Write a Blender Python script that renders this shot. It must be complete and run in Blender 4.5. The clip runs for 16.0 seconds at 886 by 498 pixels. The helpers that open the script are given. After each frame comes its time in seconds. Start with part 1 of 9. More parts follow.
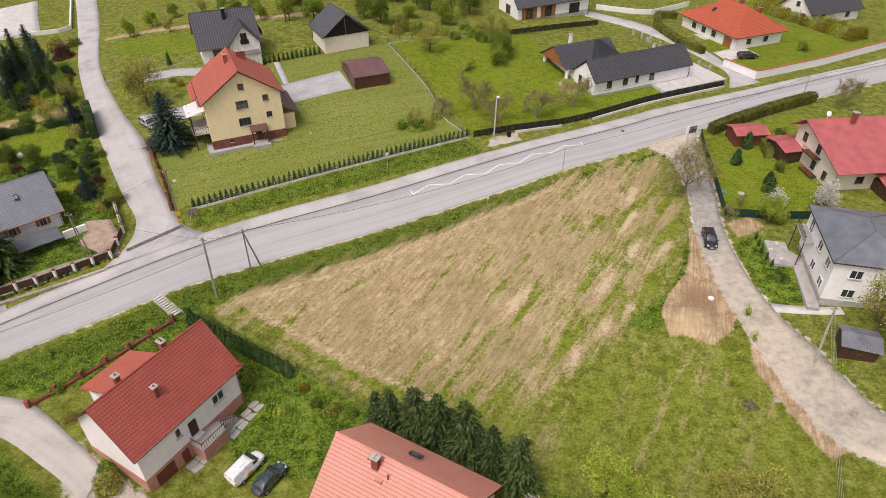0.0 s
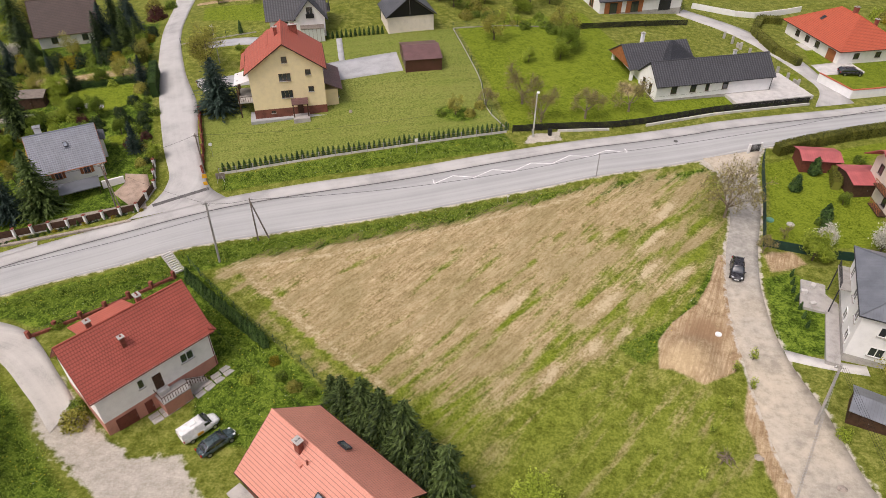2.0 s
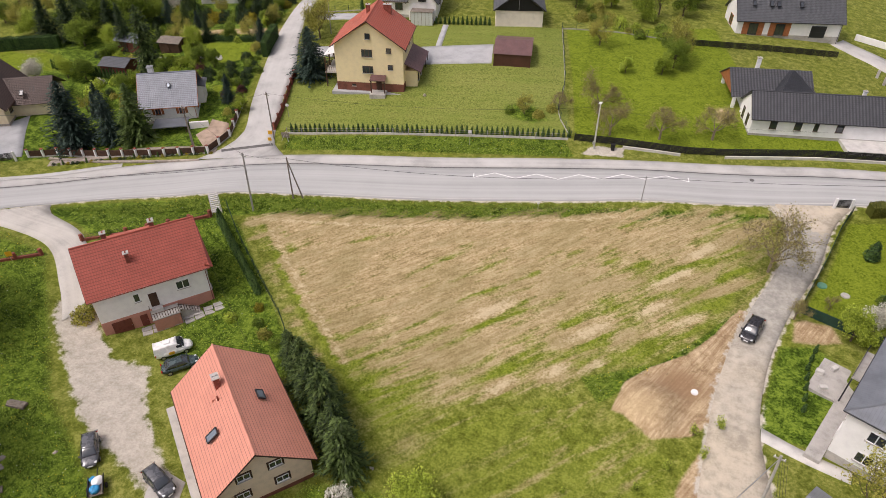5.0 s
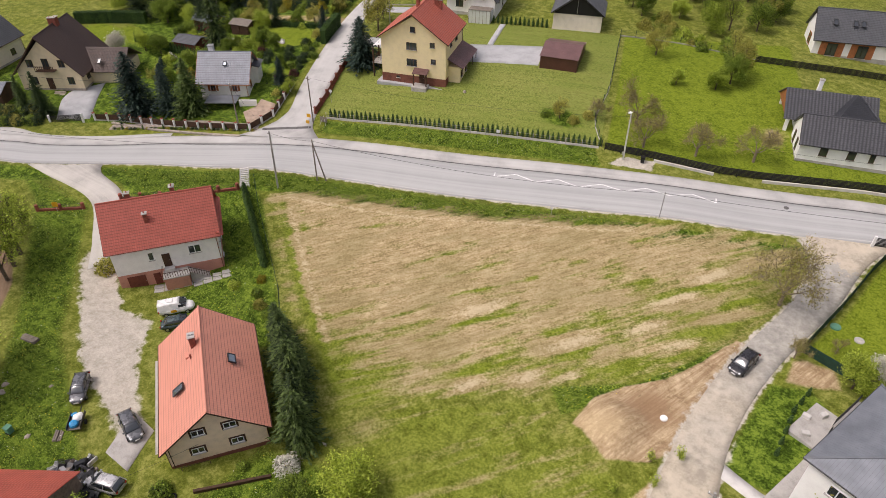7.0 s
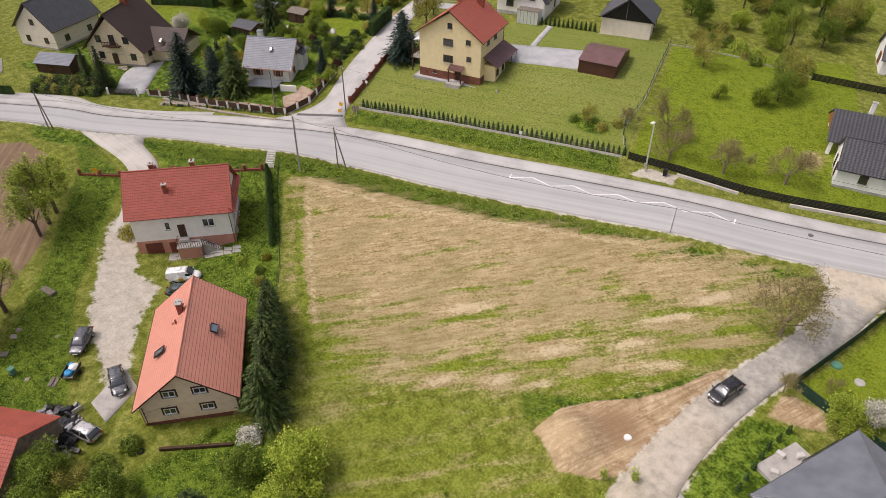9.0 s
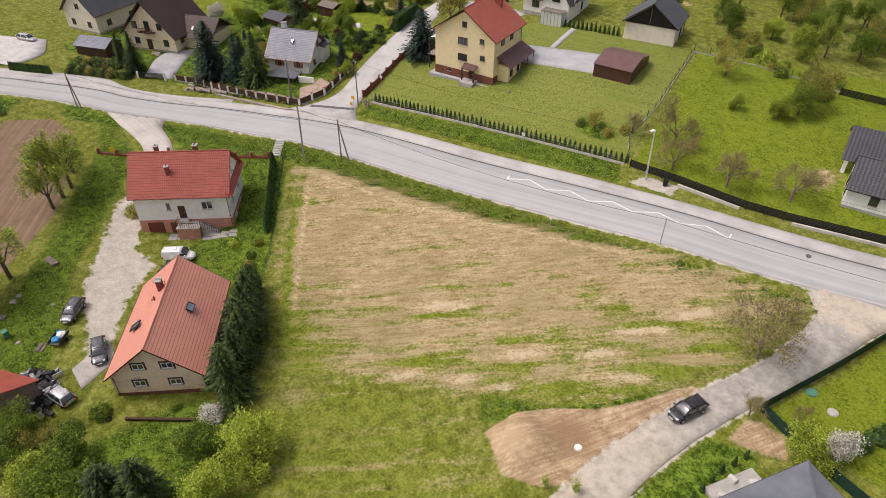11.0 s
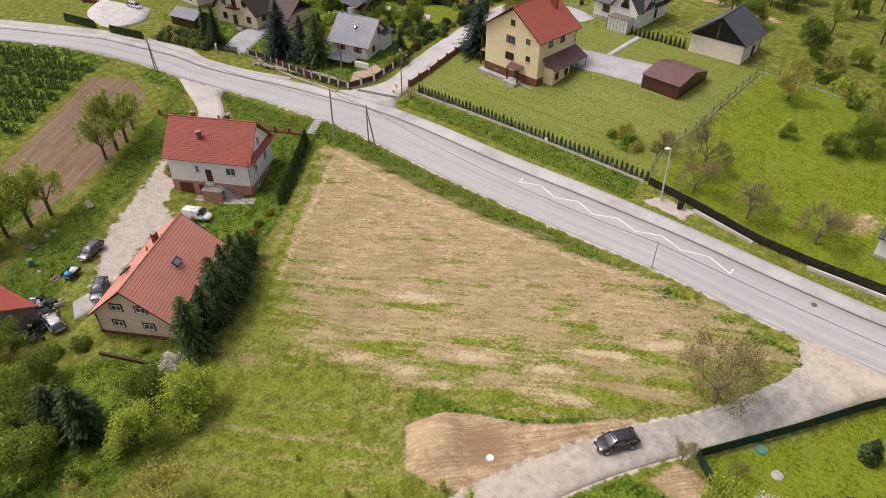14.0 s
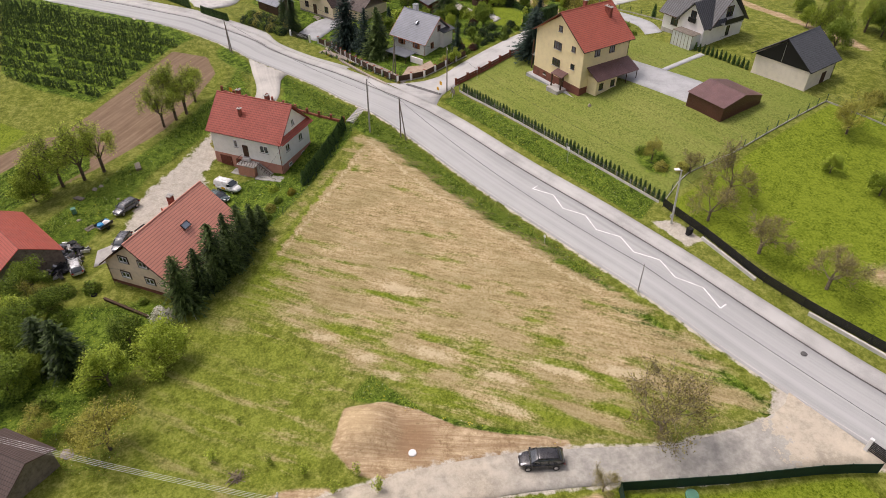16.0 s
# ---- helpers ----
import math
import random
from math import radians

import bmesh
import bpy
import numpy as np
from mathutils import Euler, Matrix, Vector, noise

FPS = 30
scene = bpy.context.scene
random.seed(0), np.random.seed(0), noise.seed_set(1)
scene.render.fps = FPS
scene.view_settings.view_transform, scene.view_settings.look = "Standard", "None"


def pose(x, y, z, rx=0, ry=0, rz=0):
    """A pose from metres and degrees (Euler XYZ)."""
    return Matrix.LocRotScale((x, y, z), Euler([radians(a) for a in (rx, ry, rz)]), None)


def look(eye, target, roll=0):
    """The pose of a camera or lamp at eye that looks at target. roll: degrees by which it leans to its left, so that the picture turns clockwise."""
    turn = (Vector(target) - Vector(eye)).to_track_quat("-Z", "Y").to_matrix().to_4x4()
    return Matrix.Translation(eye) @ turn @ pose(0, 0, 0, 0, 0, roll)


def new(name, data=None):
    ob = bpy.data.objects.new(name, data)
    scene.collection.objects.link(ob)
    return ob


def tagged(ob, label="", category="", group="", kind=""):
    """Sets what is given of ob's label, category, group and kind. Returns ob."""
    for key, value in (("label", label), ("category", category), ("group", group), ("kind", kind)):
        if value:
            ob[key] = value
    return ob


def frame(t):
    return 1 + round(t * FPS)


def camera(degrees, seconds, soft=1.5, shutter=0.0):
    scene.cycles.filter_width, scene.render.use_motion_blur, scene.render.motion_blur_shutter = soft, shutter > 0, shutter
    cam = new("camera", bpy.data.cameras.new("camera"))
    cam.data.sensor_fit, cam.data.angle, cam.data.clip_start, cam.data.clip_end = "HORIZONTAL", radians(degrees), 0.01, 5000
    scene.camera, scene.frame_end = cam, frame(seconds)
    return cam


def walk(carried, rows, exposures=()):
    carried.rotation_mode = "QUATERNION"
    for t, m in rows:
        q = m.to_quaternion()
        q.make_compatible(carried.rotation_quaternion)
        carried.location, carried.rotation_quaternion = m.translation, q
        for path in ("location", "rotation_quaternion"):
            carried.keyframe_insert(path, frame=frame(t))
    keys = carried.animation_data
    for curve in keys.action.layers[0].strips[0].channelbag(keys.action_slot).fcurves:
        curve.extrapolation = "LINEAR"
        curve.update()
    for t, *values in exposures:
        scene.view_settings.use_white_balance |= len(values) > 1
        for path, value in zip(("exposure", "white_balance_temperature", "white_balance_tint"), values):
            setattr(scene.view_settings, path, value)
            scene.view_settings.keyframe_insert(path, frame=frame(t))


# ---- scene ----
cam = camera(68.7, 16.0, soft=0.8)
METRES, EYE, TILT, LEAN, TURN = 102.0, 62.0, -37.0, 0.0, 0.0
ROWS = [
    (0.0, 0.0, 0.0, 0.0, 0.0, 0.0, 0.0),
    (0.5, 0.0334, 0.0054, 0.004, 2.17, -0.34, -1.63),
    (1.0, 0.0687, 0.0126, 0.0083, 4.53, -0.75, -3.42),
    (1.5, 0.1057, 0.0218, 0.0138, 7.07, -1.26, -5.33),
    (2.0, 0.143, 0.0323, 0.0192, 9.72, -1.84, -7.31),
    (2.5, 0.1803, 0.0437, 0.0257, 12.46, -2.49, -9.31),
    (3.0, 0.2175, 0.0547, 0.0334, 15.27, -3.18, -11.31),
    (3.5, 0.2545, 0.0651, 0.0394, 18.09, -3.76, -13.31),
    (4.0, 0.2891, 0.075, 0.0467, 20.81, -4.41, -15.15),
    (6.5, 0.4281, 0.1354, 0.0874, 32.93, -8.17, -22.51),
    (7.0, 0.4512, 0.1497, 0.097, 35.23, -9.08, -23.73),
    (7.5, 0.4726, 0.1644, 0.1068, 37.48, -9.98, -24.86),
    (8.0, 0.4921, 0.179, 0.117, 39.66, -10.93, -25.92),
    (8.5, 0.5099, 0.1931, 0.127, 41.75, -11.87, -26.89),
    (9.0, 0.5263, 0.2071, 0.1371, 43.71, -12.79, -27.75),
    (11.5, 0.5961, 0.2795, 0.1909, 51.64, -16.79, -30.81),
    (12.0, 0.6095, 0.2968, 0.2032, 53.66, -17.87, -31.48),
    (12.5, 0.6228, 0.3155, 0.2168, 55.95, -19.1, -32.17),
    (13.0, 0.6363, 0.3368, 0.2306, 58.49, -20.46, -32.89),
    (13.5, 0.6499, 0.3599, 0.2471, 61.35, -22.06, -33.61),
    (14.0, 0.6633, 0.3851, 0.2648, 64.48, -23.81, -34.33),
    (14.5, 0.6762, 0.4115, 0.2834, 67.77, -25.61, -34.98),
    (15.0, 0.6884, 0.4396, 0.3032, 71.27, -27.57, -35.54),
    (15.5, 0.6993, 0.4694, 0.3242, 74.96, -29.68, -36.04),
    (16.0, 0.7091, 0.5008, 0.3462, 78.83, -31.85, -36.42),
]
walk(cam, [(t, pose(0, 0, EYE, TILT, LEAN, TURN) @ pose(METRES * x, METRES * y, METRES * z, 90 + pitch, roll, yaw)) for t, x, y, z, yaw, pitch, roll in ROWS], exposures=[(0.0, 0.03, 6600, 19), (16.0, 0.08, 6600, 19)])

# ---- sky, sun, exposure ----
SUN_AZ = math.atan2(-0.62, -0.78)      # a veiled sun stands high in the south-west
SUN_EL = radians(60)
world = bpy.data.worlds.new("sky")
scene.world = world
world.use_nodes = True
_wn = world.node_tree
_sky = _wn.nodes.new("ShaderNodeTexSky")
_sky.sky_type = "NISHITA"
_sky.sun_disc = False
_sky.sun_elevation = SUN_EL
_sky.sun_rotation = SUN_AZ
_sky.air_density, _sky.dust_density, _sky.ozone_density = 1.0, 6.0, 0.4
_grey = _wn.nodes.new("ShaderNodeHueSaturation")      # a thin white veil of cloud
_grey.inputs["Saturation"].default_value = 0.45
_wn.links.new(_sky.outputs[0], _grey.inputs["Color"])
_wn.links.new(_grey.outputs[0], _wn.nodes["Background"].inputs[0])
_wn.nodes["Background"].inputs[1].default_value = 0.135
sun = new("sun", bpy.data.lights.new("sun", "SUN"))
sun.data.energy = 1.15
sun.data.angle = radians(12)
sun.data.color = (1.0, 0.95, 0.87)
_to_sun = Vector((math.sin(SUN_AZ) * math.cos(SUN_EL), math.cos(SUN_AZ) * math.cos(SUN_EL), math.sin(SUN_EL)))
sun.matrix_world = look((0, 0, 200), Vector((0, 0, 200)) - _to_sun)

# ---- materials ----
def material(name):
    m = bpy.data.materials.new(name)
    m.use_nodes = True
    nt = m.node_tree
    return m, nt, nt.nodes["Principled BSDF"]


def node(nt, kind, **values):
    n = nt.nodes.new("ShaderNode" + kind)
    for key, value in values.items():
        n.inputs[key.replace("_", " ")].default_value = value
    return n


def ramp(nt, fac, stops):
    r = nt.nodes.new("ShaderNodeValToRGB")
    e = r.color_ramp.elements
    while len(e) < len(stops):
        e.new(0.5)
    for el, (p, c) in zip(e, stops):
        el.position, el.color = p, (*c, 1)
    nt.links.new(fac, r.inputs[0])
    return r.outputs[0]


def mix(nt, fac, a, b, blend="MIX"):
    n = nt.nodes.new("ShaderNodeMix")
    n.data_type, n.blend_type = "RGBA", blend
    for sock, v in ((n.inputs[0], fac), (n.inputs[6], a), (n.inputs[7], b)):
        if isinstance(v, (int, float)):
            sock.default_value = v
        elif isinstance(v, tuple):
            sock.default_value = (*v, 1)
        else:
            nt.links.new(v, sock)
    return n.outputs[2]


def calc(nt, op, a, b=0.0, c=0.0, clamp=False):
    n = nt.nodes.new("ShaderNodeMath")
    n.operation, n.use_clamp = op, clamp
    for sock, v in zip(n.inputs, (a, b, c)):
        if isinstance(v, (int, float)):
            sock.default_value = v
        else:
            nt.links.new(v, sock)
    return n.outputs[0]


def noise_of(nt, vec, scale, detail=4.0, rough=0.55):
    n = node(nt, "TexNoise", Scale=scale, Detail=detail, Roughness=rough)
    if vec is not None:
        nt.links.new(vec, n.inputs["Vector"])
    return n.outputs[0]


def mapped(nt, vec, rot=(0, 0, 0), scale=(1, 1, 1)):
    n = nt.nodes.new("ShaderNodeMapping")
    n.inputs["Rotation"].default_value = rot
    n.inputs["Scale"].default_value = scale
    nt.links.new(vec, n.inputs["Vector"])
    return n.outputs[0]


def bump(nt, bsdf, height, strength=0.4, distance=0.02):
    b = node(nt, "Bump", Strength=strength, Distance=distance)
    nt.links.new(height, b.inputs["Height"])
    nt.links.new(b.outputs[0], bsdf.inputs["Normal"])


def plain(name, colour, rough=0.7, metal=0.0, spread=0.18, scale=1.2, fine=14.0, relief=0.25, jitter=0.0, spec=0.4):
    """A surface with stains at one scale and grain at another."""
    m, nt, bs = material(name)
    co = nt.nodes.new("ShaderNodeTexCoord").outputs["Object"]
    big, small = noise_of(nt, co, scale, 5), noise_of(nt, co, fine, 3)
    both = calc(nt, "ADD", calc(nt, "MULTIPLY", big, 0.65), calc(nt, "MULTIPLY", small, 0.35))
    lo = tuple(c * (1 - spread * 1.6) for c in colour)
    hi = tuple(min(1, c * (1 + spread)) for c in colour)
    col = ramp(nt, both, [(0.32, lo), (0.5, colour), (0.7, hi)])
    if jitter:
        rnd = nt.nodes.new("ShaderNodeObjectInfo").outputs["Random"]
        hsv = nt.nodes.new("ShaderNodeHueSaturation")
        nt.links.new(calc(nt, "MULTIPLY_ADD", rnd, jitter, 1 - jitter / 2), hsv.inputs["Value"])
        nt.links.new(col, hsv.inputs["Color"])
        col = hsv.outputs[0]
    nt.links.new(col, bs.inputs["Base Color"])
    nt.links.new(calc(nt, "MULTIPLY_ADD", small, 0.25, rough - 0.12, clamp=True), bs.inputs["Roughness"])
    bs.inputs["Metallic"].default_value = metal
    bs.inputs["Specular IOR Level"].default_value = spec
    if relief:
        bump(nt, bs, small, relief, 0.02)
    return m


def tiles(name, colour, across=0.23, rough=0.55, spread=0.25, spec=0.4, cut=0.3):
    """Pan tiles: ribs down the slope; the courses are real steps in the mesh. Shade between ribs and under each course
    is painted into the colour. UV is in metres.
    """
    m, nt, bs = material(name)
    co = nt.nodes.new("ShaderNodeTexCoord")
    uv, ob = co.outputs["UV"], co.outputs["Object"]
    sep = nt.nodes.new("ShaderNodeSeparateXYZ")
    nt.links.new(uv, sep.inputs[0])
    ribs = calc(nt, "SINE", calc(nt, "MULTIPLY", sep.outputs[0], 2 * math.pi / across))
    course = calc(nt, "FRACT", calc(nt, "MULTIPLY", sep.outputs[1], 1 / 0.38))
    stain, grain = noise_of(nt, ob, 0.7, 6, 0.6), noise_of(nt, ob, 9.0, 3)
    both = calc(nt, "ADD", calc(nt, "MULTIPLY", stain, 0.6), calc(nt, "MULTIPLY", grain, 0.4))
    col = ramp(nt, both, [(0.3, tuple(c * (1 - spread) for c in colour)), (0.52, colour), (0.72, tuple(min(1, c * (1 + spread)) for c in colour))])
    # hollows between the ribs darkened in the colour, as their shade
    groove = calc(nt, "MULTIPLY_ADD", ribs, 0.5, 0.5)
    col = mix(nt, calc(nt, "MULTIPLY", calc(nt, "SUBTRACT", 1.0, groove), cut), col, tuple(c * 0.4 for c in colour))
    # painted shadow strip just below the next course's step
    lap_shade = calc(nt, "GREATER_THAN", course, 0.8)
    col = mix(nt, calc(nt, "MULTIPLY", lap_shade, 0.7), col, tuple(c * 0.35 for c in colour))
    nt.links.new(col, bs.inputs["Base Color"])
    bs.inputs["Roughness"].default_value = rough
    bs.inputs["Specular IOR Level"].default_value = spec
    bump(nt, bs, calc(nt, "ADD", ribs, calc(nt, "MULTIPLY", course, -0.6)), 0.4, 0.03)
    return m


def seamed(name, colour, gap=0.3, rough=0.4, metal=0.3):
    """Sheet metal with standing seams; UV in metres."""
    m, nt, bs = material(name)
    co = nt.nodes.new("ShaderNodeTexCoord")
    sep = nt.nodes.new("ShaderNodeSeparateXYZ")
    nt.links.new(co.outputs["UV"], sep.inputs[0])
    f = calc(nt, "FRACT", calc(nt, "MULTIPLY", sep.outputs[0], 1 / gap))
    seam = calc(nt, "LESS_THAN", f, 0.12)
    stain = noise_of(nt, co.outputs["Object"], 0.6, 5)
    col = ramp(nt, stain, [(0.3, tuple(c * 0.8 for c in colour)), (0.7, tuple(min(1, c * 1.15) for c in colour))])
    col = mix(nt, calc(nt, "MULTIPLY", seam, 0.35), col, tuple(c * 0.5 for c in colour))
    nt.links.new(col, bs.inputs["Base Color"])
    bs.inputs["Roughness"].default_value, bs.inputs["Metallic"].default_value = rough, metal
    bump(nt, bs, seam, 0.5, 0.03)
    return m


def leafy(name, dark, light, rough=0.6):
    """Leaves that differ from clump to clump."""
    m, nt, bs = material(name)
    isl = nt.nodes.new("ShaderNodeNewGeometry").outputs["Random Per Island"]
    co = nt.nodes.new("ShaderNodeTexCoord").outputs["Object"]
    n = noise_of(nt, co, 0.7, 3)
    rnd = nt.nodes.new("ShaderNodeObjectInfo").outputs["Random"]
    f = calc(nt, "ADD", calc(nt, "MULTIPLY", isl, 0.75), calc(nt, "MULTIPLY", n, 0.5))
    f = calc(nt, "ADD", f, calc(nt, "MULTIPLY_ADD", rnd, 0.3, -0.2))
    col = ramp(nt, f, [(0.2, dark), (0.85, light)])
    nt.links.new(col, bs.inputs["Base Color"])
    bs.inputs["Roughness"].default_value = rough
    bs.inputs["Specular IOR Level"].default_value = 0.25
    tr = nt.nodes.new("ShaderNodeBsdfTranslucent")
    nt.links.new(col, tr.inputs[0])
    mx = nt.nodes.new("ShaderNodeMixShader")
    mx.inputs[0].default_value = 0.32
    nt.links.new(bs.outputs[0], mx.inputs[1])
    nt.links.new(tr.outputs[0], mx.inputs[2])
    nt.links.new(mx.outputs[0], nt.nodes["Material Output"].inputs[0])
    return m


M = {}
M["plaster_white"] = plain("plaster_white", (0.88, 0.86, 0.83), 0.85, spread=0.06, relief=0.15)
M["plaster_pure"] = plain("plaster_pure", (0.88, 0.88, 0.87), 0.85, spread=0.05, relief=0.1)
M["plaster_yellow"] = plain("plaster_yellow", (0.86, 0.72, 0.44), 0.85, spread=0.06, relief=0.15)
M["plaster_cream"] = plain("plaster_cream", (0.78, 0.66, 0.45), 0.85, spread=0.07, relief=0.15)
M["plaster_beige"] = plain("plaster_beige", (0.84, 0.66, 0.5), 0.85, spread=0.1, relief=0.15)
M["plaster_pink"] = plain("plaster_pink", (0.52, 0.25, 0.19), 0.85, spread=0.12, relief=0.2)
M["plaster_cream_pale"] = plain("plaster_cream_pale", (0.78, 0.71, 0.61), 0.85, spread=0.07, relief=0.15)
M["plinth_brown"] = plain("plinth_brown", (0.2, 0.075, 0.05), 0.85, spread=0.25, relief=0.3)
M["tile_red"] = tiles("tile_red", (0.43, 0.1, 0.068), 0.3)
M["tile_salmon"] = tiles("tile_salmon", (0.68, 0.29, 0.21), 0.3, 0.45, 0.1, 0.5, 0.12)
M["tile_coral"] = tiles("tile_coral", (0.5, 0.13, 0.085), 0.25, 0.5, 0.14)
M["tile_orange"] = tiles("tile_orange", (0.55, 0.12, 0.06), 0.3, 0.6, 0.12)
M["tile_black"] = tiles("tile_black", (0.1, 0.102, 0.112), 0.5, 0.5, 0.25, 0.4, 0.9)
M["tile_grey"] = tiles("tile_grey", (0.2, 0.22, 0.262), 0.3, 0.42, 0.25, 0.6, 0.2)
M["tile_brown"] = tiles("tile_brown", (0.085, 0.055, 0.045), 0.3, 0.55)
M["tile_slate"] = tiles("tile_slate", (0.1, 0.105, 0.115), 0.25, 0.6)
M["metal_grey"] = seamed("metal_grey", (0.22, 0.235, 0.26), 0.3)
M["metal_brown"] = seamed("metal_brown", (0.1, 0.04, 0.032), 0.2, 0.4, 0.1)
M["metal_roofbrown"] = seamed("metal_roofbrown", (0.17, 0.09, 0.085), 0.25, 0.42, 0.1)
M["metal_rose"] = seamed("metal_rose", (0.45, 0.115, 0.115), 0.35, 0.8, 0.0)
M["metal_dark"] = seamed("metal_dark", (0.03, 0.032, 0.037), 0.3, 0.45, 0.1)
M["wood_dark"] = plain("wood_dark", (0.07, 0.035, 0.02), 0.75, spread=0.35, scale=2.5, relief=0.4)
M["wood_red"] = plain("wood_red", (0.16, 0.045, 0.03), 0.75, spread=0.25, scale=2.5, relief=0.4)
M["wood_warm"] = plain("wood_warm", (0.36, 0.13, 0.05), 0.65, spread=0.25, scale=2.5, relief=0.3)
M["wood_grey"] = plain("wood_grey", (0.2, 0.17, 0.14), 0.85, spread=0.3, scale=2.5, relief=0.4)
M["black_paint"] = plain("black_paint", (0.012, 0.012, 0.013), 0.5, spread=0.2, relief=0.0)
M["brick"] = plain("brick", (0.27, 0.08, 0.055), 0.85, spread=0.35, scale=3.0, relief=0.5)
M["stone"] = plain("stone", (0.36, 0.31, 0.26), 0.9, spread=0.3, scale=2.0, relief=0.7, jitter=0.35)
M["concrete"] = plain("concrete", (0.42, 0.4, 0.37), 0.9, spread=0.2, scale=1.0, relief=0.3, jitter=0.15)
M["concrete_pale"] = plain("concrete_pale", (0.58, 0.56, 0.53), 0.9, spread=0.16, scale=0.8, relief=0.3, jitter=0.1)
M["paving"] = plain("paving", (0.42, 0.425, 0.43), 0.9, spread=0.15, scale=0.6, fine=6, relief=0.3)
M["white_paint"] = plain("white_paint", (0.8, 0.8, 0.79), 0.5, spread=0.05, relief=0.05)
M["road_paint"] = plain("road_paint", (0.72, 0.72, 0.7), 0.8, spread=0.2, scale=1.5, relief=0.1)
M["metal_light"] = plain("metal_light", (0.5, 0.5, 0.5), 0.4, 0.8, spread=0.1, relief=0.05)
M["metal_pole"] = plain("metal_pole", (0.33, 0.32, 0.3), 0.7, 0.0, spread=0.2, relief=0.2)
M["rubber"] = plain("rubber", (0.015, 0.015, 0.015), 0.85, spread=0.2, relief=0.1)
M["bark"] = plain("bark", (0.11, 0.085, 0.06), 0.95, spread=0.4, scale=4, relief=0.7)
M["bark_pale"] = plain("bark_pale", (0.23, 0.185, 0.13), 0.95, spread=0.3, scale=4, relief=0.6)
M["yellow_sign"] = plain("yellow_sign", (0.75, 0.4, 0.02), 0.5, spread=0.1, relief=0)
M["blue_tarp"] = plain("blue_tarp", (0.03, 0.28, 0.55), 0.5, spread=0.3, scale=3, relief=0.5)
M["green_plastic"] = plain("green_plastic", (0.1, 0.26, 0.18), 0.5, spread=0.1, relief=0.0)
M["green_fence"] = plain("green_fence", (0.012, 0.045, 0.03), 0.7, spread=0.2, relief=0.2)
M["leaf_spring"] = leafy("leaf_spring", (0.12, 0.185, 0.012), (0.52, 0.62, 0.085))
M["leaf_mid"] = leafy("leaf_mid", (0.045, 0.085, 0.008), (0.29, 0.39, 0.05))
M["leaf_olive"] = leafy("leaf_olive", (0.15, 0.15, 0.02), (0.5, 0.47, 0.1))
M["leaf_bronze"] = leafy("leaf_bronze", (0.12, 0.102, 0.027), (0.408, 0.357, 0.119))
M["leaf_white"] = leafy("leaf_white", (0.4, 0.38, 0.3), (0.85, 0.83, 0.76))
M["leaf_purple"] = leafy("leaf_purple", (0.05, 0.015, 0.015), (0.14, 0.05, 0.04))
M["leaf_yellow"] = leafy("leaf_yellow", (0.12, 0.102, 0.006), (0.4, 0.336, 0.024))
M["needle_dark"] = leafy("needle_dark", (0.013, 0.029, 0.011), (0.064, 0.102, 0.034))
M["needle_green"] = leafy("needle_green", (0.018, 0.036, 0.01), (0.125, 0.185, 0.048))
M["needle_blue"] = leafy("needle_blue", (0.013, 0.027, 0.021), (0.062, 0.102, 0.078))
M["needle_thuja"] = leafy("needle_thuja", (0.018, 0.045, 0.012), (0.1, 0.18, 0.04))
M["leaf_hedge"] = leafy("leaf_hedge", (0.049, 0.059, 0.008), (0.261, 0.27, 0.05))
M["grass_tuft"] = leafy("grass_tuft", (0.085, 0.15, 0.01), (0.33, 0.43, 0.055))
M["flower_yellow"] = plain("flower_yellow", (0.8, 0.6, 0.02), 0.7, relief=0)
M["flower_white"] = plain("flower_white", (0.7, 0.7, 0.62), 0.7, relief=0)
_g, _nt, _bs = material("glass")
_bs.inputs["Base Color"].default_value = (0.035, 0.042, 0.05, 1)
_bs.inputs["Roughness"].default_value = 0.06
_bs.inputs["Specular IOR Level"].default_value = 0.5
_bs.inputs["IOR"].default_value = 1.95
M["glass"] = _g
_g, _nt, _bs = material("glass_sky")      # roof glazing, made pale and part metal to imitate the bright sky's reflection
_bs.inputs["Base Color"].default_value = (0.3, 0.35, 0.4, 1)
_bs.inputs["Roughness"].default_value = 0.12
_bs.inputs["Metallic"].default_value = 0.7
M["glass_sky"] = _g


def car_paint(name, colour, metal=0.3):
    m, nt, bs = material(name)
    co = nt.nodes.new("ShaderNodeTexCoord").outputs["Object"]
    dust = noise_of(nt, co, 2.0, 4)
    nt.links.new(ramp(nt, dust, [(0.35, tuple(c * 0.9 for c in colour)), (0.75, tuple(min(1, c * 1.1 + 0.01) for c in colour))]), bs.inputs["Base Color"])
    nt.links.new(calc(nt, "MULTIPLY_ADD", dust, 0.25, 0.15), bs.inputs["Roughness"])
    bs.inputs["Metallic"].default_value = metal
    bs.inputs["Coat Weight"].default_value = 0.6
    bs.inputs["Coat Roughness"].default_value = 0.08
    return m


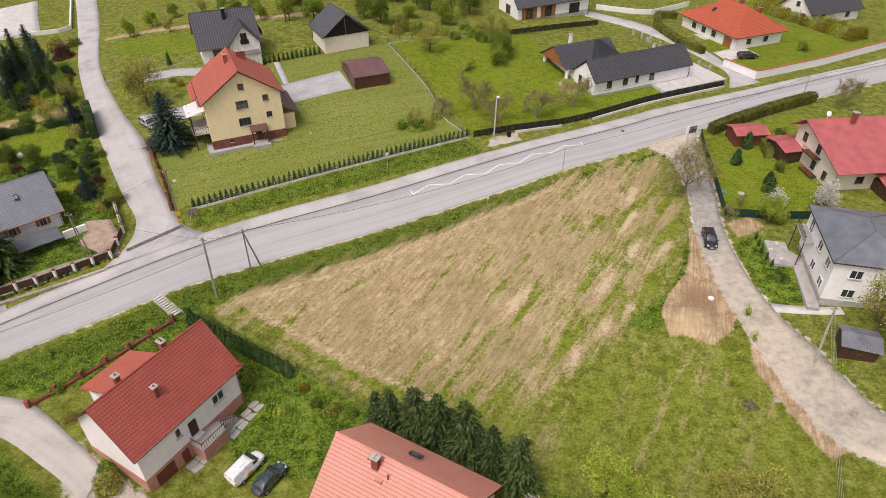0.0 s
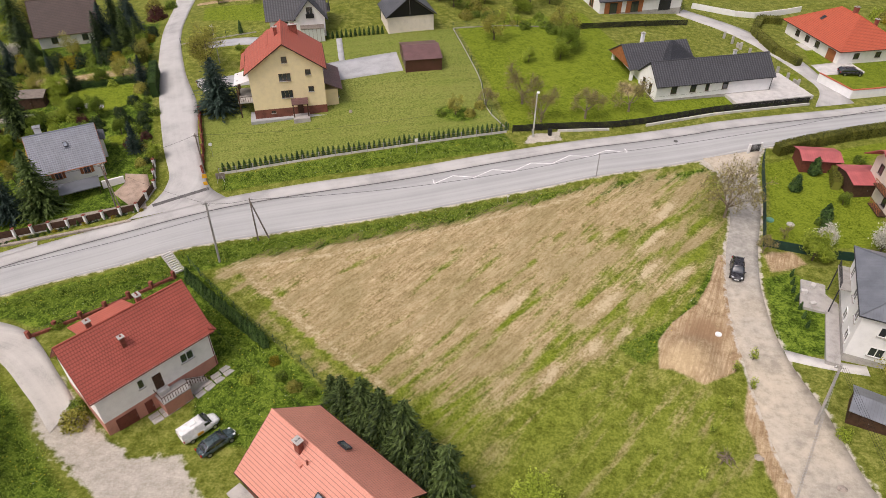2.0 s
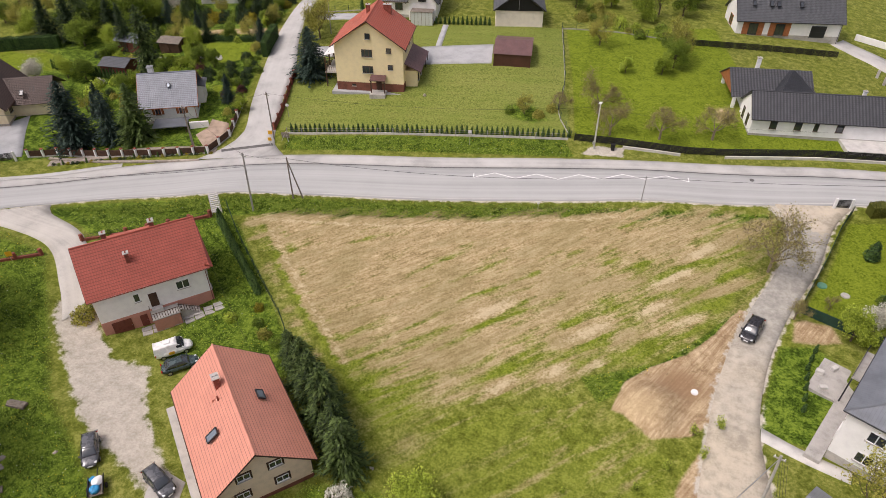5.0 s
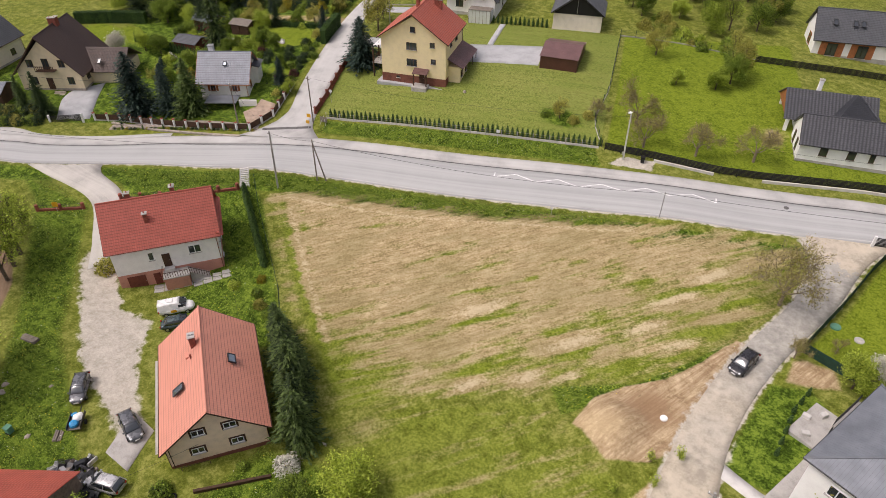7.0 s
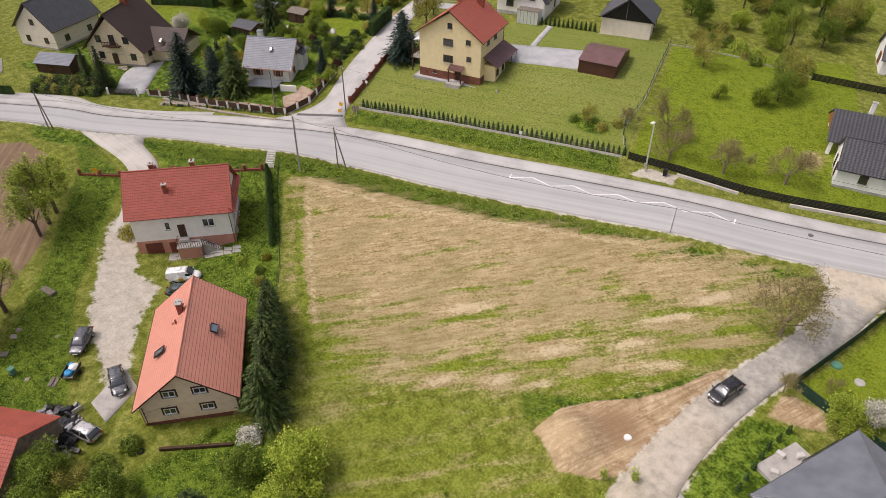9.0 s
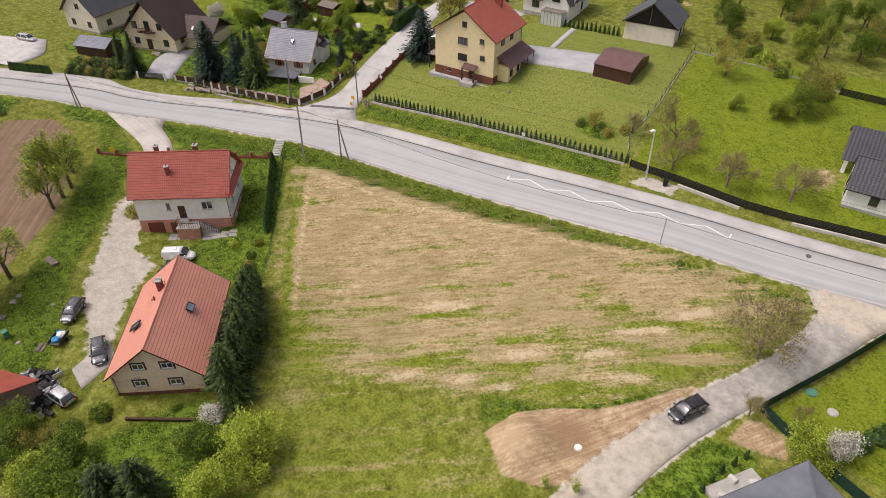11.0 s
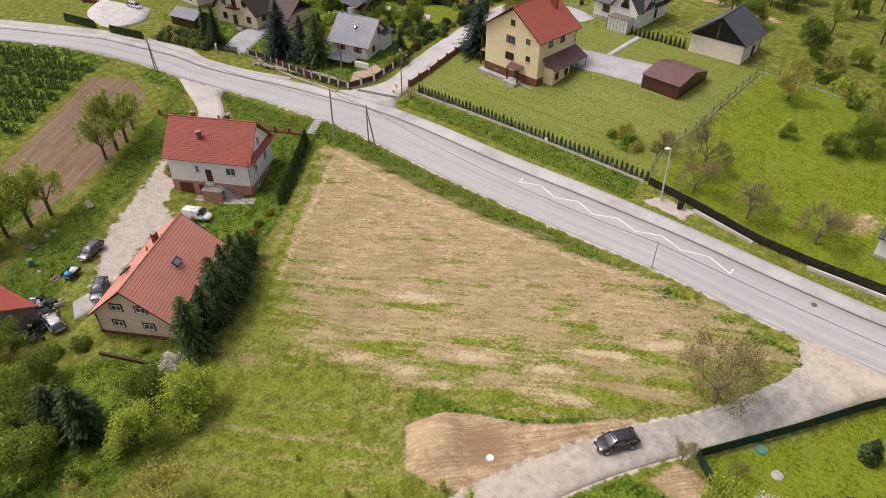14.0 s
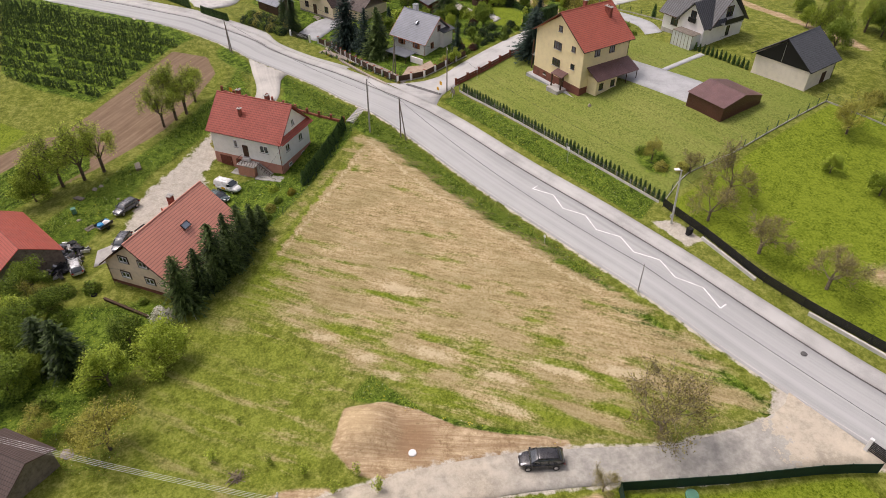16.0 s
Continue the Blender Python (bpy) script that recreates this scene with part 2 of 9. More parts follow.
M["paint_black"] = car_paint("paint_black", (0.03, 0.029, 0.033))
M["paint_white"] = car_paint("paint_white", (0.82, 0.82, 0.8), 0.0)
M["paint_slate"] = car_paint("paint_slate", (0.05, 0.08, 0.085))
M["paint_grey"] = car_paint("paint_grey", (0.1, 0.105, 0.115))
M["paint_silver"] = car_paint("paint_silver", (0.5, 0.5, 0.5))
M["paint_red"] = car_paint("paint_red", (0.35, 0.02, 0.02))
M["brick_paving"] = plain("brick_paving", (0.4, 0.3, 0.23), 0.9, spread=0.25, scale=1.0, fine=8, relief=0.4)
M["lamp_glass"] = plain("lamp_glass", (0.75, 0.77, 0.8), 0.15, 0.2, spread=0.03, relief=0)
M["tail_red"] = plain("tail_red", (0.4, 0.01, 0.01), 0.25, 0.0, spread=0.05, relief=0)


def asphalt(name, colour, patch=0.25, grey=False, streak=0.45, grit=12.0):
    m, nt, bs = material(name)
    co = nt.nodes.new("ShaderNodeTexCoord").outputs["Object"]
    uv = nt.nodes.new("ShaderNodeTexCoord").outputs["UV"]
    run = noise_of(nt, mapped(nt, uv, scale=(1.1, 0.01, 1)), 1.0, 3)
    blot = noise_of(nt, co, 0.22, 6, 0.6)
    grain = noise_of(nt, co, grit, 3)
    f = calc(nt, "ADD", calc(nt, "MULTIPLY", run, streak), calc(nt, "MULTIPLY", blot, 0.85 - streak))
    f = calc(nt, "ADD", f, calc(nt, "MULTIPLY", grain, 0.2))
    wide = noise_of(nt, co, 0.07, 3)
    if grey:
        clod = noise_of(nt, co, 0.9, 5, 0.7)
        f = calc(nt, "ADD", calc(nt, "MULTIPLY", f, 0.5), calc(nt, "MULTIPLY", clod, 0.5))
    col = ramp(nt, f, [(0.41, tuple(c * (1 - patch) for c in colour)), (0.52, colour), (0.64, tuple(c * (1 + patch * 0.6) for c in colour))])
    if grey:
        r = nt.nodes.new("ShaderNodeMapRange")
        nt.links.new(wide, r.inputs[0])
        r.inputs[1].default_value, r.inputs[2].default_value = 0.42, 0.58
        pos = nt.nodes.new("ShaderNodeSeparateXYZ")
        nt.links.new(co, pos.inputs[0])
        upper = nt.nodes.new("ShaderNodeMapRange")
        nt.links.new(calc(nt, "ADD", pos.outputs[1], calc(nt, "MULTIPLY", blot, 14.0)), upper.inputs[0])
        upper.inputs[1].default_value, upper.inputs[2].default_value = 75.0, 86.0
        share = calc(nt, "MAXIMUM", calc(nt, "MULTIPLY", r.outputs[0], 0.4), calc(nt, "MULTIPLY", upper.outputs[0], 0.9))
        grit_c = ramp(nt, clod, [(0.36, (0.27, 0.26, 0.235)), (0.5, (0.345, 0.333, 0.3)), (0.64, (0.44, 0.42, 0.378))])
        col = mix(nt, calc(nt, "MULTIPLY", share, calc(nt, "LESS_THAN", pos.outputs[1], calc(nt, "MULTIPLY_ADD", clod, 10.0, 94.0))), col, grit_c)
    nt.links.new(col, bs.inputs["Base Color"])
    bs.inputs["Roughness"].default_value = 0.9
    bs.inputs["Specular IOR Level"].default_value = 0.3
    bump(nt, bs, grain, 0.3, 0.02)
    return m


M["asphalt"] = asphalt("asphalt", (0.415, 0.418, 0.408), patch=0.14, streak=0.66)
M["asphalt_pale"] = asphalt("asphalt_pale", (0.47, 0.46, 0.44), patch=0.22, streak=0.2)
M["drive_mix"] = asphalt("drive_mix", (0.5, 0.475, 0.43), patch=0.25, streak=0.3, grit=8.0)
M["tar"] = plain("tar", (0.13, 0.125, 0.12), 0.9, spread=0.25, relief=0.2)
M["gravel_lane"] = asphalt("gravel_lane", (0.5, 0.44, 0.345), patch=0.3, grey=True, streak=0.12, grit=7.0)


def ground_material():
    """One sheet of ground: meadow, mown field, lush banks, lawns, bare soil and gravel, by the two zone layers."""
    m, nt, bs = material("ground_cover")
    co = nt.nodes.new("ShaderNodeTexCoord").outputs["Object"]

    def layer(name):
        a = nt.nodes.new("ShaderNodeVertexColor")
        a.layer_name = name
        s = nt.nodes.new("ShaderNodeSeparateColor")
        nt.links.new(a.outputs[0], s.inputs[0])
        return s.outputs[0], s.outputs[1], s.outputs[2]

    straw, lush, soil = layer("zone_a")
    lawn, lime, gravel = layer("zone_b")
    tilled, dark_soil, pale_spots = layer("zone_c")
    n1 = noise_of(nt, co, 0.12, 5, 0.6)
    n2 = noise_of(nt, co, 0.8, 5, 0.65)
    n3 = noise_of(nt, co, 3.2, 4, 0.75)
    n4 = noise_of(nt, co, 7.0, 3, 0.8)
    fine = calc(nt, "ADD", calc(nt, "MULTIPLY", n3, 0.6), calc(nt, "MULTIPLY", n4, 0.4))
    turned = mapped(nt, co, rot=(0, 0, radians(-57)))
    rows = mapped(nt, turned, scale=(0.045, 0.4, 1))
    warp = nt.nodes.new("ShaderNodeVectorMath")
    warp.operation = "MULTIPLY_ADD"
    wn = node(nt, "TexNoise", Scale=0.25, Detail=3.0)
    nt.links.new(co, wn.inputs["Vector"])
    nt.links.new(wn.outputs["Color"], warp.inputs[0])
    warp.inputs[1].default_value = (0.3, 0.45, 0)
    nt.links.new(rows, warp.inputs[2])
    s1 = noise_of(nt, warp.outputs[0], 1.0, 5, 0.6)
    s2 = noise_of(nt, mapped(nt, turned, scale=(0.4, 1.9, 1)), 1.0, 5, 0.7)

    def edge(mask, amount=0.6, src=None, soft=0.16):
        v = calc(nt, "ADD", mask, calc(nt, "MULTIPLY", calc(nt, "SUBTRACT", src or n2, 0.5), amount))
        r = nt.nodes.new("ShaderNodeMapRange")
        r.interpolation_type = "SMOOTHSTEP"
        nt.links.new(v, r.inputs[0])
        r.inputs[1].default_value, r.inputs[2].default_value = 0.5 - soft, 0.5 + soft
        return r.outputs[0]

    tone = calc(nt, "ADD", calc(nt, "MULTIPLY", n2, 0.5), calc(nt, "MULTIPLY", fine, 0.5))
    even = calc(nt, "ADD", calc(nt, "MULTIPLY", n2, 0.15), calc(nt, "MULTIPLY", fine, 0.85))
    meadow = ramp(nt, tone, [(0.38, (0.075, 0.095, 0.009)), (0.5, (0.148, 0.175, 0.021)), (0.62, (0.26, 0.285, 0.052))])
    worn = ramp(nt, tone, [(0.4, (0.085, 0.105, 0.013)), (0.5, (0.165, 0.185, 0.032)), (0.6, (0.28, 0.285, 0.075))])
    col = mix(nt, edge(n1, 0.5, n2, 0.2), meadow, worn)
    lawn_c = ramp(nt, even, [(0.42, (0.1, 0.128, 0.019)), (0.5, (0.185, 0.218, 0.045)), (0.58, (0.285, 0.31, 0.085))])
    stripe = noise_of(nt, mapped(nt, mapped(nt, co, rot=(0, 0, radians(-25))), scale=(0.03, 0.9, 1)), 1.0, 3, 0.6)
    lawn_c = mix(nt, calc(nt, "MULTIPLY", edge(stripe, 0.5, n2, 0.12), 0.3), lawn_c, (0.29, 0.29, 0.085))
    lawn_c = mix(nt, calc(nt, "MULTIPLY", edge(n1, 1.2, n2, 0.2), 0.4), lawn_c, (0.13, 0.19, 0.022))
    col = mix(nt, edge(lawn, 0.15), col, lawn_c)
    lime_c = ramp(nt, even, [(0.42, (0.066, 0.098, 0.004)), (0.5, (0.14, 0.19, 0.011)), (0.58, (0.215, 0.268, 0.028))])
    lime_c = mix(nt, calc(nt, "MULTIPLY", edge(n1, 1.4, n2, 0.25), 0.5), lime_c, (0.2, 0.255, 0.02))
    col = mix(nt, edge(lime, 0.35), col, lime_c)
    lush_c = ramp(nt, tone, [(0.42, (0.024, 0.048, 0.003)), (0.5, (0.075, 0.126, 0.01)), (0.58, (0.18, 0.25, 0.028))])
    col = mix(nt, edge(lush, 0.5), col, lush_c)
    hay = calc(nt, "ADD", calc(nt, "MULTIPLY", s2, 0.33), calc(nt, "MULTIPLY", fine, 0.45))
    hay = calc(nt, "ADD", hay, calc(nt, "ADD", calc(nt, "MULTIPLY", n2, 0.07), calc(nt, "MULTIPLY", s1, 0.15)))
    straw_c = ramp(nt, hay, [(0.41, (0.2, 0.15, 0.062)), (0.49, (0.4, 0.3, 0.16)), (0.58, (0.6, 0.485, 0.3))])
    straw_c = mix(nt, edge(n1, 1.6, s1, 0.25), straw_c, mix(nt, 0.5, straw_c, (0.19, 0.16, 0.055)))
    straw_c = mix(nt, calc(nt, "MULTIPLY", edge(calc(nt, "MULTIPLY", pale_spots, 0.75), 1.7, calc(nt, "ADD", calc(nt, "MULTIPLY", n3, 0.4), calc(nt, "MULTIPLY", n2, 0.6)), 0.2), 0.6), straw_c, mix(nt, fine, (0.5, 0.4, 0.24), (0.7, 0.6, 0.42)))
    mow = calc(nt, "ADD", calc(nt, "MULTIPLY", s1, 1.35), calc(nt, "MULTIPLY", s2, 0.2))
    mow = calc(nt, "SUBTRACT", mow, 0.275)
    mow = calc(nt, "ADD", mow, calc(nt, "MULTIPLY", calc(nt, "SUBTRACT", n2, 0.5), 0.15))
    mow = calc(nt, "ADD", mow, calc(nt, "MULTIPLY", calc(nt, "SUBTRACT", n3, 0.5), 0.3))
    s3 = noise_of(nt, mapped(nt, turned, scale=(0.025, 0.85, 1)), 1.0, 4, 0.6)
    mow = calc(nt, "ADD", mow, calc(nt, "MULTIPLY", calc(nt, "SUBTRACT", s3, 0.5), 0.85))
    thatch = calc(nt, "MULTIPLY", edge(straw, 2.4, mow, 0.42), calc(nt, "MULTIPLY", straw, 6.0, clamp=True))
    col = mix(nt, thatch, col, straw_c)
    soil_c = ramp(nt, tone, [(0.38, (0.27, 0.19, 0.105)), (0.5, (0.45, 0.335, 0.2)), (0.62, (0.62, 0.49, 0.32))])
    rake = noise_of(nt, mapped(nt, mapped(nt, co, rot=(0, 0, radians(-75))), scale=(0.25, 3.2, 1)), 1.0, 3, 0.6)
    soil_c = mix(nt, calc(nt, "MULTIPLY", edge(rake, 0.2, n3, 0.1), 0.6), soil_c, (0.27, 0.17, 0.092))
    soil_c = mix(nt, calc(nt, "MULTIPLY", edge(dark_soil, 1.6, n2, 0.3), 0.75), soil_c, (0.27, 0.165, 0.09))
    soil_c = mix(nt, calc(nt, "MULTIPLY", pale_spots, 0.55), soil_c, mix(nt, fine, (0.5, 0.38, 0.2), (0.68, 0.54, 0.33)))
    col = mix(nt, edge(soil, 0.5), col, soil_c)
    furrow = noise_of(nt, mapped(nt, mapped(nt, co, rot=(0, 0, radians(31))), scale=(0.08, 1.8, 1)), 1.0, 3, 0.6)
    till_c = ramp(nt, calc(nt, "ADD", calc(nt, "MULTIPLY", furrow, 0.6), calc(nt, "MULTIPLY", tone, 0.4)), [(0.3, (0.15, 0.098, 0.06)), (0.5, (0.225, 0.155, 0.1)), (0.7, (0.31, 0.23, 0.155))])
    col = mix(nt, edge(tilled, 0.4), col, till_c)
    grav_c = ramp(nt, tone, [(0.36, (0.37, 0.335, 0.275)), (0.5, (0.48, 0.44, 0.37)), (0.64, (0.6, 0.56, 0.48))])
    col = mix(nt, edge(gravel, 1.3), col, grav_c)
    nt.links.new(col, bs.inputs["Base Color"])
    bs.inputs["Roughness"].default_value = 0.95
    bs.inputs["Specular IOR Level"].default_value = 0.15
    bump(nt, bs, calc(nt, "ADD", fine, calc(nt, "MULTIPLY", n2, 0.8)), 0.8, 0.12)
    return m


M["ground"] = ground_material()

# ---- the lie of the land ----
LAND = (4.75, -1.46, 7.46, 1.66, -1.89, 2.3, 1.06, -2.69, 0.36, -2.34)
SWELLS = ((-27, 43, 8, -1.5), (36, 64, 10, 0.87), (-13, 115, 9, 0.57), (20, 95, 6, 0.64), (-37, 66, 5, 0.77), (-38, 83, 7, -0.43), (-71, 59, 8, -1.1))


def gz(x, y):
    """The height of the land."""
    x0, y0 = x, y
    u, v = np.clip(x, -85, 62) / 50, (np.clip(y, 28, 138) - 75) / 50
    c = LAND
    z = c[0] + c[1] * u + c[2] * v + c[3] * u * u + c[4] * u * v + c[5] * v * v + c[6] * u ** 3 + c[7] * u * u * v + c[8] * u * v * v + c[9] * v ** 3
    for a, b, s, k in SWELLS:
        z = z + k * np.exp(-((x0 - a) ** 2 + (y0 - b) ** 2) / (2 * s * s))
    return z


def smooth_line(pts, step=1.5):
    """A Catmull-Rom curve through the points, resampled."""
    p = [Vector(q) for q in pts]
    p = [p[0] * 2 - p[1]] + p + [p[-1] * 2 - p[-2]]
    out = []
    for i in range(1, len(p) - 2):
        n = max(1, int((p[i + 1] - p[i]).length / step))
        for k in range(n):
            t = k / n
            a, b, c, d = p[i - 1], p[i], p[i + 1], p[i + 2]
            out.append(0.5 * (2 * b + (c - a) * t + (2 * a - 5 * b + 4 * c - d) * t * t + (3 * b - a - 3 * c + d) * t ** 3))
    out.append(p[-2])
    return out


def evenly(line, n):
    """n points at even steps along a polyline."""
    d = [0.0]
    for a, b in zip(line, line[1:]):
        d.append(d[-1] + (b - a).length)
    out = []
    j = 0
    for k in range(n):
        s = d[-1] * k / (n - 1)
        while j < len(d) - 2 and d[j + 1] < s:
            j += 1
        f = (s - d[j]) / max(1e-6, d[j + 1] - d[j])
        out.append(line[j].lerp(line[j + 1], min(1, max(0, f))))
    return out


def offset(line, dist):
    """The line shifted to its left; dist may be a function of the share along it."""
    out = []
    n = len(line)
    for i, q in enumerate(line):
        a, b = line[max(0, i - 1)], line[min(n - 1, i + 1)]
        d = (b - a).normalized()
        w = dist(i / (n - 1)) if callable(dist) else dist
        out.append(q + Vector((-d.y, d.x)) * w)
    return out


def length_of(line):
    return sum((b - a).length for a, b in zip(line, line[1:]))


def band(name, left, right, mat, lift, cross=5, step=1.5, thick=0.0, label="", category="", kind="structure"):
    """A strip laid on the land between two edges."""
    n = max(2, int(max(length_of(left), length_of(right)) / step))
    A, B = evenly(left, n), evenly(right, n)
    bm = bmesh.new()
    uv = bm.loops.layers.uv.new("UVMap")
    rows, run = [], 0.0
    for i in range(n):
        if i:
            run += (A[i].lerp(B[i], 0.5) - A[i - 1].lerp(B[i - 1], 0.5)).length
        w = (A[i] - B[i]).length
        row = []
        for k in range(cross + 1):
            q = A[i].lerp(B[i], k / cross)
            row.append((bm.verts.new((q.x, q.y, float(gz(q.x, q.y)) + lift)), (w * k / cross, run)))
        rows.append(row)
    for r, s in zip(rows, rows[1:]):
        for k in range(cross):
            quad = (r[k], s[k], s[k + 1], r[k + 1])
            f = bm.faces.new([v for v, _ in quad])
            for l, (_, t) in zip(f.loops, quad):
                l[uv].uv = t
    if thick:
        skirt = [[r[0][0] for r in rows], [r[-1][0] for r in rows]]
        for edge_row in skirt:
            low = [bm.verts.new(v.co - Vector((0, 0, thick))) for v in edge_row]
            for i in range(len(low) - 1):
                bm.faces.new((edge_row[i], edge_row[i + 1], low[i + 1], low[i]))
    bmesh.ops.recalc_face_normals(bm, faces=bm.faces)
    if sum(f.normal.z for f in bm.faces) < 0:
        bmesh.ops.reverse_faces(bm, faces=bm.faces)
    me = bpy.data.meshes.new(name)
    bm.to_mesh(me)
    bm.free()
    for f in me.polygons:
        f.use_smooth = True
    me.materials.append(mat)
    return tagged(new(name, me), label, category, "", kind)


ROAD_S = smooth_line([(-420, -400), (-180, -105), (-120, -30), (-89, 14), (-73.5, 35.5), (-66.5, 41.8), (-59.4, 48.8), (-49.5, 57.0), (-37.5, 64.6), (-27.8, 70.8), (-8, 80.1), (7.4, 88), (19.9, 93.9), (37.5, 102.8), (46, 107.3), (69.5, 117.8), (103, 134), (180, 172), (520, 340)], 2.0)


def road_width(q):
    return 5.9 if q.x < -50 else 5.9 + 1.4 * min(1, (q.x + 50) / 20) if q.x < 15 else 7.3 - 0.7 * min(1, (q.x - 15) / 30)


def beside(extra):
    out = []
    for i, q in enumerate(ROAD_S):
        a, b = ROAD_S[max(0, i - 1)], ROAD_S[min(len(ROAD_S) - 1, i + 1)]
        d = (b - a).normalized()
        out.append(q + Vector((-d.y, d.x)) * (road_width(q) + extra))
    return out


ROAD_N, WALK_N = beside(0.0), beside(2.3)
SIDE_W = smooth_line([(-47.0, 69.5), (-45.3, 74), (-45.6, 79.5), (-50.1, 86), (-57, 97), (-66.5, 113), (-81, 140.5), (-103, 187), (-150, 280)], 2.0)
SIDE_E = smooth_line([(-34.5, 77.5), (-38.2, 79.0), (-41.5, 83), (-46.8, 91.5), (-51.0, 99.5), (-60, 111.5), (-73, 134), (-97, 187), (-143, 280)], 2.0)
LANE_W = smooth_line([(36.5, 102.6), (38.6, 99.8), (39.6, 90), (38.2, 81), (37.4, 72.5), (37.6, 65), (38.4, 58), (39.8, 49), (42, 41.8), (47.5, 38), (54, 35.5), (66, 31)], 1.5)
LANE_E = smooth_line([(46.2, 107), (44.6, 101), (44.0, 91), (42.3, 81), (41.7, 72), (42.6, 63), (45.4, 55), (46.6, 49.5), (48.2, 44.5), (52.5, 42), (58, 40), (68, 36)], 1.5)
DRIVE_L = smooth_line([(-66.0, 41.8), (-60.5, 42.8), (-50, 44.2), (-41.6, 40.3), (-36.2, 36.8)], 1.0)
DRIVE_R = smooth_line([(-57.5, 50.2), (-55.5, 48.9), (-47.5, 48.4), (-40, 43.8), (-36.0, 40.9)], 1.0)
YARD = ((-39.5, 38.4), (-36.5, 36.0), (-33.6, 34.5), (-27.0, 31.5), (-20.7, 28.5), (-12.1, 27.3), (-6.5, 26.4), (-5.5, 28.6), (-10.8, 30.2), (-17.4, 34.0), (-21.8, 38.0), (-26.4, 36.3), (-32.3, 39.0), (-36.5, 41.4), (-39.5, 43.6))


def near_line(X, Y, line):
    """Distance of every grid point from a polyline."""
    best = np.full(X.shape, 1e9)
    for a, b in zip(line, line[1:]):
        dx, dy = b.x - a.x, b.y - a.y
        t = np.clip(((X - a.x) * dx + (Y - a.y) * dy) / max(1e-9, dx * dx + dy * dy), 0, 1)
        best = np.minimum(best, np.hypot(X - a.x - t * dx, Y - a.y - t * dy))
    return best


def inside(X, Y, poly, soft=1.0):
    """1 inside the polygon, 0 outside, with a soft edge."""
    p = [Vector(q) for q in poly]
    odd = np.zeros(X.shape, bool)
    for a, b in zip(p, p[1:] + p[:1]):
        if abs(b.y - a.y) > 1e-9:
            odd ^= ((a.y > Y) != (b.y > Y)) & (X < (b.x - a.x) * (Y - a.y) / (b.y - a.y) + a.x)
    d = near_line(X, Y, p + p[:1])
    return np.clip(0.5 + np.where(odd, d, -d) / (2 * soft), 0, 1)


def axis(lo, hi, step, far):
    inner = list(np.arange(lo, hi + step / 2, step))
    out, d = [], step
    v = hi
    while v < far:
        d *= 1.25
        v += d
        out.append(v)
    low, d, v = [], step, lo
    while v > -far:
        d *= 1.25
        v -= d
        low.append(v)
    return np.array(low[::-1] + inner + out)


FIELD = [(-29.6, 64), (-22.8, 69), (-8, 76.5), (1.5, 81.5), (15.5, 89.3), (30.2, 97), (37.0, 100.2), (38.6, 97), (38.3, 88), (36.8, 80), (34.2, 72.5), (31.0, 66.8), (24, 61.0), (17.7, 54.0), (12.2, 50), (8, 43), (4.5, 44.5), (-12.3, 53), (-27.2, 61.5)]


CROP = [(-38.3, 11.5), (-36.2, 16.6), (-28.8, 18.2), (-19, 9.6), (-12, 4), (-18, -6), (-29, 3.6)]
WEST_LAWNS = ([(-113.5, 117.5), (-116, 126.5), (-111, 126.5), (-100.7, 116), (-104.6, 109.6)], [(-81, 99.7), (-66.1, 104.6), (-61.8, 99.2), (-66.5, 94.6), (-76.3, 95.6)], [(-61.5, 87.6), (-57, 89.6), (-55.6, 87.4), (-59, 85.6)], [(-117, 76), (-106.5, 83.5), (-97.5, 78.5), (-105.8, 71.8)], [(-74.6, 146.5), (-54, 146), (-52.2, 133.6), (-69, 135.4)], [(-131, 178), (-118, 176), (-106.5, 154.5), (-122, 150)])
WEST_DRIVE = ((-88, 104.2), (-85.2, 104.9), (-66.1, 110.6), (-64.4, 111.2))


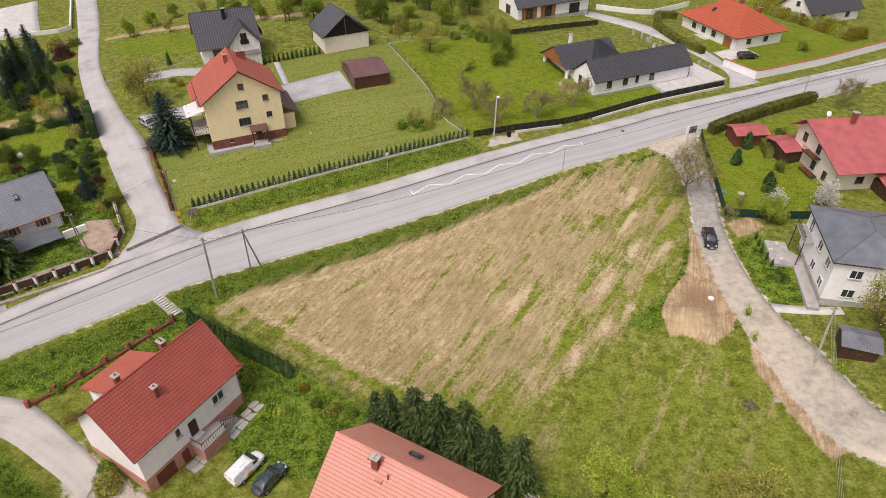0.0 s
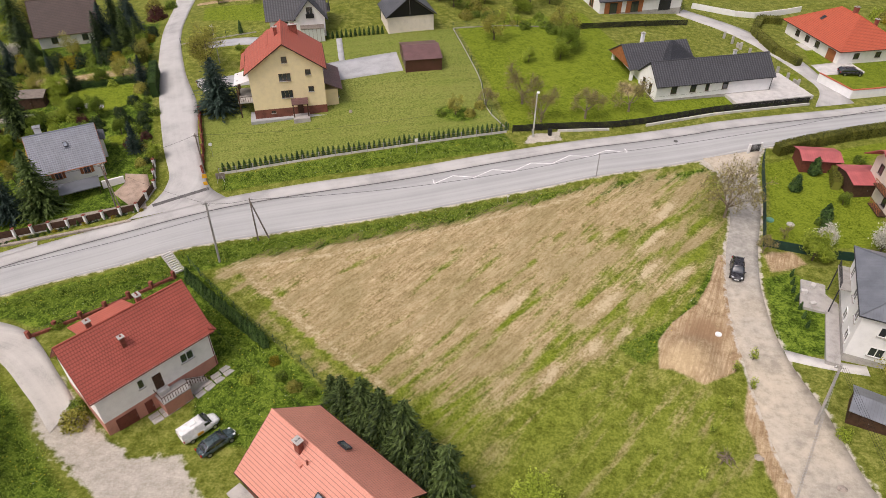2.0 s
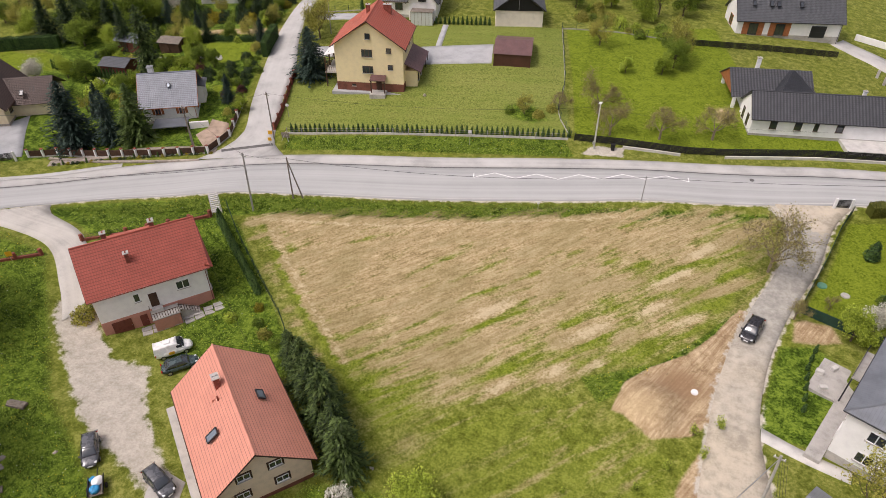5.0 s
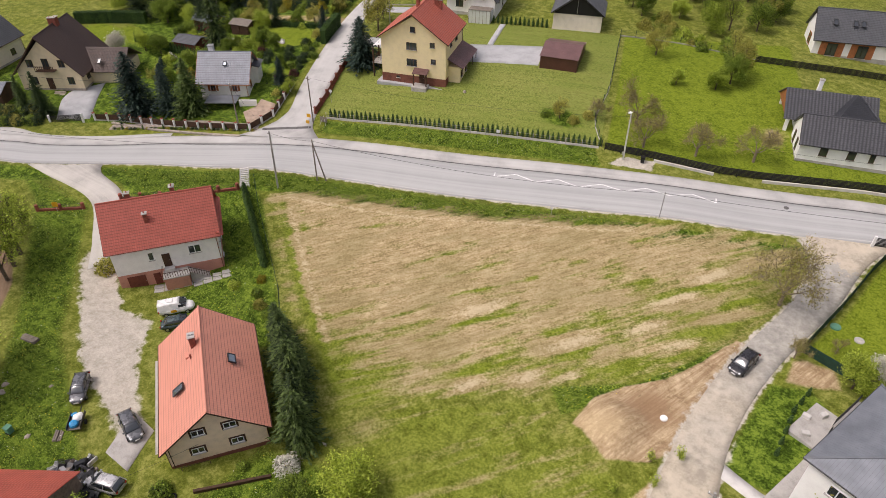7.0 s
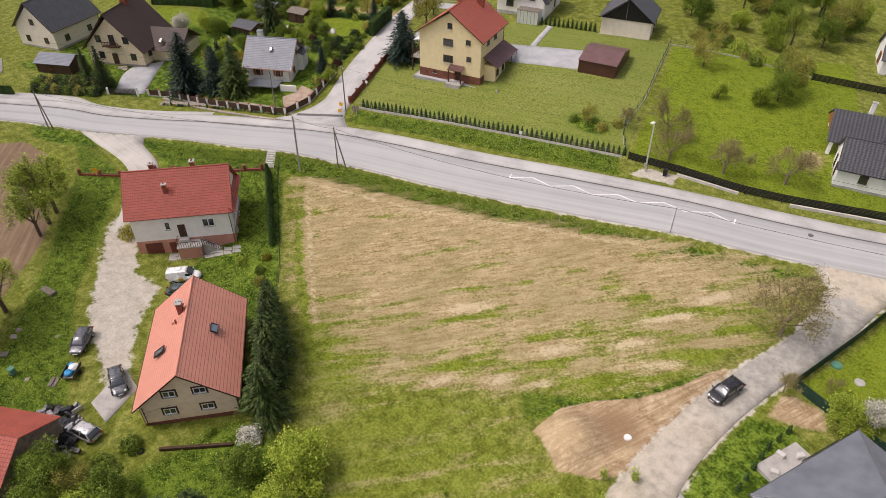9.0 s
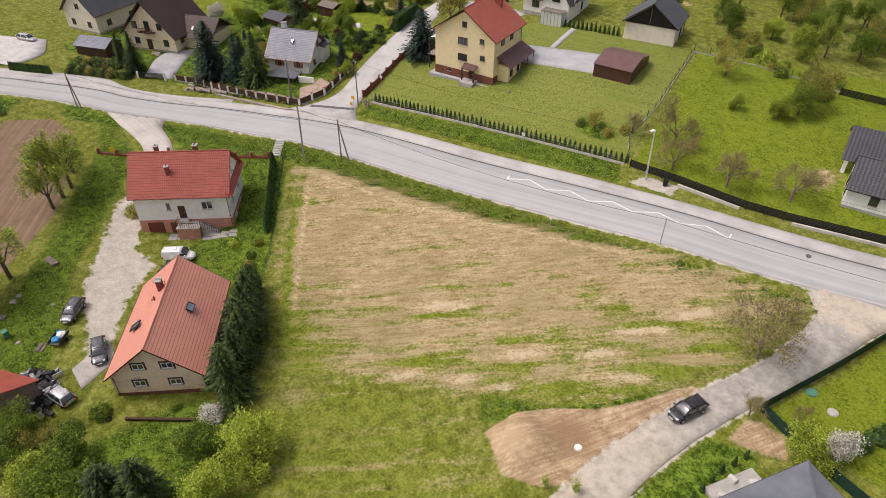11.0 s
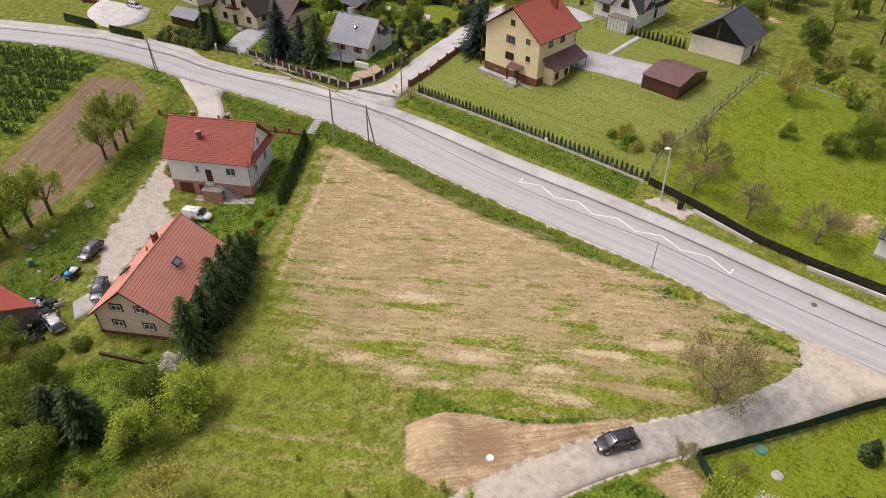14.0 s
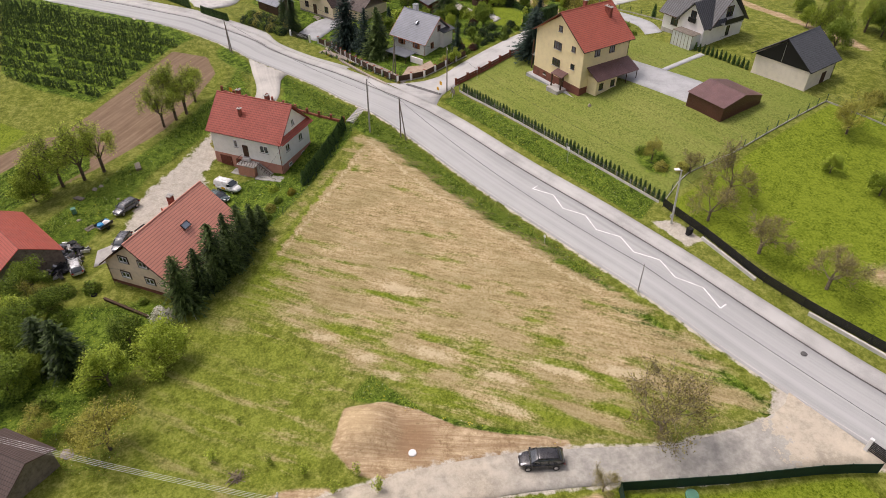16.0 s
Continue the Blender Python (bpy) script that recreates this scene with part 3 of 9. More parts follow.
def build_ground():
    xs, ys = axis(-80, 75, 0.6, 2500), axis(-5, 150, 0.6, 2500)
    X, Y = np.meshgrid(xs, ys)
    Z = gz(X, Y)
    hard = inside(X, Y, [tuple(q) for q in ROAD_S[::2]] + [tuple(q) for q in WALK_N[::-2]], 0.4)
    for a, b in ((SIDE_W, SIDE_E), (LANE_W, LANE_E), (DRIVE_L, DRIVE_R)):
        hard = np.maximum(hard, inside(X, Y, [tuple(q) for q in a] + [tuple(q) for q in b[::-1]], 0.4))
    Z = Z - 0.12 * hard * (1 - np.exp(-((X + 31) ** 2 + (Y - 35.6) ** 2) / 14.0))
    Z = Z + 1.35 * np.exp(-(((X - 31.7) / 3.0) ** 4 + ((Y - 60.4) / 2.9) ** 4))
    spur = near_line(X, Y, [Vector((31.0, 64.0)), Vector((34.2, 70.0)), Vector((36.6, 77.5))])
    Z = Z + 0.4 * np.exp(-(spur / 1.0) ** 2)
    bank = near_line(X, Y, [q for q in ROAD_S if -70 < q.x < 40])
    Z = Z - 0.35 * np.exp(-((bank - 3.0) / 1.6) ** 2) * (1 - hard)
    rough = np.array([noise.noise((float(a) * 0.35, float(b) * 0.35, 0)) for a, b in zip(X.ravel(), Y.ravel())]).reshape(X.shape)
    Z = Z + 0.05 * rough * (1 - hard)
    field = inside(X, Y, FIELD, 1.6)
    q = 0.839 * X - 0.545 * (Y - 60)
    cut = np.interp(q, [-30, -22, -10, -2, 6, 12, 20, 28], [0.95, 1.25, 1.25, 1.08, 0.8, 0.52, 0.36, 0.22])
    pale = np.exp(-((bank - 6.2) / 0.8) ** 2) * 0.5 + np.exp(-((X - 20.5) ** 2 / 60 + (Y - 55) ** 2 / 12)) * 0.25 + np.exp(-((X - 30) ** 2 / 40 + (Y - 74) ** 2 / 60)) * 0.22
    west_edge = near_line(X, Y, [Vector((-29.6, 64)), Vector((-12.3, 53)), Vector((8, 43))])
    cut = cut * np.clip(0.4 + west_edge / 9 + 0.3 * np.cos(west_edge * 2.7) * np.exp(-west_edge / 5), 0, 1)
    cut = cut - 0.5 * np.clip((58 - Y) / 14, 0, 1) * np.clip((X + 6) / 8, 0, 1)
    cut = np.clip(cut, 0.12, 1.35)
    spots = np.zeros_like(X)
    for a, b, s, w in ((21, 61, 2.6, 0.9), (24.6, 63.6, 2.4, 0.8), (16.3, 56.1, 3.0, 0.8), (22.2, 68.3, 4.0, 0.9), (28.2, 81.7, 5.0, 1.0), (27.4, 75, 3.5, 1.0), (30.2, 88, 4.0, 1.0), (19.3, 51.5, 3.0, 0.6), (32, 75, 3.0, 0.8), (10, 66, 5.0, 1.2)):
        u, v = (X - a) * 0.545 + (Y - b) * 0.839, (X - a) * 0.839 - (Y - b) * 0.545
        spots = np.maximum(spots, np.exp(-(u / s) ** 2 - (v / w) ** 2))
    # a pale spot over the top and south-west of the soil mound
    spots = np.maximum(spots, np.exp(-((X - 31.0) / 2.6) ** 2 - ((Y - 59.6) / 2.2) ** 2))
    for ends, wide, depth in ((((-24.3, 60.2), (-10.9, 53.6), (2.9, 46.8)), 0.7, 0.5), (((-26.5, 61.9), (-12, 54.6), (0, 48.6)), 0.35, 0.4), (((-3.1, 65.7), (2.2, 74.0), (5.8, 80.7)), 0.4, 0.55), (((2.8, 67.5), (8.3, 76.3)), 0.35, 0.5), (((-0.8, 52.6), (6.5, 66.9), (12.4, 74.8)), 0.4, 0.45), (((7.2, 57.4), (13.4, 69.5)), 0.5, 0.4), (((26.4, 71.7), (31.7, 81.7)), 0.6, 0.35)):
        cut = cut - depth * np.exp(-(near_line(X, Y, [Vector(e) for e in ends]) / wide) ** 2)
    for ends in (((16.2, 45.2), (20.2, 52.3), (24.3, 59.9)), ((-24.9, 63.3), (-1.4, 50.2)), ((-28.3, 64.2), (-8.1, 73.7), (4.2, 81.7), (18.4, 90.0))):
        spots = np.maximum(spots, 0.8 * np.exp(-(near_line(X, Y, [Vector(e) for e in ends]) / 0.5) ** 2))
    straw = field * np.clip(cut + pale * 0.4 + 0.45 * spots, 0, 1.35)
    meadow_s = inside(X, Y, [(8, 43), (12, 50), (24, 61), (28, 57), (36, 57), (40, 45), (42, 40), (33, 36), (22, 36), (12, 39)], 1.5)
    straw = np.maximum(straw, meadow_s * np.interp(Y, [38, 50, 60], [0.05, 0.15, 0.19]))
    tilled = inside(X, Y, [(-12, 4), (-30, 10.8), (-40.5, 11.2), (-48.1, 15.0), (-56.9, 19.5), (-69.8, 25.8), (-67.2, 33.2), (-60, 35.6), (-50.2, 32.8), (-39.6, 28.6), (-28.4, 19.2), (-19, 9.6)], 0.6)
    tilled = np.maximum(tilled, inside(X, Y, [(-30, 11), (-40.3, 11.4), (-38.8, 6.6), (-35, 2.2), (-30, -3), (-26, 2)], 0.6))
    dark_soil = np.exp(-((X - 34.2) ** 2 / 7 + (Y - 65.2) ** 2 / 5)) * 0.95
    strip = np.clip(1 - np.abs(bank - 2.8) / np.interp(X, [-30, 10, 30], [3.2, 2.6, 1.6]), 0, 1) * (1 - hard)
    north_bank = inside(X, Y, [(-36.5, 79), (-38, 82.2), (3.8, 102.3), (7, 99.2)], 0.5)
    lush = np.maximum(strip * 1.2, north_bank)
    lush = np.maximum(lush, inside(X, Y, [(-64, 40), (-49, 43.5), (-33, 33), (-27, 29), (-15, 25), (0, 20), (-6, 10), (-20, 18), (-36, 28), (-55, 38)], 1.5) * 0.85)
    lush = np.maximum(lush, inside(X, Y, [(-47, 49), (-56, 50), (-37, 63), (-30, 62), (-12, 51), (-5, 46), (-12, 40), (-22, 40), (-27, 53), (-38, 52)], 1.0) * 0.9)
    lush = np.maximum(lush, inside(X, Y, [(24, 61.5), (31, 67), (34, 72.6), (36.5, 79), (37.5, 79), (35, 72), (32, 66.5), (27, 59)], 0.8))
    lush = np.maximum(lush, inside(X, Y, [(5, 36), (12, 39), (22, 32), (30, 28), (28, 15), (5, 22)], 2.0) * 0.8)
    lush = np.maximum(lush, inside(X, Y, [(42, 62), (42, 76), (46, 78), (50, 75), (48, 63)], 0.6) * 0.7)
    lush = np.maximum(lush, inside(X, Y, [(-46.5, 73), (-48, 79.5), (-58, 96.5), (-68, 113), (-82, 139), (-100, 139), (-110, 60), (-100, 40), (-76, 52), (-70, 58.5)], 1.0) * 0.92)
    lush = np.maximum(lush, inside(X, Y, [(-70.4, 25.1), (-50.3, 14), (-57.1, 1.5), (-64.9, -7.1), (-94.5, -16.6), (-130, -40), (-110, -5), (-76, 30)], 1.0) * 0.8)
    lime_w = inside(X, Y, [(-49, -6), (-41.8, 4.8), (-36, 1.9), (-34, -8)], 0.6)
    soil = inside(X, Y, [(28.5, 58.5), (28.6, 63), (30.5, 66.3), (33.5, 69.5), (35.4, 74), (37, 80), (38.6, 80), (38.6, 70), (38.6, 63), (37, 59.3), (33.5, 57)], 0.5)
    soil = np.maximum(soil, inside(X, Y, [(38.0, 58), (38.8, 58), (40.5, 49), (42.5, 41), (40, 40), (38.5, 46), (37, 53)], 0.6) * 0.8)
    soil = np.maximum(soil, inside(X, Y, [(43, 81.5), (43.2, 77), (46, 78), (48.5, 79.5), (47, 82)], 0.7) * 0.8)
    lawn = inside(X, Y, [(-41, 83), (4, 104), (-2.5, 117), (-12, 136.5), (-47, 120), (-50.5, 99)], 0.5)
    lime = inside(X, Y, [(5, 104), (-1, 117), (-11, 137), (14, 158), (23, 140), (27, 112)], 0.6)
    lime = np.maximum(lime, inside(X, Y, [(27, 112), (24, 122), (28, 140), (58, 140), (57, 126)], 0.6) * 0.8)
    lime = np.maximum(lime, inside(X, Y, [(62, 140), (66, 131), (103, 150), (90, 165), (62, 165)], 0.6) * 0.7)
    lime = np.maximum(lime, lime_w)
    lime = np.maximum(lime, field * 0.54)
    lime = np.maximum(lime, meadow_s * 0.47)
    lime = np.maximum(lime, inside(X, Y, [(46, 103), (45, 90), (43, 82), (60, 84), (60, 103), (70, 115)], 0.6) * 0.75)
    crop = inside(X, Y, CROP, 0.6)
    tilled = tilled * (1 - crop)
    lush = np.maximum(lush, crop * 0.9)
    west = np.zeros_like(X)
    for plot in WEST_LAWNS:
        west = np.maximum(west, inside(X, Y, plot, 0.5))
    lime = np.maximum(lime, west * 0.9)
    lush = lush * (1 - west)
    drive = np.clip(2.3 - near_line(X, Y, [Vector(q) for q in WEST_DRIVE]), 0, 1)
    field_path = np.clip(2.0 - near_line(X, Y, [Vector((-78, 151)), Vector((-56, 151)), Vector((-30, 156))]), 0, 1)
    lush = lush * (1 - drive)
    soil = np.maximum(soil, np.maximum(drive * 0.55, field_path * 0.8))
    lush = np.maximum(lush, np.exp(-((X + 4.8) / 4.6) ** 2 - ((Y - 105.6) / 2.6) ** 2) * 0.95)
    soil = np.maximum(soil, np.exp(-((X - 24.5) / 3.0) ** 2 - ((Y - 122) / 4.5) ** 2) * 0.62)
    gravel = inside(X, Y, YARD, 1.2) * 1.05
    gravel = np.maximum(gravel, inside(X, Y, [(-86.5, 88.5), (-86, 91), (-78, 93), (-77, 90.5)], 0.6))
    gravel = np.maximum(gravel, inside(X, Y, [(35.5, 101.6), (47, 107), (45, 103.8), (38.5, 99.5)], 0.4))
    verge = near_line(X, Y, [q for q in ROAD_S if -90 < q.x < 110])
    gravel = np.maximum(gravel, np.clip(0.75 - verge, 0, 1) * 1.1)
    gravel = np.maximum(gravel, np.clip(0.8 - near_line(X, Y, LANE_W), 0, 1))
    gravel = np.maximum(gravel, np.clip(0.8 - near_line(X, Y, LANE_E), 0, 1))
    gravel = np.maximum(gravel, inside(X, Y, [(7.5, 100.2), (8.5, 103), (13, 104.8), (14, 102.5)], 0.4))
    ny, nx = X.shape
    verts = np.stack([X.ravel(), Y.ravel(), Z.ravel()], -1)
    i = np.arange(ny * nx).reshape(ny, nx)
    faces = np.stack([i[:-1, :-1].ravel(), i[:-1, 1:].ravel(), i[1:, 1:].ravel(), i[1:, :-1].ravel()], -1)
    me = bpy.data.meshes.new("ground")
    me.from_pydata(verts.tolist(), [], faces.tolist())
    for name, chans in (("zone_a", (straw, lush, soil)), ("zone_b", (lawn, lime, gravel)), ("zone_c", (tilled, dark_soil, spots))):
        layer = me.color_attributes.new(name, "FLOAT_COLOR", "POINT")
        rgba = np.stack([*(np.clip(c, 0, 1.35).ravel() for c in chans), np.ones(X.size)], -1)
        layer.data.foreach_set("color", rgba.ravel().astype(np.float32))
    me.polygons.foreach_set("use_smooth", np.ones(len(me.polygons), bool))
    me.materials.append(M["ground"])
    tagged(new("ground", me), "sloping ground with a mown straw field, meadows and lawns", "ground", "", "structure")


build_ground()
band("road", ROAD_N, ROAD_S, M["asphalt"], 0.03, 6, 2.0, 0.3, "worn pale grey asphalt road along the field", "road")
band("pavement", WALK_N, beside(0.14), M["asphalt_pale"], 0.12, 3, 2.0, 0.35, "pale asphalt pavement beside the road", "pavement")
WIDE_W = [i for i, q in enumerate(ROAD_S) if -106 < q.x < -50]
_w0, _w1, _w2 = beside(2.2), beside(4.6), beside(3.3)
band("pavement", [(_w1 if ROAD_S[i].x < -70 else _w2)[i] for i in WIDE_W], [_w0[i] for i in WIDE_W], M["asphalt_pale"], 0.1, 3, 2.0, 0.3, "widened pale pavement before the garden fences", "pavement")
band("gutter", beside(0.1), beside(-0.08), M["tar"], 0.045, 1, 2.0, 0.1, "dark gutter line along the kerb", "gutter")
band("side_road", SIDE_W, SIDE_E, M["asphalt_pale"], 0.035, 5, 1.5, 0.3, "pale grey asphalt side road between gardens", "road")
band("lane", LANE_W, LANE_E, M["gravel_lane"], 0.03, 5, 1.5, 0.3, "dusty gravel lane beside the mown field", "road")
band("driveway", DRIVE_L, DRIVE_R, M["drive_mix"], 0.04, 5, 1.0, 0.3, "pale concrete driveway sloping down to the red-roofed house", "driveway")

# ---- building kit ----
def thing(name, label, category, m, group=""):
    e = new(name)
    e.empty_display_size = 0.3
    e.matrix_basis = m
    return tagged(e, label, category, group)


def mesh_of(name, bm, mat, smooth=False):
    me = bpy.data.meshes.new(name)
    bm.to_mesh(me)
    bm.free()
    for mt in mat if isinstance(mat, (list, tuple)) else [mat]:
        me.materials.append(mt)
    if smooth:
        for f in me.polygons:
            f.use_smooth = True
    return me


def part(name, bm, mat, parent, label="", smooth=False):
    ob = new(name, bm if isinstance(bm, bpy.types.Mesh) else mesh_of(name, bm, mat, smooth))
    ob.parent = parent
    return tagged(ob, label)


def box(bm, x0, x1, y0, y1, z0, z1, bevel=0.0):
    r = bmesh.ops.create_cube(bm, size=1.0, matrix=Matrix.Translation(((x0 + x1) / 2, (y0 + y1) / 2, (z0 + z1) / 2)) @ Matrix.Diagonal((abs(x1 - x0), abs(y1 - y0), abs(z1 - z0), 1)))
    if bevel:
        es = {e for v in r["verts"] for e in v.link_edges}
        bmesh.ops.bevel(bm, geom=list(es), offset=bevel, segments=1, affect="EDGES")
    return r


def a_box(*args, bevel=0.0):
    bm = bmesh.new()
    box(bm, *args, bevel=bevel)
    return bm


def tube(bm, a, b, r0, r1=None, n=8, caps=True):
    a, b = Vector(a), Vector(b)
    d = b - a
    q = d.to_track_quat("Z", "Y").to_matrix().to_4x4()
    bmesh.ops.create_cone(bm, cap_ends=caps, segments=n, radius1=r0, radius2=r0 if r1 is None else r1, depth=d.length, matrix=Matrix.Translation((a + b) / 2) @ q)


def a_tube(a, b, r0, r1=None, n=8):
    bm = bmesh.new()
    tube(bm, a, b, r0, r1, n)
    return bm


def prism(bm, pts, y0, y1):
    """A polygon of (x, z) pushed from y0 to y1."""
    a = [bm.verts.new((x, y0, z)) for x, z in pts]
    b = [bm.verts.new((x, y1, z)) for x, z in pts]
    n = len(pts)
    bm.faces.new(a)
    bm.faces.new(b[::-1])
    for i in range(n):
        bm.faces.new((a[i], b[i], b[(i + 1) % n], a[(i + 1) % n]))
    bmesh.ops.recalc_face_normals(bm, faces=bm.faces)


def slope_mesh(corners, thick=0.12, course=0.34, step=0.025):
    """A roof plane from eave-left, eave-right, ridge-right, ridge-left, in overlapping courses; UV in metres, u across, v up."""
    el, er, rr, rl = (Vector(c) for c in corners)
    bm = bmesh.new()
    uv = bm.loops.layers.uv.new("UVMap")
    up = ((rl + rr) / 2 - (el + er) / 2)
    n = max(1, int(up.length / course)) if course else 1
    across = (er - el).normalized() if (er - el).length > 1e-6 else (rr - rl).normalized()
    nor = across.cross(up).normalized()
    if nor.z < 0:
        nor = -nor
    o = el

    def put(pts):
        vs = [bm.verts.new(p) for p, _ in pts]
        f = bm.faces.new(vs)
        for l, (p, t) in zip(f.loops, pts):
            l[uv].uv = t
        return f

    def tx(p, k):
        return (p, ((p - o).dot(across), k))

    for i in range(n):
        a, b = i / n, (i + 1) / n
        v0, v1 = (0.38 * k if course else up.length * k / n for k in (i, i + 1))
        lo_l, lo_r, hi_l, hi_r = el.lerp(rl, a), er.lerp(rr, a), el.lerp(rl, b), er.lerp(rr, b)
        s = nor * step if course else Vector()
        if (hi_l - hi_r).length < 1e-4:
            put([tx(lo_l + s, v0), tx(lo_r + s, v0), tx(hi_r, v1)])
        else:
            put([tx(lo_l + s, v0), tx(lo_r + s, v0), tx(hi_r, v1), tx(hi_l, v1)])
        if course:
            put([tx(lo_l, v0), tx(lo_r, v0), tx(lo_r + s, v0), tx(lo_l + s, v0)])
    d = -nor * thick
    tri_top = (rl - rr).length < 1e-4
    ring = [el, er, rr] if tri_top else [el, er, rr, rl]
    put([tx(p + d, 0) for p in ring[::-1]])
    for p, q in zip(ring, ring[1:] + ring[:1]):
        put([tx(p, 0), tx(p + d, 0), tx(q + d, 0), tx(q, 0)])
    if sum(f.normal.dot(nor) * f.calc_area() for f in list(bm.faces)[:1]) < 0:
        bmesh.ops.reverse_faces(bm, faces=bm.faces)
    bmesh.ops.recalc_face_normals(bm, faces=bm.faces)
    return bm


def lattice(xs, zs, y0, y1):
    """One connected frame: a slab with a hole in every odd cell."""
    bm = bmesh.new()
    F = [[bm.verts.new((x, y0, z)) for z in zs] for x in xs]
    B = [[bm.verts.new((x, y1, z)) for z in zs] for x in xs]
    nx, nz = len(xs) - 1, len(zs) - 1

    def solid(i, j):
        return 0 <= i < nx and 0 <= j < nz and not (i % 2 and j % 2)

    for i in range(nx):
        for j in range(nz):
            if not solid(i, j):
                continue
            bm.faces.new((F[i][j], F[i + 1][j], F[i + 1][j + 1], F[i][j + 1]))
            bm.faces.new((B[i][j], B[i][j + 1], B[i + 1][j + 1], B[i + 1][j]))
            for di, dj, p, q in ((-1, 0, (i, j), (i, j + 1)), (1, 0, (i + 1, j), (i + 1, j + 1)), (0, -1, (i, j), (i + 1, j)), (0, 1, (i, j + 1), (i + 1, j + 1))):
                if not solid(i + di, j + dj):
                    bm.faces.new((F[p[0]][p[1]], F[q[0]][q[1]], B[q[0]][q[1]], B[p[0]][p[1]]))
    bmesh.ops.recalc_face_normals(bm, faces=bm.faces)
    return bm


def window(parent, x, y, z, w, h, face, frame_mat, panes=2, sill=True, name="window", bars=0, glass=None):
    """A framed window on a wall; face: degrees that its outside looks to, in the house's frame (-90: towards -y)."""
    m = Matrix.Translation((x, y, z)) @ Matrix.Rotation(radians(face + 90), 4, "Z")
    t = 0.07
    cuts = [-w / 2, -w / 2 + t]
    for k in range(1, panes):
        c = -w / 2 + w * k / panes
        cuts += [c - 0.04, c + 0.04]
    fr = part(name, lattice(cuts + [w / 2 - t, w / 2], [-h / 2, -h / 2 + t, h / 2 - t, h / 2], -0.09, 0.02), frame_mat, parent)
    fr.matrix_basis = m
    for k in range(panes):
        a, b = -w / 2 + w * k / panes + 0.05, -w / 2 + w * (k + 1) / panes - 0.05
        part("pane", a_box(a, b, -0.04, -0.02, -h / 2 + t, h / 2 - t), glass or M["glass"], fr)
    if sill:
        part("sill", a_box(-w / 2 - 0.08, w / 2 + 0.08, -0.2, 0.0, -h / 2 - 0.07, -h / 2 - 0.005), M["concrete"], fr)
    return fr


def door(parent, x, y, z, w, h, face, mat, name="door"):
    m = Matrix.Translation((x, y, z)) @ Matrix.Rotation(radians(face + 90), 4, "Z")
    bm = bmesh.new()
    box(bm, -w / 2, w / 2, -0.07, 0.02, 0, h)
    for k in (0.12, 0.55):
        box(bm, -w / 2 + 0.12, w / 2 - 0.12, -0.09, -0.068, h * k, h * (k + 0.36))
    d = part(name, bm, mat, parent)
    d.matrix_basis = m
    part("handle", a_tube((w / 2 - 0.12, -0.12, h * 0.48), (w / 2 - 0.12, -0.12, h * 0.55), 0.02, n=6), M["metal_light"], d)
    return d


def gable_house(name, label, m, L, W, eave, rise, mats, over=0.5, plinth=0.5, foot=1.5, verge=None, course=0.34, gutters=True, base_label=""):
    """A house with its ridge along x: L long, W wide, walls from -foot to the eave, the roof rising by rise."""
    wall_m, roof_m, plinth_m, trim_m = mats
    h = thing(name, label, "house", m)
    bm = bmesh.new()
    pts = [(-W / 2, plinth), (W / 2, plinth), (W / 2, eave), (0, eave + rise * W / (W + 2 * over)), (-W / 2, eave)]
    a = [bm.verts.new((-L / 2, y, z)) for y, z in pts]
    b = [bm.verts.new((L / 2, y, z)) for y, z in pts]
    bm.faces.new(a)
    bm.faces.new(b[::-1])
    for i in range(5):
        bm.faces.new((a[i], b[i], b[(i + 1) % 5], a[(i + 1) % 5]))
    bmesh.ops.recalc_face_normals(bm, faces=bm.faces)
    part("wall", bm, wall_m, h)
    part("plinth", a_box(-L / 2 - 0.04, L / 2 + 0.04, -W / 2 - 0.04, W / 2 + 0.04, -foot, plinth), plinth_m, h, base_label)
    v = over if verge is None else verge
    e = eave - over * rise / (W / 2 + over) + 0.1
    top = eave + rise + 0.12
    for s in (-1, 1):
        ye = s * (W / 2 + over)
        part("roof_slope", slope_mesh([(-(L / 2 + v), ye, e), (L / 2 + v, ye, e), (L / 2 + v, 0, top), (-(L / 2 + v), 0, top)], course=course), roof_m, h)
        if gutters:
            part("gutter", a_tube((-(L / 2 + v), ye + s * 0.06, e - 0.06), (L / 2 + v, ye + s * 0.06, e - 0.06), 0.07, n=6), trim_m, h)
            part("downpipe", a_tube((L / 2 - 0.15, s * (W / 2 + 0.08), e - 0.1), (L / 2 - 0.15, s * (W / 2 + 0.08), -foot + 0.3), 0.05, n=6), trim_m, h)
        for sx in (-1, 1):
            x = sx * (L / 2 + v)
            bm = bmesh.new()
            q = [bm.verts.new(p) for p in ((x, ye, e - 0.16), (x, 0, top - 0.16), (x, 0, top + 0.03), (x, ye, e + 0.03))]
            q2 = [bm.verts.new(p.co + Vector((sx * 0.05, 0, 0))) for p in q]
            bm.faces.new(q)
            bm.faces.new(q2[::-1])
            for i in range(4):
                bm.faces.new((q[i], q2[i], q2[(i + 1) % 4], q[(i + 1) % 4]))
            bmesh.ops.recalc_face_normals(bm, faces=bm.faces)
            part("verge_board", bm, trim_m, h)
    part("ridge", a_tube((-(L / 2 + v), 0, top + 0.02), (L / 2 + v, 0, top + 0.02), 0.11, n=8), roof_m, h)
    return h


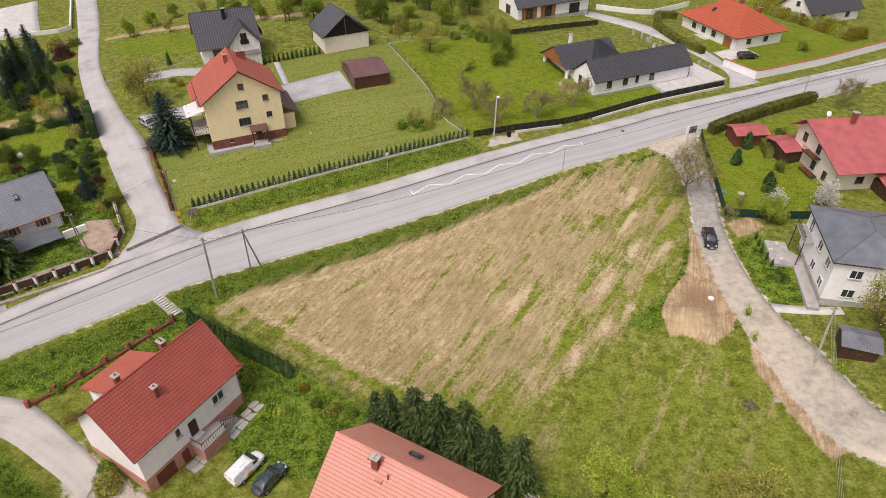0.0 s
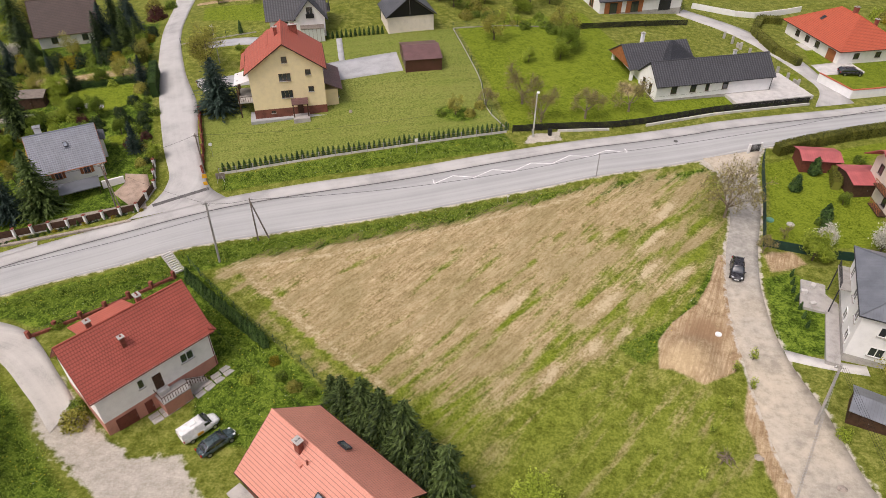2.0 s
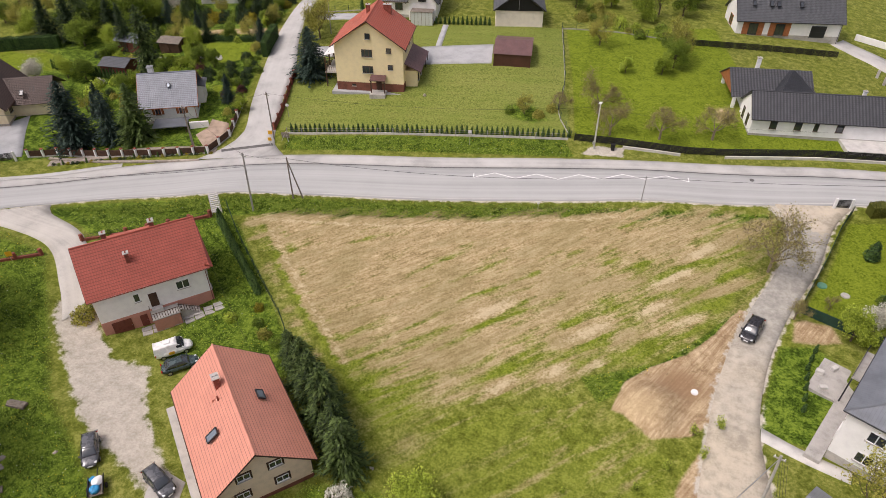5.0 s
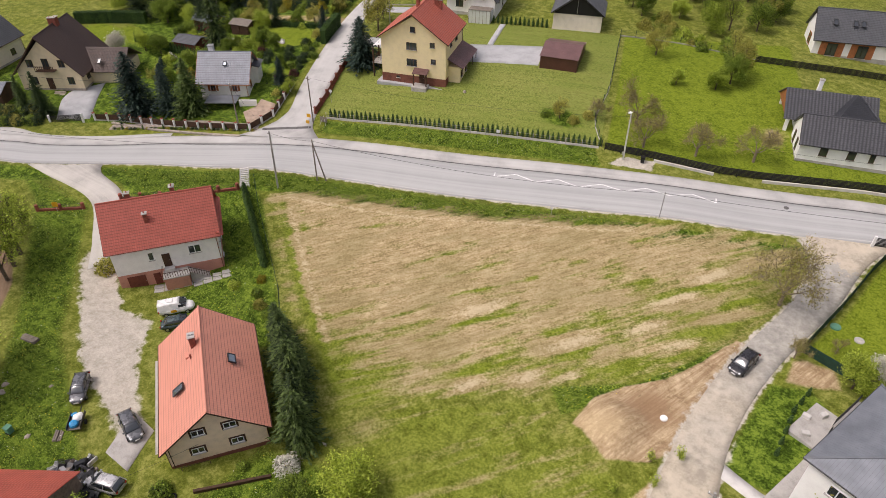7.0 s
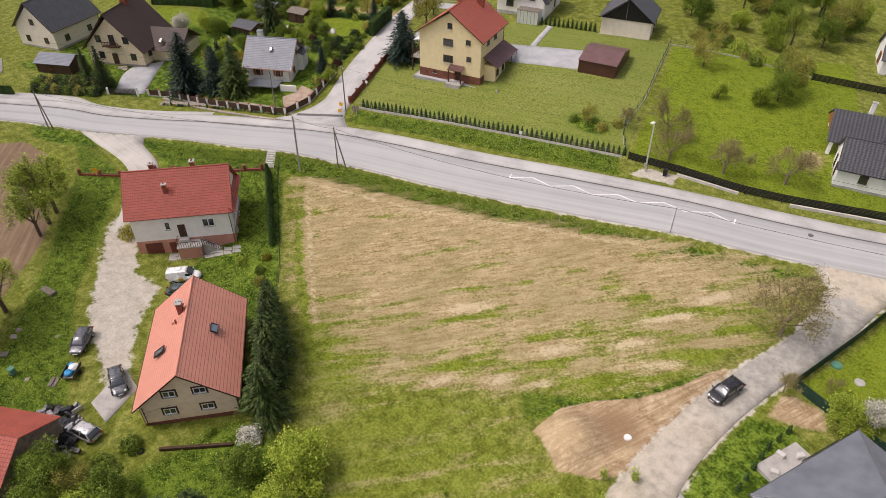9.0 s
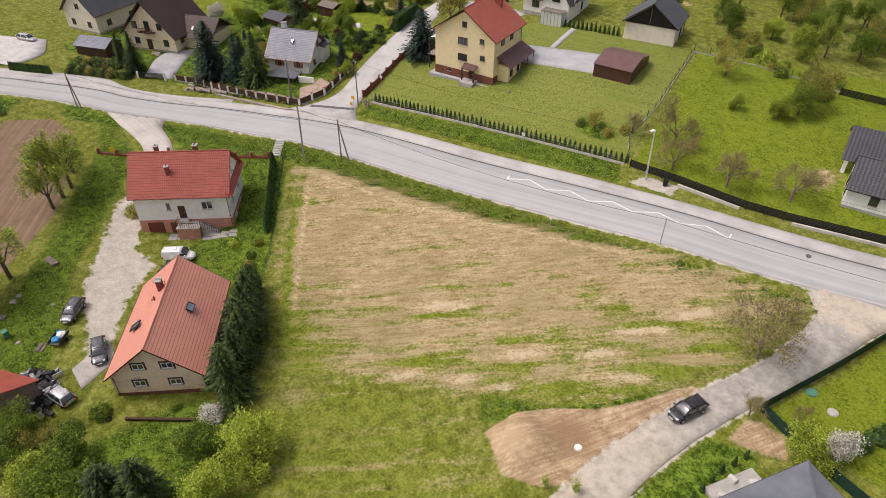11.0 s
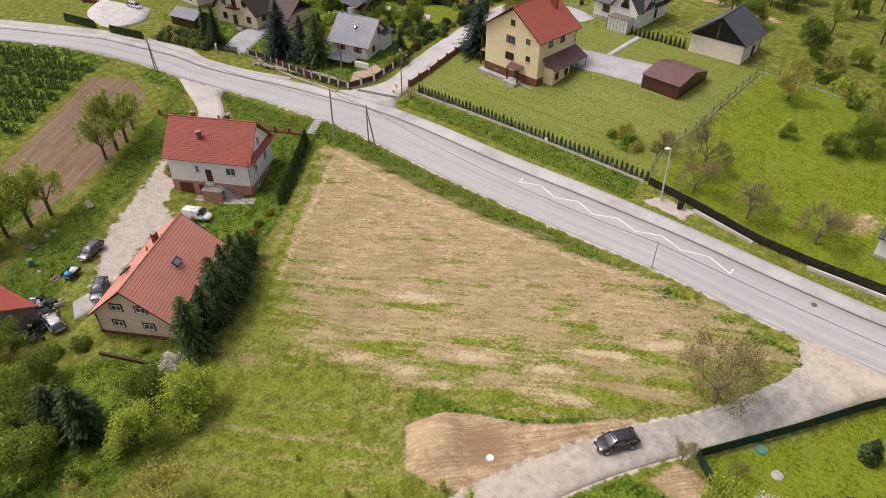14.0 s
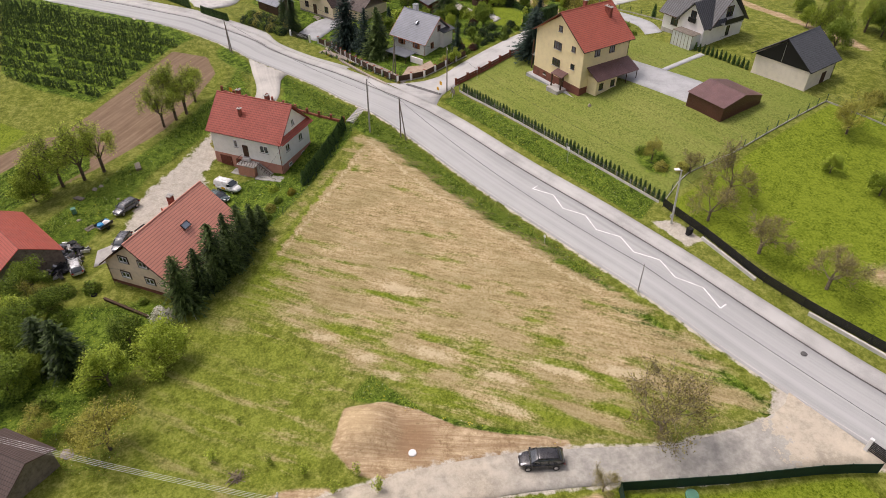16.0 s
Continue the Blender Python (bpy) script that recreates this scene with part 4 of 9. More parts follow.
def hip_roof(h, L, W, e, rise, roof_m, over=0.6, ridge=None, trim=None, course=0.34):
    """Four slopes over a rectangle; ridge: its length along x (0 gives a pyramid)."""
    a, b = L / 2 + over, W / 2 + over
    r = (L - W) / 2 if ridge is None else ridge / 2
    A, B, C, D = (-a, -b, e), (a, -b, e), (a, b, e), (-a, b, e)
    P, Q = (-r, 0, e + rise), (r, 0, e + rise)
    for c in ([A, B, Q, P], [C, D, P, Q], [B, C, Q, Q], [D, A, P, P]):
        part("roof_slope", slope_mesh(c, course=course), roof_m, h)
    bm = bmesh.new()
    for p, q in ((P, Q), (A, P), (D, P), (B, Q), (C, Q)):
        if (Vector(p) - Vector(q)).length > 0.1:
            tube(bm, Vector(p) + Vector((0, 0, .03)), Vector(q) + Vector((0, 0, .03)), 0.1, n=6)
    part("ridge", bm, roof_m, h)
    if trim:
        bm = bmesh.new()
        for p, q in ((A, B), (B, C), (C, D), (D, A)):
            tube(bm, Vector(p) - Vector((0, 0, .1)), Vector(q) - Vector((0, 0, .1)), 0.08, n=6)
        part("gutter", bm, trim, h)


def chimney(h, x, y, z0, z1, w=0.5, d=0.7, mat=None, cap=None, pots=1):
    bm = bmesh.new()
    box(bm, x - w / 2, x + w / 2, y - d / 2, y + d / 2, z0, z1, bevel=0.02)
    c = part("chimney", bm, mat or M["brick"], h)
    part("cap", a_box(x - w / 2 - 0.1, x + w / 2 + 0.1, y - d / 2 - 0.1, y + d / 2 + 0.1, z1, z1 + 0.1), cap or M["concrete"], c)
    for k in range(pots):
        yy = y + (k - (pots - 1) / 2) * 0.35
        part("flue", a_tube((x, yy, z1 + 0.08), (x, yy, z1 + 0.3), 0.1, 0.08, 8), M["brick"] if mat is None else M["metal_light"], c)


def skylight(h, pos, along, up, w=0.8, l=1.1, glass="glass"):
    """A roof window lying in the slope at pos; along and up span the slope."""
    a, u = Vector(along).normalized(), Vector(up).normalized()
    n = a.cross(u).normalized()
    m = Matrix((a, u, n)).transposed().to_4x4()
    m.translation = Vector(pos)
    bm = bmesh.new()
    for q in ((-w / 2, w / 2, -l / 2, -l / 2 + .08), (-w / 2, w / 2, l / 2 - .08, l / 2), (-w / 2, -w / 2 + .08, -l / 2 + .08, l / 2 - .08), (w / 2 - .08, w / 2, -l / 2 + .08, l / 2 - .08)):
        box(bm, *q, -0.05, 0.13)
    f = part("skylight", bm, M["metal_dark"], h)
    f.matrix_basis = m
    part("pane", a_box(-w / 2 + .08, w / 2 - .08, -l / 2 + .08, l / 2 - .08, 0.04, 0.08), M[glass], f)


def at(x, y, deg=0.0, dz=0.0):
    return pose(x, y, float(gz(x, y)) + dz, 0, 0, deg)


def along(a, b):
    """Middle, length and heading of the line from a to b."""
    return (a[0] + b[0]) / 2, (a[1] + b[1]) / 2, math.hypot(b[0] - a[0], b[1] - a[1]), math.degrees(math.atan2(b[1] - a[1], b[0] - a[0]))

# ---- houses ----
def house_red():
    """White house with red tiles and a pink base, its ridge along the slope of the drive."""
    mx, my, L, deg = along((-34.3, 40.3), (-26.9, 52.9))
    h = gable_house("house", "white two-storey house with red tiled roof above a pink base", pose(mx, my, 1.0, 0, 0, deg), 13.6, 8.8, 6.75, 4.45, (M["plaster_white"], M["tile_red"], M["plaster_pink"], M["wood_red"]), 0.5, 2.3, 1.2, course=0.38, base_label="pink rendered base storey")
    # east gable: x = +6.8, south face: y = -4.4
    for x in (3.6, 1.2 - 3.2):
        window(h, x, -4.4, 4.7, 1.6 if x > 0 else 0.7, 1.3, -90, M["white_paint"], 2 if x > 0 else 1)
    door(h, -0.2, -4.42, 2.6, 1.0, 2.1, -90, M["wood_dark"])
    for y, z, w, g in ((-2.4, 4.7, 1.1, 1.2), (1.6, 4.7, 1.1, 1.2), (0.0, 8.2, 0.8, 1.0)):
        window(h, 6.8, y, z, w, g, 0, M["white_paint"], 2)
    for y in (-2.4, 1.6):
        window(h, 6.84, y, 1.6, 0.9, 0.5, 0, M["white_paint"], 1)
    door(h, -4.6, -4.44, -0.1, 2.3, 2.0, -90, M["wood_red"], "garage_door")
    door(h, -2.0, -4.44, -0.1, 0.9, 1.9, -90, M["wood_red"])
    # pent roof across the gable at eave height
    part("pent_roof", slope_mesh([(7.7, -4.8, 6.35), (7.7, 4.8, 6.35), (6.8, 4.8, 7.0), (6.8, -4.8, 7.0)]), M["tile_red"], h)
    # porch landing with stairs
    p = part("landing", a_box(-1.0, 2.2, -6.3, -4.44, -0.6, 1.85), M["plaster_pink"], h)
    part("landing_top", a_box(-1.1, 2.3, -6.4, -4.44, 1.85, 1.97), M["concrete"], h, "worn concrete landing slab")
    part("door_step", a_box(-0.8, 0.5, -5.1, -4.44, 1.97, 2.5), M["concrete_pale"], h)
    flight = part("stairs", a_box(2.3, 5.1, -5.75, -5.65, 0.0, 0.3), M["concrete"], h)
    for k in range(11):
        part("tread", a_box(2.3 + k * 0.27, 2.3 + (k + 1) * 0.27 - 0.004, -5.64, -4.5, -0.6, 1.8 - k * 0.165), M["concrete"], flight)
    bm = bmesh.new()
    for k in range(12):
        x = -1.35 + k * 0.32
        tube(bm, (x + .3, -6.25, 1.97), (x + .3, -6.25, 2.85), 0.035, n=5)
    for k in range(10):
        x = 2.3 + k * 0.3
        z = 1.8 - (x - 2.2) * 0.6
        tube(bm, (x, -5.6, z), (x, -5.6, z + 0.9), 0.035, n=5)
    tube(bm, (-1.05, -6.25, 2.85), (2.2, -6.25, 2.85), 0.045, n=6)
    tube(bm, (-1.05, -6.25, 2.85), (-1.05, -4.5, 2.85), 0.045, n=6)
    tube(bm, (2.2, -5.6, 2.75), (5.1, -5.6, 1.0), 0.045, n=6)
    part("railing", bm, M["wood_dark"], h)
    # wing towards the road
    bm = bmesh.new()
    box(bm, -3.6, 2.0, 4.4, 7.2, 0, 6.2)
    part("wing_wall", bm, M["plaster_white"], h)
    part("wing_roof", slope_mesh([(-4.1, 7.9, 6.6), (2.5, 7.9, 6.6), (2.5, 1.6, 9.4), (-4.1, 1.6, 9.4)]), M["tile_coral"], h, "plain red sheet roof")
    chimney(h, -3.3, 0.5, 9.5, 12.0, 0.55, 0.55)
    chimney(h, 2.3, 0.5, 9.5, 12.0, 0.55, 0.75, pots=2)
    chimney(h, -1.5, -2.3, 8.0, 10.2, 0.5, 0.5)


def house_salmon():
    mx, my, L, deg = along((3.3, 32.25), (-10.55, 40.0))
    h = gable_house("house", "beige rendered house with salmon sheet-tile roof and attic windows", pose(mx, my, 1.35, 0, 0, deg + 180), 14.6, 9.8, 3.75, 4.2, (M["plaster_beige"], M["tile_salmon"], M["plinth_brown"], M["wood_dark"]), 0.55, 0.7, 1.0, course=0.38)
    # the south-east gable looks along +x
    for y, z in ((-1.5, 4.9), (1.6, 4.9), (-2.0, 2.2), (1.9, 2.2)):
        w = window(h, 7.3, y, z, 1.25, 0.85, 0, M["white_paint"], 2)
        part("surround", lattice([-0.82, -0.62, 0.62, 0.82], [-0.62, -0.42, 0.42, 0.62], -0.05, 0.01), M["wood_dark"], w)
    for x in (-4, 0, 4):
        window(h, x, 4.9, 2.2, 1.2, 1.2, 90, M["white_paint"], 2)
        window(h, x, -4.9, 2.2, 1.2, 1.2, -90, M["white_paint"], 2)
    k = 4.2 / 5.45
    chimney(h, -2.6, -0.9, 6.5, 8.7, 0.75, 0.6, M["brick"], M["concrete"], 2)
    skylight(h, (2.1, -2.9, 3.75 + 4.2 - 2.9 * k + 0.28), (1, 0, 0), (0, 1, k), 0.9, 1.5, "glass_sky")
    skylight(h, (-0.4, 2.7, 3.75 + 4.2 - 2.7 * k + 0.28), (-1, 0, 0), (0, -1, k), 1.3, 0.9, "glass_sky")
    part("terrace", a_box(-8.6, 5.0, -6.6, -5.0, -0.6, 0.35), M["concrete"], h, "low concrete terrace along the wall")
    part("roof_hatch", a_box(-2.2, -1.4, -1.9, -1.1, 6.5, 6.85), M["tile_salmon"], h)
    for x, y in ((-3.6, -0.7), (-1.0, -1.3)):
        part("roof_vent", a_tube((x, y, 6.9), (x, y, 7.6), 0.1, n=7), M["brick"], h)
    bm = bmesh.new()
    tube(bm, (7.45, -4.6, 3.4), (7.45, -4.6, -0.4), 0.05, n=6)
    tube(bm, (7.9, -4.0, -0.5), (7.9, -4.0, 0.9), 0.03, n=5)
    tube(bm, (7.9, -1.2, -0.5), (7.9, -1.2, 0.9), 0.03, n=5)
    tube(bm, (7.9, -4.0, 0.9), (7.9, -1.2, 0.9), 0.03, n=5)
    part("garden_rail", bm, M["wood_dark"], h)


def house_yellow():
    """Three storeys, gable towards the road; x along the gable's depth."""
    # local x runs from the south gable to the north
    sx, sy = -32.6, 98.9
    deg = math.degrees(math.atan2(0.91, -0.41))
    d = Vector((math.cos(radians(deg)), math.sin(radians(deg))))
    L, W = 10.6, 12.2
    c = Vector((sx, sy)) + d * (L / 2)
    h = gable_house("house", "tall yellow three-storey house with coral red roof and brown base", pose(c.x, c.y, 10.1, 0, 0, deg), L, W, 8.4, 4.3, (M["plaster_yellow"], M["tile_coral"], M["plinth_brown"], M["wood_dark"]), 0.6, 1.5, 2.0)
    g = -L / 2
    # on the south gable, y grows towards the west
    for y, z, w, hh, p in ((0.0, 10.0, 0.9, 1.0, 1), (-0.9 + 1.2, 7.0, 1.9, 1.3, 3), (0.3, 4.0, 1.9, 1.3, 3), (-3.6, 7.6, 0.9, 0.9, 1), (-3.8, 4.6, 0.9, 0.9, 1), (3.0, 1.0, 0.7, 0.4, 1)):
        window(h, g, y, z, w, hh, 180, M["wood_dark"] if z < 12 else M["white_paint"], p)
    door(h, g - 0.04, -1.6, 0.3, 1.0, 2.0, 180, M["wood_dark"])
    part("porch_roof", slope_mesh([(g - 1.5, -3.0, 2.6), (g - 1.5, -0.2, 2.6), (g, -0.2, 3.1), (g, -3.0, 3.1)]), M["metal_roofbrown"], h)
    for y in (-2.8, -0.4):
        part("porch_post", a_box(g - 1.4, g - 1.2, y - 0.1, y + 0.1, -0.5, 2.6), M["wood_dark"], h)
    part("porch_step", a_box(g - 2.2, g, -3.0, -0.2, -0.8, 0.25), M["concrete"], h)
    part("apron", a_box(g - 0.9, L / 2 + 0.9, -W / 2 - 0.9, W / 2 + 0.9, -1.5, -0.05), M["paving"], h, "grey paved strip round the walls")
    for x, z in ((-2.2, 7.2), (1.2, 7.2)):
        window(h, x, -W / 2, z, 1.2, 1.3, -90, M["wood_dark"], 2)
    # east annex with a canopy
    part("annex_wall", a_box(-3.6, 1.2, -W / 2 - 2.2, -W / 2, -1.2, 3.4), M["plaster_yellow"], h)
    for x in (-2.5, 0.2):
        window(h, x, -W / 2 - 2.2, 2.0, 0.9, 1.2, -90, M["wood_dark"], 1)
    part("annex_roof", slope_mesh([(-4.2, -W / 2 - 3.0, 3.5), (5.6, -W / 2 - 3.0, 3.5), (5.6, -W / 2, 5.0), (-4.2, -W / 2, 5.0)]), M["metal_roofbrown"], h, "brown sheet canopy roof")
    for x in (2.8, 5.3):
        part("canopy_post", a_tube((x, -W / 2 - 2.8, -0.3), (x, -W / 2 - 2.8, 3.5), 0.07, n=6), M["wood_dark"], h)
    # west balcony with a pale awning
    part("balcony", a_box(-3.8, 2.2, W / 2, W / 2 + 2.6, 2.3, 2.5), M["concrete"], h)
    bm = bmesh.new()
    for x in (-3.7, -0.8, 2.1):
        box(bm, x - 0.1, x + 0.1, W / 2 + 2.3, W / 2 + 2.5, -1.2, 5.2)
    for k in range(16):
        x = -3.7 + k * 0.39
        tube(bm, (x, W / 2 + 2.5, 2.5), (x, W / 2 + 2.5, 3.4), 0.03, n=4)
    for k in range(7):
        y = W / 2 + 0.1 + k * 0.4
        tube(bm, (-3.7, y, 2.5), (-3.7, y, 3.4), 0.03, n=4)
    tube(bm, (-3.8, W / 2 + 2.5, 3.4), (2.2, W / 2 + 2.5, 3.4), 0.04, n=5)
    tube(bm, (-3.7, W / 2, 3.4), (-3.7, W / 2 + 2.5, 3.4), 0.04, n=5)
    part("railing", bm, M["wood_dark"], h)
    part("awning", slope_mesh([(-2.2, W / 2 + 3.0, 5.0), (2.8, W / 2 + 3.0, 5.0), (2.8, W / 2, 5.7), (-2.2, W / 2, 5.7)], 0.06, 0), M["white_paint"], h, "white translucent awning")
    # lower red roof on the west side
    part("side_roof", slope_mesh([(-1.0, W / 2 + 1.6, 7.0), (6.4, W / 2 + 1.6, 7.0), (6.4, 2.4, 11.2), (-1.0, 2.4, 11.2)]), M["tile_coral"], h)
    chimney(h, 0.5, 0.9, 11.8, 13.5, 0.5, 0.6)
    chimney(h, 3.4, -2.0, 10.6, 12.7, 0.5, 1.4, pots=2)


def garage_brown():
    a, b = Vector((-16.5, 115.6)), Vector((-10.2, 118.2))
    mx, my, L, deg = along(a, b)
    n = Vector((-(b - a).y, (b - a).x)).normalized()
    W = 8.9
    c = Vector((mx, my)) + n * W / 2
    g = thing("garage", "brown profiled sheet-metal double garage with low gable roof", "garage", pose(c.x, c.y, 12.35, 0, 0, deg))
    bm = bmesh.new()
    uv = bm.loops.layers.uv.new("UVMap")
    pts = [(-W / 2, -0.8), (W / 2, -0.8), (W / 2, 2.5), (0, 3.5), (-W / 2, 2.5)]
    A = [bm.verts.new((-L / 2, y, z)) for y, z in pts]
    B = [bm.verts.new((L / 2, y, z)) for y, z in pts]
    bm.faces.new(A)
    bm.faces.new(B[::-1])
    for i in range(5):
        bm.faces.new((A[i], B[i], B[(i + 1) % 5], A[(i + 1) % 5]))
    bmesh.ops.recalc_face_normals(bm, faces=bm.faces)
    for f in bm.faces:
        for l in f.loops:
            l[uv].uv = (l.vert.co.x if abs(f.normal.y) > 0.5 else l.vert.co.y, l.vert.co.z)
    part("wall", bm, M["metal_brown"], g)
    for s in (-1, 1):
        part("roof_slope", slope_mesh([(-L / 2 - .15, s * (W / 2 + .2), 2.48), (L / 2 + .15, s * (W / 2 + .2), 2.48), (L / 2 + .15, 0, 3.6), (-L / 2 - .15, 0, 3.6)], 0.06, 0), M["metal_roofbrown"], g)
    for y in (-2.1, 2.1):
        part("garage_door", a_box(-L / 2 - 0.05, -L / 2 + 0.02, y - 1.6, y + 1.6, 0, 2.2), M["metal_roofbrown"], g)
    part("slab", a_box(-L / 2 - 0.2, L / 2 + 0.2, -W / 2 - 0.2, W / 2 + 0.2, -1.2, 0.03), M["concrete"], g)


def barn_white():
    a, b, = Vector((-24.1, 130.7)), Vector((-15.6, 135.1))
    mx, my, W, deg = along(a, b)
    n = Vector((-(b - a).y, (b - a).x)).normalized()
    L = 8.0
    c = Vector((mx, my)) + n * L / 2
    h = gable_house("barn", "cream rendered barn with black boarded gable and dark roof", pose(c.x, c.y, 13.8, 0, 0, deg + 90), L, W, 3.7, 3.6, (M["plaster_cream_pale"], M["tile_slate"], M["plaster_cream_pale"], M["black_paint"]), 0.45, 0.3, 1.0, 0.7)
    tagged(h, category="barn")
    g = -L / 2 - 0.06
    bm = bmesh.new()
    prism(bm, [(-W / 2 - 0.2, 3.3), (W / 2 + 0.2, 3.3), (0, 7.0)], 0, 0.08)
    ob = part("boarded_gable", bm, M["black_paint"], h, "black timber boarding")
    ob.matrix_basis = Matrix.Translation((g, 0, 0)) @ Matrix.Rotation(radians(90), 4, "Z")
    door(h, 1.0, -W / 2 - 0.02, 0, 1.2, 2.1, -90, M["wood_dark"])
    bm = bmesh.new()
    tube(bm, (g - 0.1, 0.2, 3.5), (g - 0.1, 0.2, 6.6), 0.04, n=5)
    part("conduit", bm, M["metal_light"], h)


def house_anthracite():
    """White house behind the yellow one: main ridge parallel to the road, a cross gable to the south."""
    a, b = Vector((-46.6, 123.2)), Vector((-36.6, 127.6))
    mx, my, L, deg = along(a, b)
    n = Vector((-(b - a).y, (b - a).x)).normalized()
    W = 9.5
    c = Vector((mx, my)) + n * (W / 2 + 1.6)
    h = gable_house("house", "white house with anthracite roof, cross gable and balcony", pose(c.x, c.y, 13.5, 0, 0, deg), L, W, 3.9, 5.0, (M["plaster_white"], M["tile_black"], M["concrete"], M["wood_dark"]), 0.7, 0.5, 1.0)
    # south cross gable
    bm = bmesh.new()
    prism(bm, [(-0.2, 0), (5.6, 0), (5.6, 4.2), (2.7, 7.4), (-0.2, 4.2)], -W / 2 - 1.8, 0)
    part("gable_wall", bm, M["plaster_white"], h)
    for s in (-1, 1):
        part("gable_roof", slope_mesh([(2.7 + s * 3.5, -W / 2 - 2.4, 3.6), (2.7 + s * 3.5, -0.6, 3.6), (2.7, -0.6, 7.7), (2.7, -W / 2 - 2.4, 7.7)]), M["tile_black"], h)
    f = -W / 2 - 1.8
    window(h, 2.7, f, 5.1, 1.2, 1.9, -90, M["wood_dark"], 2)
    part("balcony_rail", a_box(1.9, 3.5, f - 0.35, f - 0.05, 4.0, 4.8), M["black_paint"], h)
    window(h, -2.6, -W / 2, 2.2, 1.6, 1.4, -90, M["wood_dark"], 2)
    window(h, 2.0, f, 1.9, 1.6, 1.2, -90, M["wood_dark"], 2)
    window(h, L / 2, 0, 2.0, 2.2, 2.0, 0, M["wood_dark"], 2)
    window(h, L / 2, 0, 5.6, 1.8, 1.9, 0, M["wood_dark"], 2)
    part("balcony", a_box(L / 2, L / 2 + 1.5, -2.6, 2.6, 3.7, 3.9), M["concrete"], h)
    part("balcony_front", a_box(L / 2 + 1.4, L / 2 + 1.5, -2.6, 2.6, 3.9, 4.8), M["black_paint"], h)
    part("terrace", a_box(L / 2, L / 2 + 3.4, -3.4, 3.4, -0.6, 0.25), M["concrete"], h)
    part("conservatory", a_box(0.6, 5.2, f - 2.3, f, -0.4, 2.5), M["lamp_glass"], h, "pale glazed lean-to")
    bm = bmesh.new()
    for k in range(7):
        x = 0.6 + k * 0.766
        box(bm, x - 0.03, x + 0.03, f - 2.36, f - 2.29, -0.4, 2.5)
    box(bm, 0.55, 5.25, f - 2.4, f - 0.01, 2.5, 2.58)
    part("window_lattice", bm, M["wood_grey"], h)
    chimney(h, 0.2, -1.2, 7.0, 9.6, 0.6, 0.6, M["black_paint"], M["concrete"])


def house_long():
    """Long white bungalow with a dark roof and a wing behind."""
    a, b = Vector((29.2, 118.4)), Vector((50.4, 127.9))
    mx, my, L, deg = along(a, b)
    n = Vector((-(b - a).y, (b - a).x)).normalized()
    W = 7.0
    c = Vector((mx, my)) + n * W / 2
    h = gable_house("house", "long white bungalow with dark tiled roof", pose(c.x, c.y, 9.9, 0, 0, deg), L, W, 3.0, 2.9, (M["plaster_pure"], M["tile_black"], M["concrete"], M["black_paint"]), 0.4, 0.2, 1.2, 0.25)
    for x in (-8.2, -4.4, -1.6, 2.0):
        window(h, x, -W / 2, 1.9, 1.1 if x != -1.6 else 0.7, 1.5, -90, M["wood_dark"], 1)
    for y in (-1.2, 1.4):
        window(h, -L / 2, y, 1.5, 0.9, 2.0, 180, M["wood_dark"], 1)
    part("terrace", a_box(2.5, L / 2 + 6.5, -W / 2 - 4.0, -W / 2, -0.6, 0.1), M["concrete_pale"], h, "pale paved terrace")
    part("yard_slab", a_box(L / 2, L / 2 + 6.5, -W / 2, 3.0, -0.6, 0.1), M["concrete_pale"], h)
    # wing
    part("wing_wall", a_box(-11.2, -0.6, W / 2, W / 2 + 9.6, -1, 3.0), M["plaster_pure"], h)
    yr = W / 2 + 5.8
    for sgn in (-1, 1):
        part("wing_roof", slope_mesh([(-13.4, yr + sgn * 5.2, 2.9), (0.2, yr + sgn * 5.2, 2.9), (0.2, yr, 6.0), (-13.4, yr, 6.0)]), M["tile_black"], h)
    bm = bmesh.new()
    prism(bm, [(-4.8, 2.9), (4.8, 2.9), (0, 5.8)], -0.1, 0.1)
    gable = part("timber_gable", bm, M["wood_warm"], h, "warm timber boarding in the gable")
    gable.matrix_basis = Matrix.Translation((-13.1, yr, 0)) @ Matrix.Rotation(radians(90), 4, "Z")
    hip = [(-6.9, W / 2 - 1.6, 3.3), (0.9, W / 2 - 1.6, 3.3), (0.9, yr + 3.0, 3.3), (-6.9, yr + 3.0, 3.3)]
    top = (-3.0, yr - 0.6, 6.3)
    for i in range(4):
        part("hip_roof", slope_mesh([hip[i], hip[(i + 1) % 4], top, top]), M["metal_dark"], h, "smooth dark hip between the two wings")
    for y in (W / 2 + 1.2, W / 2 + 9.6):
        part("pillar", a_box(-12.9, -12.4, y - 0.25, y + 0.25, -1, 3.0), M["plaster_pure"], h)
    chimney(h, -8.3, W / 2 + 7.4, 5.0, 7.2, 0.6, 0.6, M["plaster_pure"], M["concrete"])
    chimney(h, 6.5, 2.4, 3.6, 5.8, 0.5, 0.5, M["plaster_pure"], M["concrete"])


